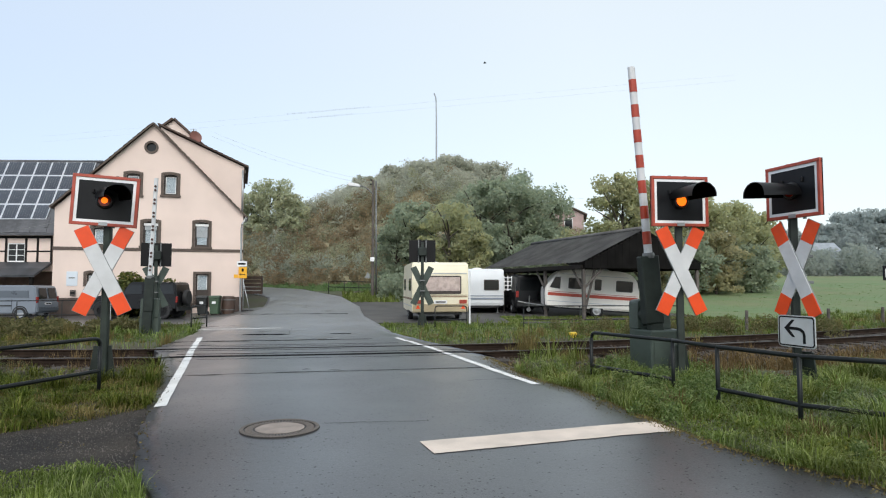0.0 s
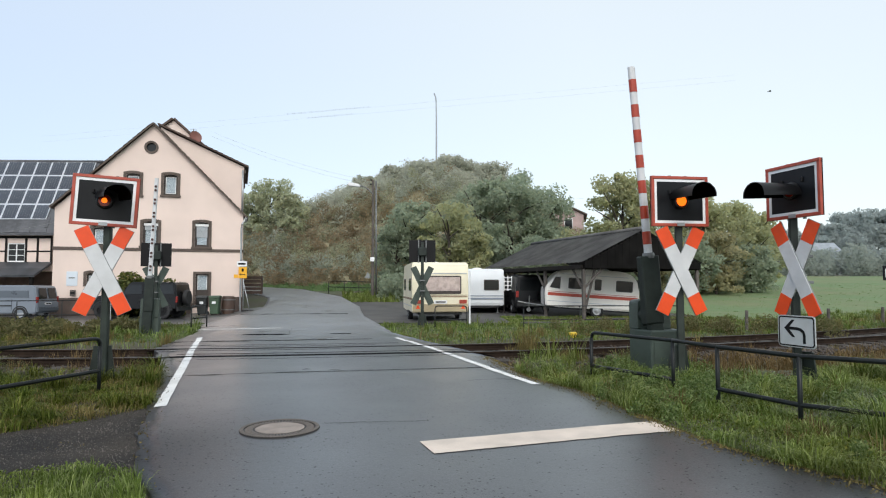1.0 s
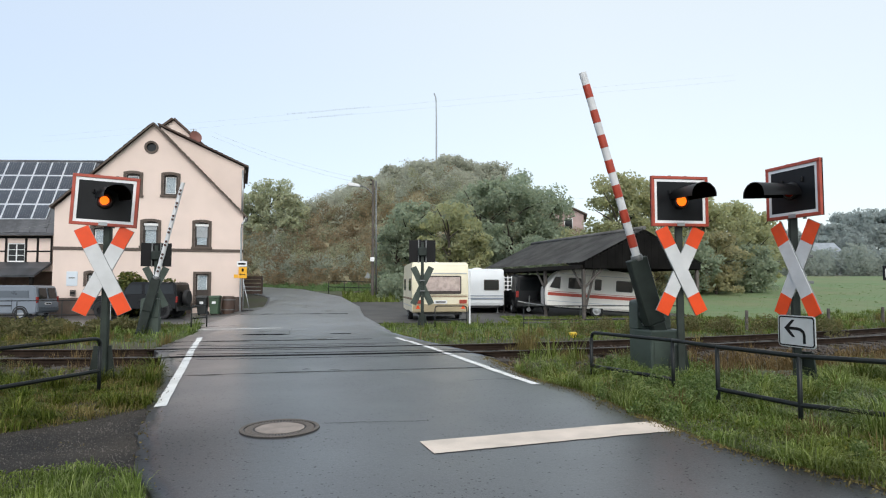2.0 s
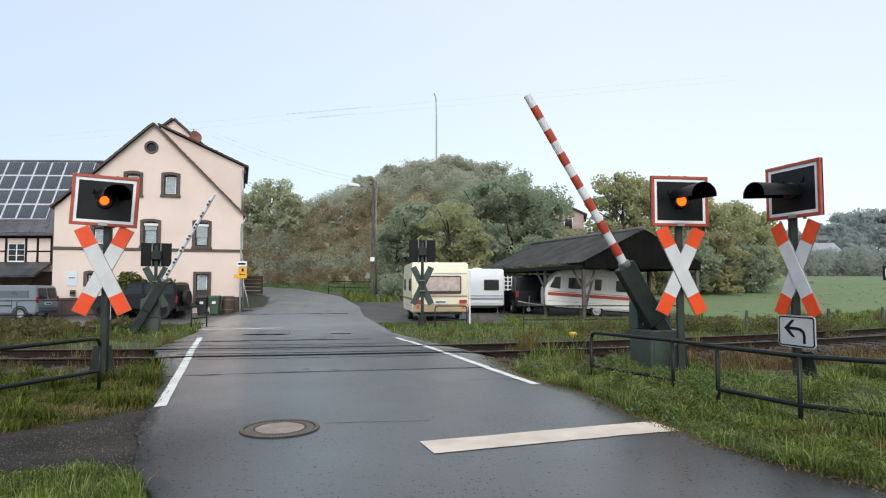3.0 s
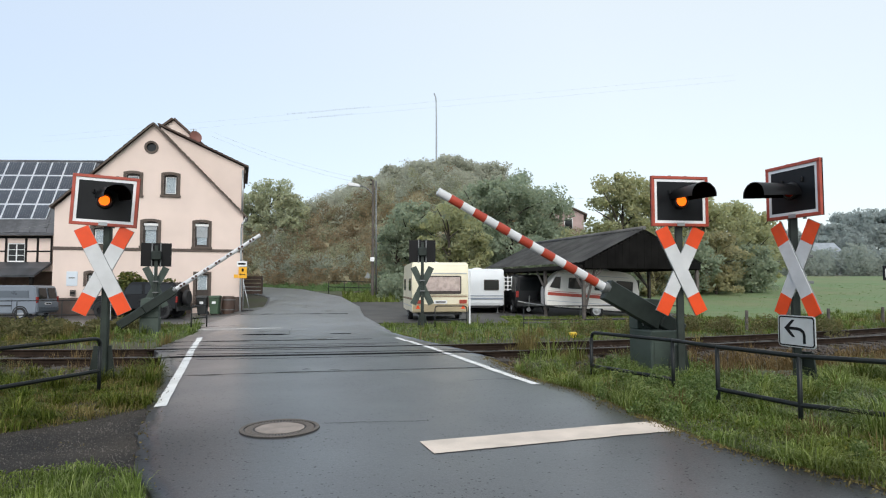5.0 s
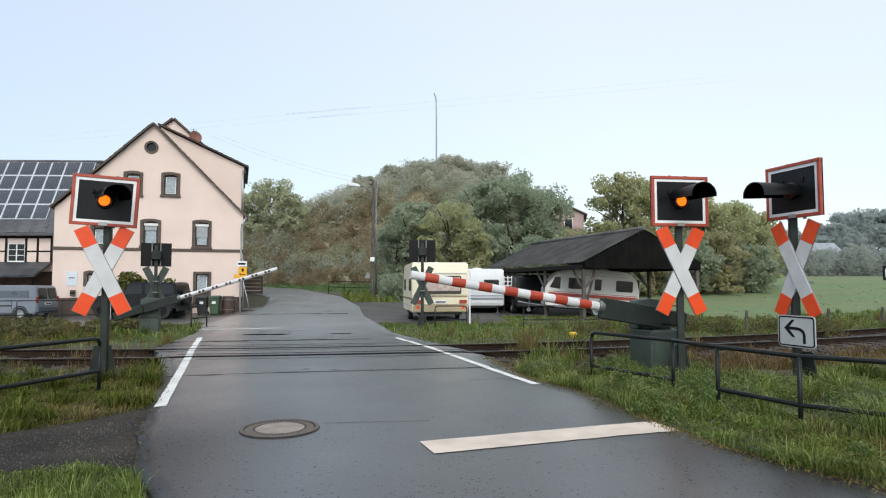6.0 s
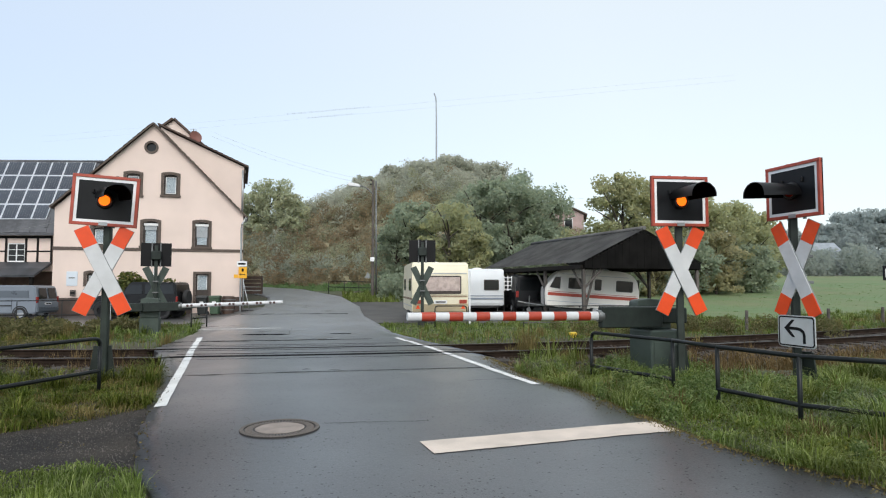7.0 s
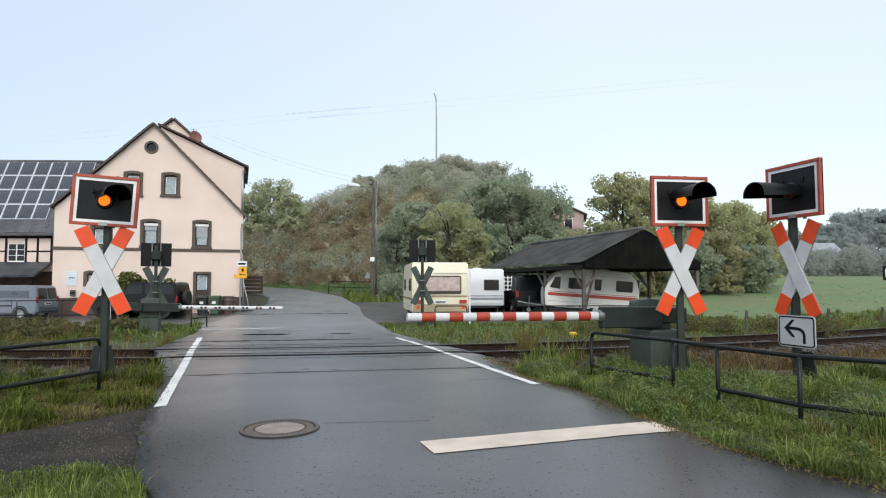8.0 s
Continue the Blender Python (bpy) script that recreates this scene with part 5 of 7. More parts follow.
    w = panel(body, "rear_window", rounded(wa, wb, wc, wt, 0.06), "x", 0.031, 0.045, M_SASH)
    if plain_rear:
        panel(w, "pane", rounded(wa + 0.04, wb - 0.04, wc + 0.04, wt - 0.04, 0.05), "x", 0.046, 0.052, M_DARKGLASS)
        for z0, z1 in ((0.86, 0.90), (0.70, 0.78)):
            panel(body, "rear_stripe", [(-s + 0.05, z0), (s - 0.05, z0), (s - 0.05, z1), (-s + 0.05, z1)], "x", 0.026, 0.034, stripe_mat)
    else:
        panel(w, "pane", rounded(-wide + 0.05, wide - 0.05, 1.22, 1.77, 0.05), "x", 0.046, 0.052, mat("curtained_pane", (0.56, 0.46, 0.42), 0.15, var=0.15, scale=6, fine=30, bump=0.0))
    if style == "square" and not plain_rear:
        panel(body, "upper_band", [(-s + 0.05, h - 0.46), (s - 0.05, h - 0.46), (s - 0.05, h - 0.43), (-s + 0.05, h - 0.43)], "x", 0.012, 0.036, M_ALU)
    if not plain_rear:
        for z0, z1 in ((0.98, 1.01), (1.045, 1.06)):
            panel(body, "rear_band", [(-s + 0.05, z0), (s - 0.05, z0), (s - 0.05, z1), (-s + 0.05, z1)], "x", 0.012, 0.034, stripe_mat)
        panel(body, "rear_bumper", [(-s + 0.04, 0.40), (s - 0.04, 0.40), (s - 0.04, 0.70), (-s + 0.04, 0.70)], "x", 0.0, 0.05, mat("brown_bumper", (0.40, 0.33, 0.21), 0.5, var=0.1), 0.01)
    for e in (-1, 1) if not plain_rear else ():
        panel(body, "tail_light", rounded(e * s * 0.80 - 0.15, e * s * 0.80 + 0.15, 0.72, 0.87, 0.02), "x", 0.025, 0.06, mat("tail_red", (0.35, 0.05, 0.03), 0.3, var=0.1))
        panel(body, "reflector", [(e * s * 0.80 - 0.09, 0.52), (e * s * 0.80 + 0.09, 0.52), (e * s * 0.80, 0.68)], "x", 0.052, 0.058, M_RED)
    pl = None if plain_rear else panel(body, "number_plate", rounded(-0.26, 0.26, 0.72, 0.85, 0.02), "x", 0.025, 0.045, M_FRAME_WHITE)
    if pl:
        panel(pl, "plate_bar", [(-0.2, 0.76), (0.2, 0.76), (0.2, 0.81), (-0.2, 0.81)], "x", 0.0455, 0.048, M_BLACK_MATT)
    for e in (-1, 1):
        wheel(th, -L * 0.44, e * (s - 0.10), 0.30, 0.30, 0.19, M_CHROME, side=e)
    bm = empty_bm()
    box(bm, -L + 0.1, -0.1, -s + 0.25, s - 0.25, 0.28, 0.37)
    part("chassis", bm, M_PLASTIC, th)
    bm = empty_bm()
    tube(bm, [(-L + 0.1, -0.5, 0.36), (-L - 0.75, 0, 0.40)], 0.035, 8)
    tube(bm, [(-L + 0.1, 0.5, 0.36), (-L - 0.75, 0, 0.40)], 0.035, 8)
    tube(bm, [(-L - 0.7, 0, 0.40), (-L - 1.15, 0, 0.45)], 0.04, 8)
    part("drawbar", bm, M_STEEL, th)
    bm = empty_bm()
    tube(bm, [(-L - 0.6, 0.12, 0.75), (-L - 0.6, 0.12, 0.12)], 0.03, 8)
    lathe(bm, [(0.10, -0.03), (0.10, 0.03)], pose(-L - 0.6, 0.12, 0.10, 90, 0, 0), 16)
    part("jockey_wheel", bm, M_STEEL, th)
    for e in (-1, 1):
        bm = empty_bm()
        tube(bm, [(-0.3, e * (s - 0.3), 0.36), (-0.25, e * (s - 0.3), 0.03)], 0.025, 8)
        box(bm, -0.35, -0.15, e * (s - 0.3) - 0.08, e * (s - 0.3) + 0.08, 0.0, 0.03)
        part("steady", bm, M_STEEL, th)
    for x in (-L * 0.35, -L * 0.7):
        bm = empty_bm()
        lathe(bm, [(0.28, 0.0), (0.27, 0.06), (0.16, 0.10), (0.0, 0.11)], pose(x, -0.15, h - 0.01), 20)
        part("roof_vent", bm, M_WHITE_PAINT, th, smooth=True)
    return th


M_CREAM = mat("cream_caravan_paint", (0.80, 0.74, 0.56), 0.4, var=0.06, scale=1.0, fine=30, bump=0.03)
M_CARAVAN_COOL = mat("cool_white_caravan_paint", (0.66, 0.69, 0.71), 0.4, var=0.05, scale=1.0, fine=30, bump=0.03)
M_CARAVAN_WHITE = mat("white_caravan_paint", (0.82, 0.80, 0.75), 0.4, var=0.05, scale=1.0, fine=30, bump=0.03)
M_BROWN_STRIPE = mat("brown_stripe", (0.24, 0.15, 0.08), 0.45, var=0.08)
M_RED_STRIPE = mat("red_stripe", (0.48, 0.07, 0.04), 0.45, var=0.08)
M_GREY_STRIPE = mat("grey_stripe", (0.22, 0.26, 0.32), 0.45, var=0.08)


def gz(x, y):
    return float(lie(x, y))


caravan(pose(-0.10, 24.2, gz(-0.1, 24.2) - 0.03, 0, 0, -82), "old cream caravan seen from behind, on the wet parking lot", 4.6, 2.25, 2.36, M_CREAM, M_BROWN_STRIPE, "square")
caravan(pose(2.02, 31.0, gz(2, 31) + 0.0, 0, 0, -88), "white caravan with grey stripe beside the carport", 4.8, 2.15, 2.25, M_CARAVAN_COOL, M_GREY_STRIPE, "square", plain_rear=True)
caravan(pose(8.82, 28.6, gz(8.8, 28.6) - 0.17, 0, 4, -3), "rounded white caravan with red stripe under the carport", 4.2, 2.05, 2.16, M_CARAVAN_WHITE, M_RED_STRIPE, "round")


def car(name, m, label, prof, glass, W, body_mat, wheels, r, top=None, rear_lights=True, door_lines=(), rim=None):
    """Road vehicle heading along -x, rear at x = 0. prof: side outline; glass: side window outlines."""
    th = thing(name, label, "car", m, group="parked cars")
    bm = empty_bm()
    prism(bm, prof, "y", -W / 2, W / 2, 0.05, 3)
    for v in bm.verts:
        if v.co.z > 1.0:
            v.co.y *= 1 - 0.10 * (v.co.z - 1.0) / 0.8
    body = part("body", bm, body_mat, th, smooth=True)

    def half(z):
        return W / 2 * (1 - 0.10 * max(0, z - 1.0) / 0.8)

    for g in glass:
        for e in (-1, 1):
            bm = empty_bm()
            zm = [z for _, z in g]
            vs0 = [bm.verts.new((x, e * (half(z) - 0.01), z)) for x, z in g]
            vs1 = [bm.verts.new((x, e * (half(z) + 0.006), z)) for x, z in g]
            fs = [bm.faces.new(vs0), bm.faces.new(vs1)] + [bm.faces.new((vs0[i], vs0[(i + 1) % len(g)], vs1[(i + 1) % len(g)], vs1[i])) for i in range(len(g))]
            bmesh.ops.recalc_face_normals(bm, faces=fs)
            part("side_window", bm, M_DARKGLASS, body)
    for x in door_lines:
        for e in (-1, 1):
            bm = empty_bm()
            y0, y1 = sorted((e * (W / 2 - 0.004), e * (W / 2 + 0.002)))
            box(bm, x - 0.006, x + 0.006, y0, y1, 0.45, 1.0)
            part("door_gap", bm, M_BLACK_MATT, body)
            bm = empty_bm()
            y0, y1 = sorted((e * (W / 2 + 0.002), e * (W / 2 + 0.03)))
            box(bm, x - 0.22, x - 0.08, y0, y1, 0.92, 0.96, 0.008)
            part("door_handle", bm, M_PLASTIC, body)
    for x in wheels:
        for e in (-1, 1):
            wheel(th, x, e * (W / 2 - 0.085), r, r, 0.2, rim, side=e)
            bm = empty_bm()
            pts = [(x + (r + 0.07) * math.cos(a), r + (r + 0.07) * math.sin(a)) for a in (math.pi * k / 12 for k in range(13))]
            pts += [(x + (r + 0.015) * math.cos(a), r + (r + 0.015) * math.sin(a)) for a in (math.pi * k / 12 for k in range(12, -1, -1))]
            y0, y1 = sorted((e * (W / 2 - 0.12), e * (W / 2 + 0.012)))
            prism(bm, pts, "y", y0, y1)
            part("wheel_arch", bm, M_PLASTIC, th)
    for e in (-1, 1):
        bm = empty_bm()
        box(bm, -0.06, 0.02, e * (W / 2 - 0.09) - 0.07, e * (W / 2 - 0.09) + 0.07, 0.82, 1.12, 0.015)
        part("tail_light", bm, mat("tail_lens", (0.30, 0.03, 0.025), 0.25, var=0.1), th)
        bm = empty_bm()
        box(bm, -len(prof) * 0.0 + prof_front(prof) - 0.01, prof_front(prof) + 0.06, e * (W / 2 - 0.2) - 0.12, e * (W / 2 - 0.2) + 0.12, 0.68, 0.84, 0.02)
        part("head_light", bm, M_GLASS, th)
        bm = empty_bm()
        xm = glass[0][0][0]
        box(bm, xm - 0.05, xm + 0.07, e * (W / 2 + 0.02) - 0.0, e * (W / 2 + 0.02) + e * 0.16, 1.02, 1.18, 0.02)
        part("mirror", bm, M_PLASTIC, th)
    bm = empty_bm()
    box(bm, -0.02, 0.07, -W / 2 + 0.06, W / 2 - 0.06, 0.38, 0.60, 0.03, seg=2)
    part("rear_bumper", bm, M_PLASTIC, th)
    return th


def prof_front(prof):
    return min(p[0] for p in prof)


M_SILVER = mat("silver_blue_paint", (0.20, 0.228, 0.265), 0.32, 0.2, var=0.05, scale=1, fine=60, bump=0.01)
M_BLACKCAR = mat("black_car_paint", (0.008, 0.0085, 0.010), 0.3, spec=0.3, var=0.15, scale=2, fine=60, bump=0.01)
van = car("delivery_van", pose(-19.70, 30.5, gz(-19.7, 30.5) + 0.012, 0, 0, 0), "silver-blue small delivery van parked in the yard",
          [(0.02, 0.35), (0.02, 0.9), (-0.05, 1.2), (-0.12, 1.58), (-0.24, 1.66), (-1.9, 1.69), (-2.35, 1.60), (-3.1, 1.10), (-4.05, 0.88), (-4.15, 0.6), (-4.1, 0.32), (-0.1, 0.30)],
          [[(-2.95, 1.08), (-2.40, 1.50), (-2.15, 1.52), (-2.05, 1.08)]], 1.72, M_SILVER, (-0.78, -3.45), 0.31, door_lines=(-1.2, -2.2))
for e in (-1, 1):
    bm = empty_bm()
    prism(bm, [(e * 0.08, 1.02), (e * 0.66, 1.02), (e * 0.60, 1.54), (e * 0.08, 1.54)], "x", -0.03, 0.008, 0.0)
    for v in bm.verts:
        v.co.x -= (v.co.z - 1.1) * 0.16
    part("rear_window", bm, M_DARKGLASS, van)
M_SILVER_DARK = mat("silver_blue_recess", (0.12, 0.14, 0.165), 0.3, 0.2, var=0.05, scale=1, fine=60, bump=0.01)
for e in (-1, 1):
    y0, y1 = sorted((e * 0.80, e * 0.858))
    panel(van, "side_panel", [(-1.85, 1.08), (-1.80, 1.42), (-0.42, 1.42), (-0.36, 1.08)], "y", y0, y1, M_SILVER_DARK, 0.01)
    y0, y1 = sorted((e * 0.862, e * 0.875))
    panel(van, "rub_strip", [(-3.0, 0.66), (-3.0, 0.72), (-1.2, 0.72), (-1.2, 0.66)], "y", y0, y1, M_PLASTIC)
for child in van.children:
    if child.name.startswith("rear_bumper"):
        child.data.materials[0] = M_SILVER_DARK
bm = empty_bm()
box(bm, 0.015, 0.03, -0.26, 0.26, 0.72, 0.83)
plate = part("number_plate", bm, M_FRAME_WHITE, van)
bm = empty_bm()
box(bm, 0.031, 0.034, -0.2, 0.2, 0.75, 0.80)
part("plate_bar", bm, M_BLACK_MATT, plate)

jeep = car("off_road_car", pose(-13.3, 31.4, gz(-13.3, 31.4) + 0.012, 0, 0, 0), "black boxy off-road car with spare wheel at the house",
           [(0.0, 0.5), (0.0, 1.05), (-0.08, 1.76), (-0.18, 1.83), (-2.2, 1.85), (-2.42, 1.78), (-2.8, 1.20), (-4.4, 1.12), (-4.5, 1.0), (-4.5, 0.62), (-4.35, 0.5)],
           [[(-2.68, 1.24), (-2.40, 1.70), (-1.78, 1.72), (-1.72, 1.24)], [(-1.60, 1.24), (-1.60, 1.72), (-0.22, 1.72), (-0.15, 1.24)]], 1.78, M_BLACKCAR, (-0.70, -3.70), 0.42, door_lines=(-1.63, -2.75), rim=M_BLACK_MATT)
bm = empty_bm()
lathe(bm, [(0.2, -0.11), (0.36, -0.11), (0.40, -0.06), (0.40, 0.06), (0.36, 0.11), (0.2, 0.11), (0.0, 0.09)], pose(0.14, 0.05, 1.05, 0, 90, 0), 28)
part("spare_wheel", bm, M_RUBBER, jeep, "spare wheel on the tailgate", smooth=True)

bv = car("black_van", pose(4.5, 30.3, gz(4.5, 30.3) + 0.0, 0, 0, -84), "black van with its tail lights towards the road",
         [(0.0, 0.35), (0.0, 1.1), (-0.12, 1.85), (-0.3, 1.95), (-3.0, 1.95), (-3.5, 1.7), (-4.1, 1.1), (-4.8, 0.9), (-4.8, 0.4)],
         [[(-3.5, 1.15), (-3.1, 1.7), (-2.6, 1.7), (-2.5, 1.15)]], 1.85, M_BLACKCAR, (-0.9, -3.9), 0.33, door_lines=(-2.5,))
bm = empty_bm()
prism(bm, [(-0.7, 1.15), (0.7, 1.15), (0.66, 1.7), (-0.66, 1.7)], "x", -0.02, 0.008)
for v in bm.verts:
    v.co.x -= (v.co.z - 1.1) * 0.16
part("rear_window", bm, M_DARKGLASS, bv)


def carport():
    th = thing("carport", "open timber carport with dark corrugated gable roof", "carport", pose(8.45, 26.0, gz(8.4, 26), 0, 0, 18))
    hw, ridge, eave, D = 2.95, 3.74, 2.34, 10.6
    M_ROOF = mat("mossy_corrugated_roof", (0.135, 0.133, 0.128), 0.8, var=0.25, scale=1.2, fine=14, bump=0.5)
    for e in (-1, 1):
        bm = empty_bm()
        n = 90
        rows = []
        for k in range(n + 1):
            y = -0.25 + D * k / n
            h = 0.028 * math.sin(k * math.pi * 0.66)
            rows.append([bm.verts.new((e * hw * u * 1.03, y, ridge + (eave - ridge) * u * 1.03 + 0.06 + h)) for u in (0, 0.25, 0.5, 0.75, 1.0)])
        for a, b in zip(rows, rows[1:]):
            for j in range(4):
                bm.faces.new((a[j], a[j + 1], b[j + 1], b[j]))
        bmesh.ops.solidify(bm, geom=bm.faces[:], thickness=0.02)
        part("roof_sheet", bm, M_ROOF, th, "weathered corrugated roof sheet")
        bm = empty_bm()
        box(bm, e * hw - 0.07, e * hw + 0.07, -0.1, D - 0.4, eave - 0.26, eave - 0.08, 0.01)
        part("eave_beam", bm, M_TIMBER, th)
    bm = empty_bm()
    tube(bm, [(0, -0.28, ridge + 0.1), (0, D - 0.2, ridge + 0.1)], 0.09, 10)
    part("ridge_cap", bm, M_ROOF, th, smooth=True)
    # boarded gable, board by board
    x = -hw + 0.1
    k = 0
    while x < hw - 0.1:
        zt = ridge - (ridge - eave) * abs(x + 0.09) / hw - 0.03
        bm = empty_bm()
        box(bm, x + 0.003, x + 0.177, -0.2 + 0.006 * (k % 2), -0.17 + 0.006 * (k % 2), eave - 0.22, zt)
        part("gable_board", bm, M_TARRED, th)
        x += 0.18
        k += 1
    for y in (-0.05, 3.3, 6.7, 9.9):
        for e in (-1, 1):
            bm = empty_bm()
            box(bm, e * (hw - 0.12) - 0.065, e * (hw - 0.12) + 0.065, y - 0.065, y + 0.065, -0.3, eave - 0.26, 0.008)
            part("post", bm, M_GREYWOOD, th)
            bm = empty_bm()
            tube(bm, [(e * (hw - 0.12), y, 1.25), (e * (hw - 1.0), y, eave - 0.22)], 0.05, 6)
            part("brace", bm, M_GREYWOOD, th)
            bm = empty_bm()
            tube(bm, [(e * (hw - 0.12), y + 0.08, 1.25), (e * (hw - 0.12), y + 0.85, eave - 0.26)], 0.05, 6)
            part("brace", bm, M_GREYWOOD, th)
        bm = empty_bm()
        box(bm, -hw + 0.1, hw - 0.1, y - 0.06, y + 0.06, eave - 0.24, eave - 0.07, 0.008)
        part("tie_beam", bm, M_TIMBER, th)
    # leaning prop and back fence
    bm = empty_bm()
    tube(bm, [(-hw + 0.2, 0.1, 0.2), (-hw + 0.75, 0.1, eave - 0.25)], 0.055, 8)
    part("prop", bm, M_GREYWOOD, th)
    for k in range(30):
        bm = empty_bm()
        box(bm, -hw + 0.2 + k * 0.19, -hw + 0.37 + k * 0.19, D - 0.3, D - 0.27, -0.3, 1.3)
        part("back_board", bm, M_TIMBER, th)
    return th


carport()


def wall_rack():
    th = thing("pallet_rack", "white lattice panel on dark posts beside the black van", "lattice", pose(3.42, 31.3, gz(3.42, 31.3), -4, 0, -10))
    for k in range(4):
        bm = empty_bm()
        box(bm, -0.32, 0.32, -0.02, 0.02, 1.18 + 0.2 * k, 1.23 + 0.2 * k)
        part("slat", bm, M_WHITE_PAINT, th)
    for k in range(4):
        bm = empty_bm()
        box(bm, -0.32 + k * 0.195, -0.265 + k * 0.195, -0.045, -0.021, 1.12, 1.88)
        part("upright", bm, M_WHITE_PAINT, th)
    for x in (-0.30, 0.30):
        bm = empty_bm()
        box(bm, x - 0.03, x + 0.03, 0.021, 0.07, -0.05, 1.85)
        part("post", bm, M_TIMBER, th)


wall_rack()


def wheelie_bin(m, label, material):
    th = thing("wheelie_bin", label, "bin", m, group="bins at the house")
    bm = empty_bm()
    vs = box(bm, -0.26, 0.26, -0.28, 0.28, 0.06, 0.95, 0.03)
    for v in bm.verts:
        k = 0.82 + 0.18 * v.co.z
        v.co.x *= k
        v.co.y *= k
    part("bin_body", bm, material, th)
    bm = empty_bm()
    prism(bm, [(-0.33, 0.955), (0.30, 0.955), (0.32, 1.0), (0.1, 1.07), (-0.25, 1.05)], "x", -0.29, 0.29, 0.015)
    part("lid", bm, material, th)
    for e in (-1, 1):
        bm = empty_bm()
        lathe(bm, [(0.10, -0.03), (0.10, 0.03)], pose(e * 0.24, 0.26, 0.10, 0, 90, 0), 16)
        part("wheel", bm, M_RUBBER, th)
    bm = empty_bm()
    box(bm, -0.1, 0.1, -0.2785, -0.2755, 0.62, 0.76)
    part("sticker", bm, M_FRAME_WHITE, th)


M_BIN = mat("dark_grey_bin", (0.030, 0.034, 0.034), 0.5, var=0.1)
M_BINGREEN = mat("green_bin", (0.055, 0.10, 0.060), 0.5, var=0.1)
M_BINBROWN = mat("brown_barrel", (0.085, 0.050, 0.036), 0.6, var=0.2)
wheelie_bin(pose(-13.2, 33.6, gz(-13.1, 33.6), 0, 0, 8), "dark grey wheelie bin at the house door", M_BIN)
wheelie_bin(pose(-12.55, 33.7, gz(-12.4, 33.7), 0, 0, 5), "green wheelie bin at the house wall", M_BINGREEN)
th = thing("barrel", "brown wooden barrel at the house corner", "barrel", pose(-12.03, 34.3, gz(-12.0, 34.3)), )
bm = empty_bm()
lathe(bm, [(0.30, 0.0), (0.36, 0.3), (0.37, 0.5), (0.35, 0.7), (0.30, 0.98), (0.26, 0.98), (0.26, 0.94), (0.0, 0.94)])
part("staves", bm, M_BINBROWN, th, smooth=True)
for z in (0.2, 0.75):
    bm = empty_bm()
    lathe(bm, [(0.36, z), (0.372, z + 0.03), (0.37, z + 0.06)])
    part("hoop", bm, M_STEEL, th, smooth=True)


def corner_signs():
    th = thing("street_sign", "yellow diversion sign and white place sign on a pole", "sign", pose(-11.56, 35.0, gz(-11.5, 35)))
    bm = empty_bm()
    tube(bm, [(0.12, 0, -0.3), (0.12, 0, 2.95)], 0.03, 10)
    part("pole", bm, M_GALV, th, smooth=True)
    bm = empty_bm()
    tube(bm, [(0.55, -0.1, 0.0), (0.14, 0, 1.6)], 0.025, 8)
    part("stay", bm, M_GALV, th, smooth=True)
    bm = empty_bm()
    box(bm, 0.1, 0.75, -0.25, 0.15, -0.02, 0.10, 0.02)
    part("foot_block", bm, M_RUBBER, th)
    bm = empty_bm()
    box(bm, -0.26, 0.32, -0.05, -0.03, 2.58, 2.88, 0.006)
    w = part("place_plate", bm, M_FRAME_WHITE, th, "white place-name plate")
    bm = empty_bm()
    box(bm, -0.18, 0.24, -0.055, -0.051, 2.68, 2.78)
    part("lettering_bar", bm, M_BLACK_MATT, w)
    M_YEL = mat("yellow_sign_film", (0.80, 0.40, 0.02), 0.4, var=0.05)
    bm = empty_bm()
    box(bm, -0.16, 0.32, -0.05, -0.03, 1.90, 2.54, 0.006)
    y = part("diversion_plate", bm, M_YEL, th, "yellow diversion plate with black arrow")
    bm = empty_bm()
    box(bm, -0.04, 0.24, -0.055, -0.051, 2.10, 2.14)
    prism(bm, [(-0.12, 2.12), (-0.02, 2.19), (-0.02, 2.05)], "y", -0.055, -0.051)
    part("arrow", bm, M_BLACK_MATT, y)
    bm = empty_bm()
    box(bm, 0.02, 0.14, -0.055, -0.051, 2.28, 2.46)
    part("lettering_bar", bm, M_BLACK_MATT, y)
    bm = empty_bm()
    box(bm, -0.42, -0.18, -0.05, -0.03, 1.92, 2.12, 0.004)
    part("side_plate", bm, M_YEL, th)


corner_signs()


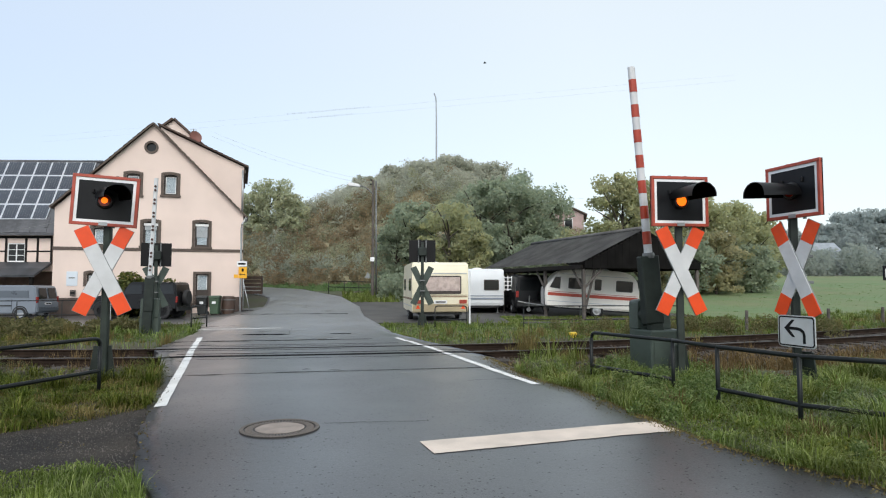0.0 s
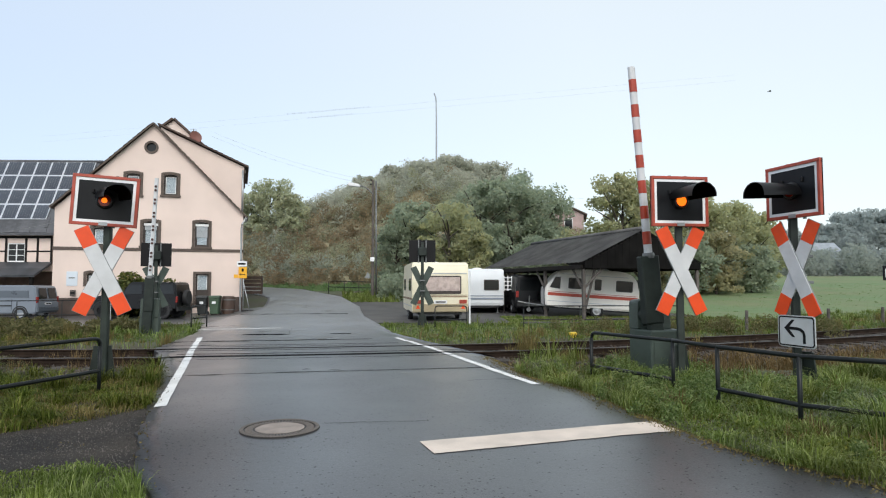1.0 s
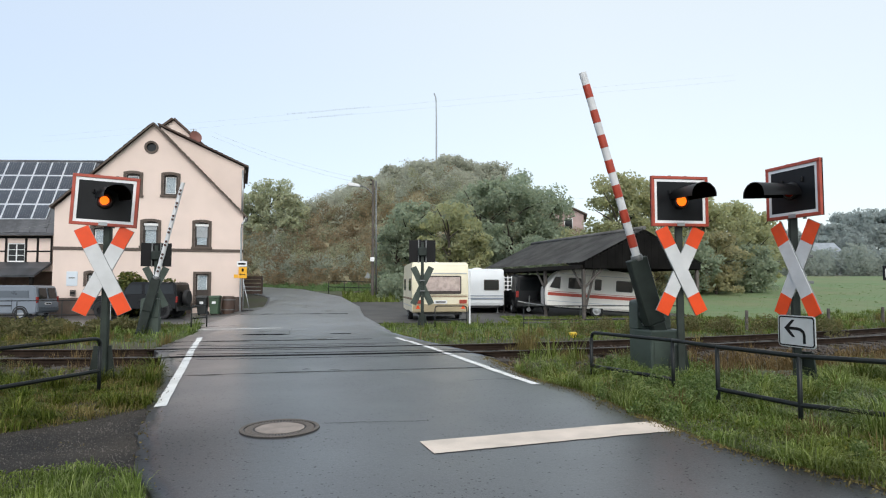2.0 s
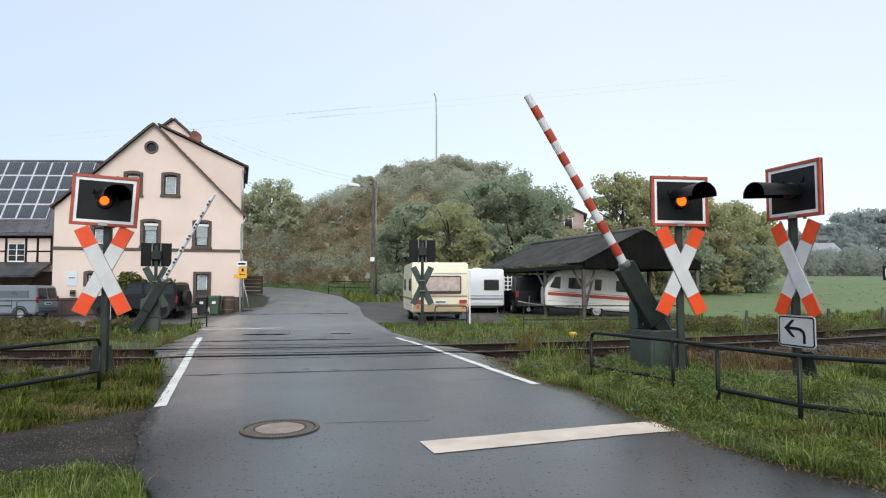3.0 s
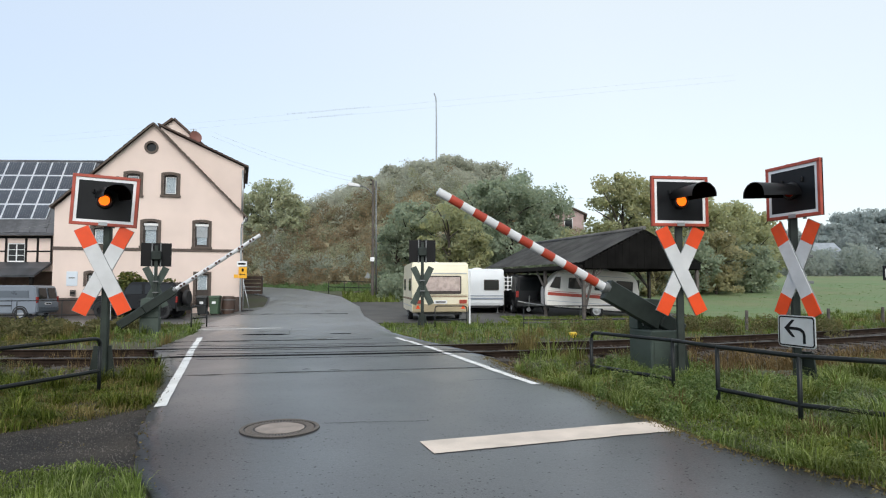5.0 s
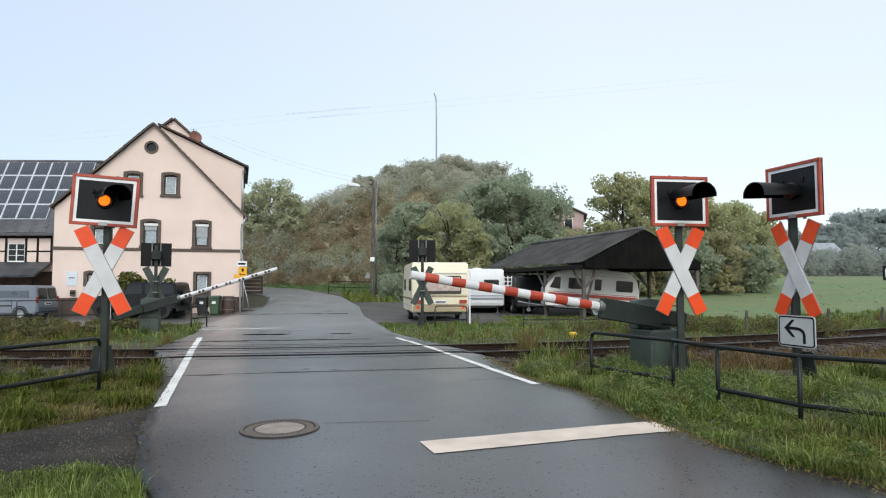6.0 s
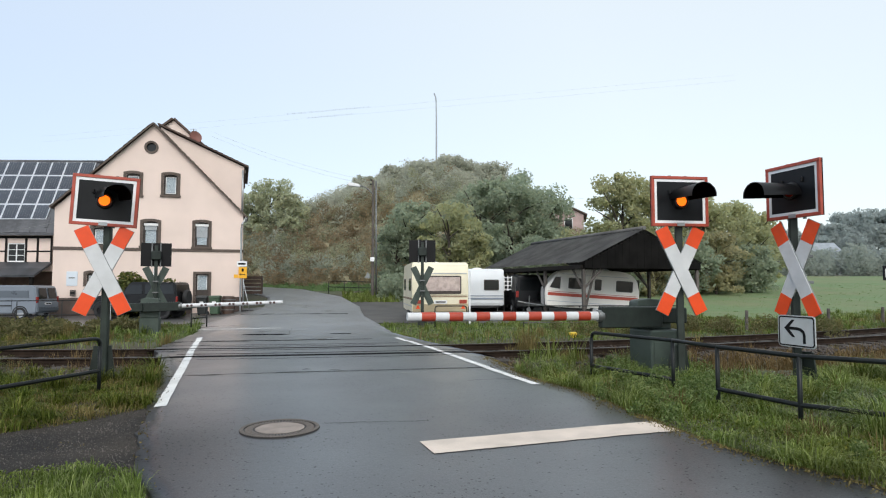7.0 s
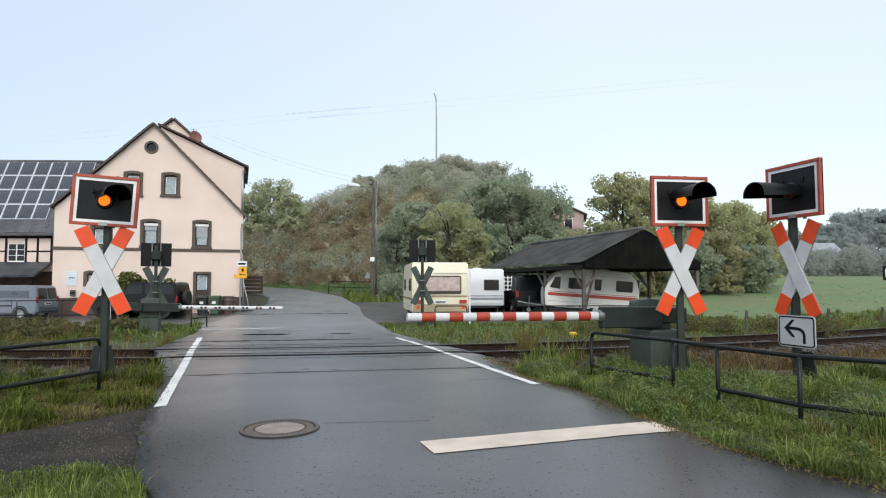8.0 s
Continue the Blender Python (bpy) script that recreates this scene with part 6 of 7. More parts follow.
def street_lamp():
    x, y = -5.08, 44.0
    th = thing("street_lamp", "old wooden pole with a lamp arm and cables", "street lamp", pose(x, y, gz(x, y)))
    bm = empty_bm()
    tube(bm, [(0, 0, -0.4), (0.02, 0, 4), (0, 0, 8.45)], 0.12, 12, r2=0.09)
    part("pole", bm, M_GREYWOOD, th, smooth=True)
    bm = empty_bm()
    tube(bm, [(0.26, 0.1, -0.3), (0.2, 0.1, 8.45)], 0.06, 10)
    part("pipe", bm, M_STEEL, th, smooth=True)
    bm = empty_bm()
    tube(bm, [(0, -0.12, 7.4), (-0.3, -0.12, 7.75), (-0.6, -0.12, 7.95), (-1.0, -0.12, 8.05)], 0.045, 8)
    part("arm", bm, M_STEEL, th, smooth=True)
    bm = empty_bm()
    prism(bm, [(-0.95, 7.93), (-1.75, 8.02), (-1.82, 8.16), (-1.7, 8.28), (-1.05, 8.16), (-0.9, 8.06)], "y", -0.28, 0.04, 0.03, 2)
    part("lamp_head", bm, M_FRAME_WHITE, th, "pale grey lamp head")
    for z in (8.1, 8.4):
        bm = empty_bm()
        lathe(bm, [(0.05, 0), (0.07, 0.05), (0.05, 0.1), (0.0, 0.12)], pose(-0.15, -0.1, z), 10)
        part("insulator", bm, M_BLACK_MATT, th)
    bm = empty_bm()
    box(bm, -0.15, 0.15, -0.19, -0.165, 2.55, 2.85, 0.006)
    part("pole_plate", bm, M_FRAME_WHITE, th, "small white plate on the pole")
    bm = empty_bm()
    prism(bm, [(-0.62, 1.35), (-0.12, 1.35), (-0.37, 1.8)], "y", 0.16, 0.18)
    part("warning_plate", bm, M_SIGN_GREY, th)


street_lamp()


def cable(a, b, sag, r=0.004, n=20):
    bm = empty_bm()
    pts = []
    for k in range(n + 1):
        u = k / n
        p = Vector(a).lerp(Vector(b), u)
        pts.append((p.x, p.y, p.z - sag * 4 * u * (1 - u)))
    tube(bm, pts, r, 5)
    tagged(part("overhead_cable", bm, M_STEEL), "thin overhead cable between pole and house", "cable", "overhead cables")


for dz in (0.0, 0.3):
    cable((-5.2, 44.0, 8.7 + dz), (-15.2, 39.6, 11.2 + dz), 0.35)
cable((-5.0, 44.0, 8.8), (14, 60, 10.0), 0.5)
cable((-21.0, 33.4, 4.95), (-30.0, 32.5, 3.6), 0.25, 0.012)


def perched_birds():
    """Two wires far off, with small birds sitting on them."""
    rng = random.Random(8)
    for y0, z0, x0, x1, n in ((90.0, 28.1, -23.2, -10.8, 24), (90.0, 27.25, -20.0, -13.2, 15)):
        bm = empty_bm()
        tube(bm, [(-60 + 8 * k, y0 + 0.0, z0 - 2.2 + (k - 5) * 0.72 + 1.3) for k in range(14)], 0.004, 5)
        tagged(part("power_line", bm, M_STEEL), "thin power line high over the hill", "power line", "power lines")
        for i in range(n):
            x = x0 + (x1 - x0) * (i + rng.uniform(-0.3, 0.3)) / n
            z = z0 - 0.9 + (x + 20) / 8 * 0.72
            b = empty_bm()
            lathe(b, [(0.0, -0.08), (0.03, -0.055), (0.05, 0.0), (0.042, 0.045), (0.034, 0.075), (0.024, 0.10), (0.0, 0.115)], pose(0, 0, 0.09, 12, 0, 0), 8)
            part("body", b, M_SIGN_GREY, thing("bird", "small dark bird perched on a far wire", "bird", pose(x, y0, z), "perched birds"))


perched_birds()
bird = thing("bird", "small dark bird in flight", "bird", pose(2.1, 30, 12.5))
bm = empty_bm()
lathe(bm, [(0.0, -0.10), (0.02, -0.08), (0.03, 0.0), (0.022, 0.06), (0.0, 0.10)], pose(0, 0, 0, 0, 90, 0), 8)
part("body", bm, M_SIGN_GREY, bird, smooth=True)
for e in (-1, 1):
    bm = empty_bm()
    prism(bm, [(-0.04, 0.0), (0.04, 0.0), (0.0, e * 0.14), (-0.05, e * 0.13)], "z", 0.02, 0.026)
    part("wing", bm, M_SIGN_GREY, bird)


def hill_mast():
    th = thing("mast", "thin grey mast on top of the hill", "mast", pose(-0.9, 82.0, gz(-0.9, 82)))
    bm = empty_bm()
    tube(bm, [(0, 0, -0.5), (0, 0, 9.0), (-0.05, 0, 11.3)], 0.13, 8, r2=0.07)
    part("pole", bm, M_GALV, th, smooth=True)
    bm = empty_bm()
    tube(bm, [(-0.05, 0, 11.3), (-0.1, 0, 11.9), (-0.3, 0, 12.4)], 0.10, 6)
    part("tip", bm, M_GALV, th)


hill_mast()


def wood_stack():
    th = thing("crate_stack", "old brown pallet crate behind the house corner", "crate", pose(-14.5, 46.4, gz(-14.5, 46.4), 0, 0, 12))
    for z in (0.0, 0.28, 0.56, 0.84, 1.1):
        bm = empty_bm()
        box(bm, -0.7, 0.75, -0.6, -0.56, z + 0.04, z + 0.26)
        part("board", bm, M_BINBROWN, th)
    for x in (-0.7, 0.68):
        bm = empty_bm()
        box(bm, x, x + 0.07, -0.56, 0.5, 0.0, 1.4)
        part("side", bm, M_BINBROWN, th)


wood_stack()


def far_house(name, m, w, d, h, wall_mat, roof_mat, label, nwin=2, pitch=0.5):
    th = thing(name, label, "house", m, group="far houses")
    bm = empty_bm()
    prism(bm, [(-w / 2, -1), (w / 2, -1), (w / 2, h), (0, h + w / 2 * pitch), (-w / 2, h)], "y", 0, d)
    part("wall", bm, wall_mat, th)
    for e in (-1, 1):
        bm = empty_bm()
        roof_slab(bm, (0, h + w / 2 * pitch + 0.05), (e * (w / 2 + 0.4), h - 0.4 * pitch + 0.05), -0.3, d + 0.3, 0.15)
        part("roof", bm, roof_mat, th)
    for k in range(nwin):
        for z in (1.0, h - 1.7):
            bm = empty_bm()
            x = -w / 2 + w * (k + 0.5) / nwin
            box(bm, x - 0.5, x + 0.5, -0.04, 0.02, z, z + 1.2)
            win = part("window", bm, M_FRAME_WHITE, th)
            bm = empty_bm()
            box(bm, x - 0.42, x + 0.42, -0.05, -0.041, z + 0.08, z + 1.12)
            part("pane", bm, M_DARKGLASS, win)


M_BRICKRED = mat("pale_red_brick", (0.46, 0.34, 0.32), 0.85, var=0.1, fine=10)
far_house("brick_house", pose(15.3, 74.0, gz(15.3, 74), 0, 0, -12), 3.6, 8, 3.3, M_BRICKRED, M_TILE, "reddish brick house half hidden by trees", nwin=1)
far_house("farm_house", pose(78.0, 122.0, gz(78, 122), 0, 0, 80), 7, 11, 4.5, mat("pale_render", (0.55, 0.57, 0.58), 0.85, var=0.08), mat("pale_grey_roof", (0.30, 0.33, 0.36), 0.6, var=0.1), "pale farm house in the mist beyond the meadow")


def edge_sign():
    th = thing("board_sign", "small black sign board beside the track", "sign", pose(12.08, 16.6, float(ground_z(12.08, 16.6))))
    bm = empty_bm()
    box(bm, -0.11, 0.22, -0.02, 0.02, 1.72, 2.12, 0.01)
    part("plate", bm, M_BLACK, th)
    bm = empty_bm()
    tube(bm, [(0.05, 0.05, -0.2), (0.05, 0.05, 2.1)], 0.03, 8)
    part("post", bm, M_STEEL, th)
    bm = empty_bm()
    box(bm, -0.06, -0.02, -0.026, -0.021, 1.80, 2.04)
    part("mark", bm, M_FRAME_WHITE, th)


edge_sign()
for x, y in ((9.6, 19.4), (11.4, 20.2), (13.2, 21.0), (16.0, 22.3)):
    bm = empty_bm()
    tube(bm, [(0, 0, -0.2), (0.02, 0, 0.62)], 0.05, 8)
    tagged(part("fence_stake", bm, M_GREYWOOD, m=pose(x, y, gz(x, y))), "weathered wooden stake at the meadow's edge", "stake", "meadow stakes")
bm = empty_bm()
tube(bm, [(0, 0, -0.2), (0, 0, 1.95)], 0.03, 8)
tagged(part("white_post", bm, M_FRAME_WHITE, m=pose(0.98, 22.4, gz(1, 22.4))), "thin white post at the parking lot", "post")


for x, y, h in ((-10.55, 22.3, 2.05), (-12.3, 22.6, 2.5)):
    bm = empty_bm()
    tube(bm, [(0, 0, -0.2), (0, 0, h)], 0.035, 8)
    tagged(part("white_post", bm, M_FRAME_WHITE, m=pose(x, y, gz(x, y))), "thin pale post before the yard", "post")
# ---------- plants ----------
# hill leaf colours carry the mist's haze, most of all L_HILLTOP
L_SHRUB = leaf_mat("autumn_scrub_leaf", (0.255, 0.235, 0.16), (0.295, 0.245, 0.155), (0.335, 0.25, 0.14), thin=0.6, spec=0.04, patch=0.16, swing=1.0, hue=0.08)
L_HILLGREEN = leaf_mat("hazed_hill_leaf", (0.33, 0.355, 0.25), (0.36, 0.37, 0.25), (0.4, 0.385, 0.245), thin=0.6, spec=0.04, patch=0.2, swing=0.8, hue=0.05)
L_HILLTOP = leaf_mat("hazed_hilltop_leaf", (0.46, 0.485, 0.41), (0.49, 0.50, 0.415), (0.52, 0.505, 0.405), thin=0.62, spec=0.03, patch=0.2, swing=0.5, hue=0.03)
L_HILLDARK = leaf_mat("hazed_dark_leaf", (0.345, 0.38, 0.315), (0.365, 0.395, 0.32), (0.39, 0.4, 0.315), thin=0.6, spec=0.04, patch=0.2, swing=0.7)
# trees behind the lot: base colours lifted to imitate haze
L_DARK = leaf_mat("dark_green_leaf", (0.31, 0.37, 0.275), (0.34, 0.395, 0.285), (0.38, 0.415, 0.285), thin=0.6, spec=0.04, swing=0.7)
L_LIGHT = leaf_mat("light_green_leaf", (0.375, 0.405, 0.255), (0.42, 0.44, 0.255), (0.485, 0.46, 0.245), thin=0.6, spec=0.04, swing=0.8, hue=0.05)
L_YELLOW = leaf_mat("yellowing_leaf", (0.35, 0.35, 0.22), (0.39, 0.37, 0.22), (0.44, 0.385, 0.21), thin=0.6, spec=0.04, swing=0.8)
# haze painted in: leaves of far trees, field trees and hedge are paled
L_MIST = leaf_mat("hazed_grey_leaf", (0.4, 0.45, 0.44), (0.42, 0.465, 0.45), (0.44, 0.475, 0.455), thin=0.65, spec=0.02, swing=0.4)
L_FIELD = leaf_mat("hazed_field_leaf", (0.43, 0.47, 0.34), (0.47, 0.50, 0.345), (0.53, 0.51, 0.33), thin=0.62, spec=0.03, swing=0.5, hue=0.04)
L_MISTGREEN = leaf_mat("hazed_hedge_leaf", (0.34, 0.38, 0.345), (0.36, 0.395, 0.35), (0.38, 0.41, 0.35), thin=0.65, spec=0.02, swing=0.5)
L_GRASS = leaf_mat("wet_grass_blade", (0.055, 0.082, 0.014), (0.125, 0.172, 0.034), (0.275, 0.315, 0.125), 0.5, thin=0.3, patch=1.6, swing=1.9, hue=0.09, spec=0.10)
L_BANK = leaf_mat("bank_grass_blade", (0.036, 0.050, 0.008), (0.080, 0.105, 0.016), (0.185, 0.200, 0.048), 0.5, thin=0.3, patch=1.8, swing=2.0, hue=0.10, spec=0.08)
L_MEADOW = leaf_mat("misty_meadow_blade", (0.14, 0.225, 0.095), (0.165, 0.25, 0.105), (0.20, 0.27, 0.12), 0.6, thin=0.5, swing=0.5, spec=0.1)
L_DRY = leaf_mat("dry_grass_blade", (0.092, 0.078, 0.027), (0.15, 0.122, 0.045), (0.235, 0.185, 0.08), 0.6, thin=0.25, patch=1.6, spec=0.12)
L_WEED = leaf_mat("wet_weed_leaf", (0.066, 0.102, 0.028), (0.115, 0.165, 0.05), (0.2, 0.245, 0.1), 0.45, thin=0.3, patch=1.5, swing=1.2, hue=0.06, spec=0.14)
L_DEW = leaf_mat("dew_covered_blade", (0.13, 0.165, 0.095), (0.19, 0.225, 0.14), (0.27, 0.30, 0.21), 0.5, thin=0.3, spec=0.2)
L_RUST = leaf_mat("rusty_grass_blade", (0.085, 0.058, 0.026), (0.14, 0.096, 0.042), (0.22, 0.155, 0.075), 0.6, thin=0.25, patch=1.2, spec=0.1)
L_HERB = leaf_mat("brown_herb_leaf", (0.09, 0.095, 0.038), (0.13, 0.125, 0.055), (0.185, 0.158, 0.078), 0.6, patch=1.0, spec=0.1)
L_VINE = leaf_mat("vine_leaf", (0.060, 0.080, 0.020), (0.11, 0.13, 0.035), (0.19, 0.17, 0.05), 0.5, patch=1.0)
M_BARK = mat("grey_bark", (0.085, 0.072, 0.060), 0.9, var=0.25, scale=3, fine=20, bump=0.5)


def leaf_cards(centres, size, rng, flat=0.0):
    """Two-triangle leaves of random turn at the centres."""
    n = len(centres)
    d = rng.normal(size=(n, 3))
    d /= np.linalg.norm(d, axis=1)[:, None]
    e = rng.normal(size=(n, 3))
    e -= d * np.sum(d * e, 1)[:, None]
    e /= np.linalg.norm(e, axis=1)[:, None]
    s = size * rng.uniform(0.6, 1.35, n)
    a, b = d * s[:, None], e * (s * 0.62)[:, None]
    v = np.stack([centres - a, centres - b * 0.9, centres + a, centres + b * 0.9], 1).reshape(-1, 3)
    return v, np.arange(4 * n).reshape(-1, 4)


def clump_points(rng, n, centre, radius, squash=0.8, hollow=0.45):
    d = rng.normal(size=(n, 3))
    d /= np.linalg.norm(d, axis=1)[:, None]
    r = radius * (hollow + (1 - hollow) * rng.uniform(0, 1, n) ** 0.5)
    p = d * r[:, None]
    p[:, 2] *= squash
    return p + centre


def tree(name, x, y, height, spread, material, label, leaves=5000, size=0.16, seed=1, low=0.25, group="trees", limb_count=9):
    rng = np.random.default_rng(seed)
    z0 = float(lie(x, y)) - 0.1
    th = thing(name, label, "tree", pose(x, y, z0), group)
    bm = empty_bm()
    lean = rng.uniform(-0.3, 0.3)
    tube(bm, [(0, 0, -0.3), (lean * 0.3, 0, height * 0.3), (lean, 0.1, height * 0.75)], height * 0.024, 9, r2=height * 0.008)
    limbs = []
    for k in range(limb_count):
        u = rng.uniform(0.22, 0.65)
        a = k * 2.4 + rng.uniform(-0.4, 0.4)
        base = Vector((lean * u, 0, height * u))
        tip = base + Vector((math.cos(a) * spread * 0.75, math.sin(a) * spread * 0.75, height * rng.uniform(0.10, 0.32)))
        mid = base.lerp(tip, 0.5) + Vector((0, 0, 0.25))
        tube(bm, [base, mid, tip], height * 0.010, 6, r2=height * 0.003)
        limbs.append(tip)
    part("trunk", bm, M_BARK, th, "grey bark trunk with limbs", smooth=True)
    pts = []
    m = 90
    lobes = [(rng.uniform(0, 6.283), rng.uniform(0.75, 1.2)) for _ in range(6)]
    for k in range(m):
        a = rng.uniform(0, 6.283)
        t = rng.uniform(0, 1) ** 0.85
        zz = height * (low + (1 - low) * t)
        env = spread * (0.45 + 0.62 * math.sqrt(max(0.0, 1 - (2 * min(1, t * 0.92 + 0.04) - 0.95) ** 2)))
        env *= 0.82 + 0.22 * math.sin(a * 2 + lobes[0][0] + t * 9) + 0.12 * math.sin(a * 5 + lobes[1][0])
        rr = max(0.15, env) * rng.uniform(0.35, 1.0)
        c = np.array([rr * math.cos(a) + lean * t, rr * math.sin(a), zz * 0.96])
        pts.append(clump_points(rng, leaves // m, c, spread * rng.uniform(0.14, 0.34), 0.75, 0.05))
    v, f = leaf_cards(np.concatenate(pts), size, rng)
    from_arrays("crown", v, f, material, th)
    return th


def scrub(name, bushes, label, material, leaves, size, seed):
    """Joined undergrowth: many leafy clumps. bushes: rows of x, y, radius, height."""
    rng = np.random.default_rng(seed)
    pts = []
    for x, y, r, h in bushes:
        z = float(lie(x, y))
        k = max(1, int(h / (r * 0.9)))
        for j in range(k + 1):
            c = np.array([x + rng.normal() * r * 0.3, y + rng.normal() * r * 0.3, z + h * (j + 0.4) / (k + 1)])
            pts.append(clump_points(rng, leaves // (k + 1), c, r * rng.uniform(0.7, 1.1), 0.8, 0.3))
    v, f = leaf_cards(np.concatenate(pts), size, rng)
    return tagged(from_arrays(name, v, f, material), label, "shrubs", kind="stuff")


def hill_scrub():
    rng = np.random.default_rng(21)
    groups = {"rust": [], "green": [], "dark": [], "top": []}
    for _ in range(1500):
        x = rng.uniform(-42, 24)
        y = rng.uniform(56.5, 86)
        z = float(lie(x, y))
        if z < 1.8:
            continue
        r = rng.uniform(0.6, 1.5)
        h = rng.uniform(0.9, 2.2) + (1.2 if x > -6 else 0) * rng.uniform(0, 1)
        k = rng.uniform(0, 1) + 0.22 * math.sin(x * 0.31 + y * 0.2)
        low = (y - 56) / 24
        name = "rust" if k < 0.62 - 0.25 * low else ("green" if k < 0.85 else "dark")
        # the upper hill gets the colour with more haze painted in
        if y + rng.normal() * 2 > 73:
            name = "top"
        groups[name].append((x, y, r, h))
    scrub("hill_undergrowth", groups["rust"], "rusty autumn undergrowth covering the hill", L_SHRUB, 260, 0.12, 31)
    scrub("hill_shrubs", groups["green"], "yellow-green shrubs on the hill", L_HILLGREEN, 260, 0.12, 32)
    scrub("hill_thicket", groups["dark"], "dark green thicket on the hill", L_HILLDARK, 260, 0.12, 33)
    scrub("hilltop_shrubs", groups["top"], "shrubs on top of the hill, paled by painted haze", L_HILLTOP, 260, 0.12, 35)
    foot = [(x + rng.normal() * 0.6, 57.2 + rng.normal() * 1.0, rng.uniform(0.5, 1.1), rng.uniform(0.6, 1.4)) for x in np.linspace(-24, 22, 70)]
    scrub("hill_foot_brambles", foot, "brown brambles along the foot of the hill", L_SHRUB, 260, 0.12, 34)


hill_scrub()
TREES = [
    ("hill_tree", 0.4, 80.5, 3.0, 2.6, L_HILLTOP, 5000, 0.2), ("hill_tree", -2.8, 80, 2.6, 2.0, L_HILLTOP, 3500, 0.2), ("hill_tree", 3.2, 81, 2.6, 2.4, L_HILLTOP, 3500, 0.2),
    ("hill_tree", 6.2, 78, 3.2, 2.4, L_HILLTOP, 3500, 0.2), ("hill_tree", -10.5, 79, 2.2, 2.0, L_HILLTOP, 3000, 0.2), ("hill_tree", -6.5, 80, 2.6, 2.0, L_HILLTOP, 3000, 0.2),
    ("field_tree", -20.8, 72, 6.0, 2.4, L_FIELD, 4500, 0.2), ("field_tree", -17.6, 70, 4.4, 2.1, L_FIELD, 3500, 0.2), ("field_tree", -23.5, 74, 5.0, 2.3, L_FIELD, 3500, 0.2),
    ("round_tree", -2.6, 48, 6.6, 2.3, L_DARK, 5500, 0.17), ("round_tree", -3.8, 47.5, 5.0, 1.7, L_DARK, 3500, 0.16), ("light_tree", 0.6, 46, 6.4, 2.2, L_LIGHT, 5500, 0.16), ("light_tree", 2.1, 47, 5.2, 1.8, L_LIGHT, 4000, 0.16),
    ("tall_tree", 6.4, 56, 9.6, 3.4, L_DARK, 7500, 0.19), ("tall_tree", 9.6, 58, 8.2, 2.8, L_DARK, 6000, 0.19), ("tall_tree", 3.4, 57, 8.6, 3.0, L_DARK, 6000, 0.19), ("light_tree", 10.6, 50, 4.4, 2.0, L_LIGHT, 4000, 0.17),
    ("tall_tree", 12.4, 57, 3.6, 2.0, L_DARK, 5000, 0.19), ("light_tree", 7.6, 49, 4.0, 2.0, L_DARK, 3500, 0.17),
    ("willow_tree", 14.6, 50, 8.7, 3.0, L_LIGHT, 7500, 0.18), ("willow_tree", 17.6, 51, 8.4, 2.6, L_LIGHT, 6000, 0.18), ("willow_tree", 20.6, 50, 7.4, 2.6, L_LIGHT, 5500, 0.18),
    ("orchard_tree", 23.8, 51, 6.6, 2.8, L_LIGHT, 6000, 0.18), ("orchard_tree", 26.6, 53, 6.2, 2.5, L_LIGHT, 5500, 0.18), ("orchard_tree", 21.0, 47, 4.4, 2.0, L_YELLOW, 4000, 0.17), ("orchard_tree", 18.0, 45.5, 3.8, 2.2, L_DARK, 4000, 0.17),
    ("orchard_tree", 29.2, 56, 4.6, 2.0, L_LIGHT, 4000, 0.18), ("orchard_tree", 12.6, 44.5, 3.6, 2.0, L_DARK, 3500, 0.17), ("orchard_tree", 15.5, 45, 4.0, 2.0, L_YELLOW, 3500, 0.17), ("orchard_tree", 24.5, 48.5, 3.4, 2.0, L_DARK, 3500, 0.17),
]
for i, (nm, x, y, h, s, lm, n, sz) in enumerate(TREES):
    tone = {"dark_green_leaf": "dark green", "light_green_leaf": "light green", "yellowing_leaf": "yellowing", "autumn_scrub_leaf": "rusty", "hazed_hill_leaf": "yellow-green", "hazed_hilltop_leaf": "pale grey-green", "hazed_field_leaf": "pale yellow-green", "hazed_dark_leaf": "grey-green"}[lm.name]
    tree(nm, x, y, h * 1.12, s * 1.12, lm, tone + " leafy tree at the edge of the lot and hill", int(n * 1.55), sz * 0.81, seed=100 + i, low=0.06 if h < 7.5 else 0.12)
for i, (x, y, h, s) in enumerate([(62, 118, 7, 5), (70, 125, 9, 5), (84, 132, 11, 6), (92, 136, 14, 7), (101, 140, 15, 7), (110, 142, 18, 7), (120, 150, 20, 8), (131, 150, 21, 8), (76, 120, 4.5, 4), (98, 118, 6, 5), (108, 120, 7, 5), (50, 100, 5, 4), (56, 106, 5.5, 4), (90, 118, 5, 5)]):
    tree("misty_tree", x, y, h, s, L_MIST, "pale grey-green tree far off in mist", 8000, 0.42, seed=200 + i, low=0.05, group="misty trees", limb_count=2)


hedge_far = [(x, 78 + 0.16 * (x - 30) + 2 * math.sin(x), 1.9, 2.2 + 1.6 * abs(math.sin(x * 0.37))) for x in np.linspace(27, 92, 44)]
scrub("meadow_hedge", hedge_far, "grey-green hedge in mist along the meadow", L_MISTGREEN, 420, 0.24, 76)


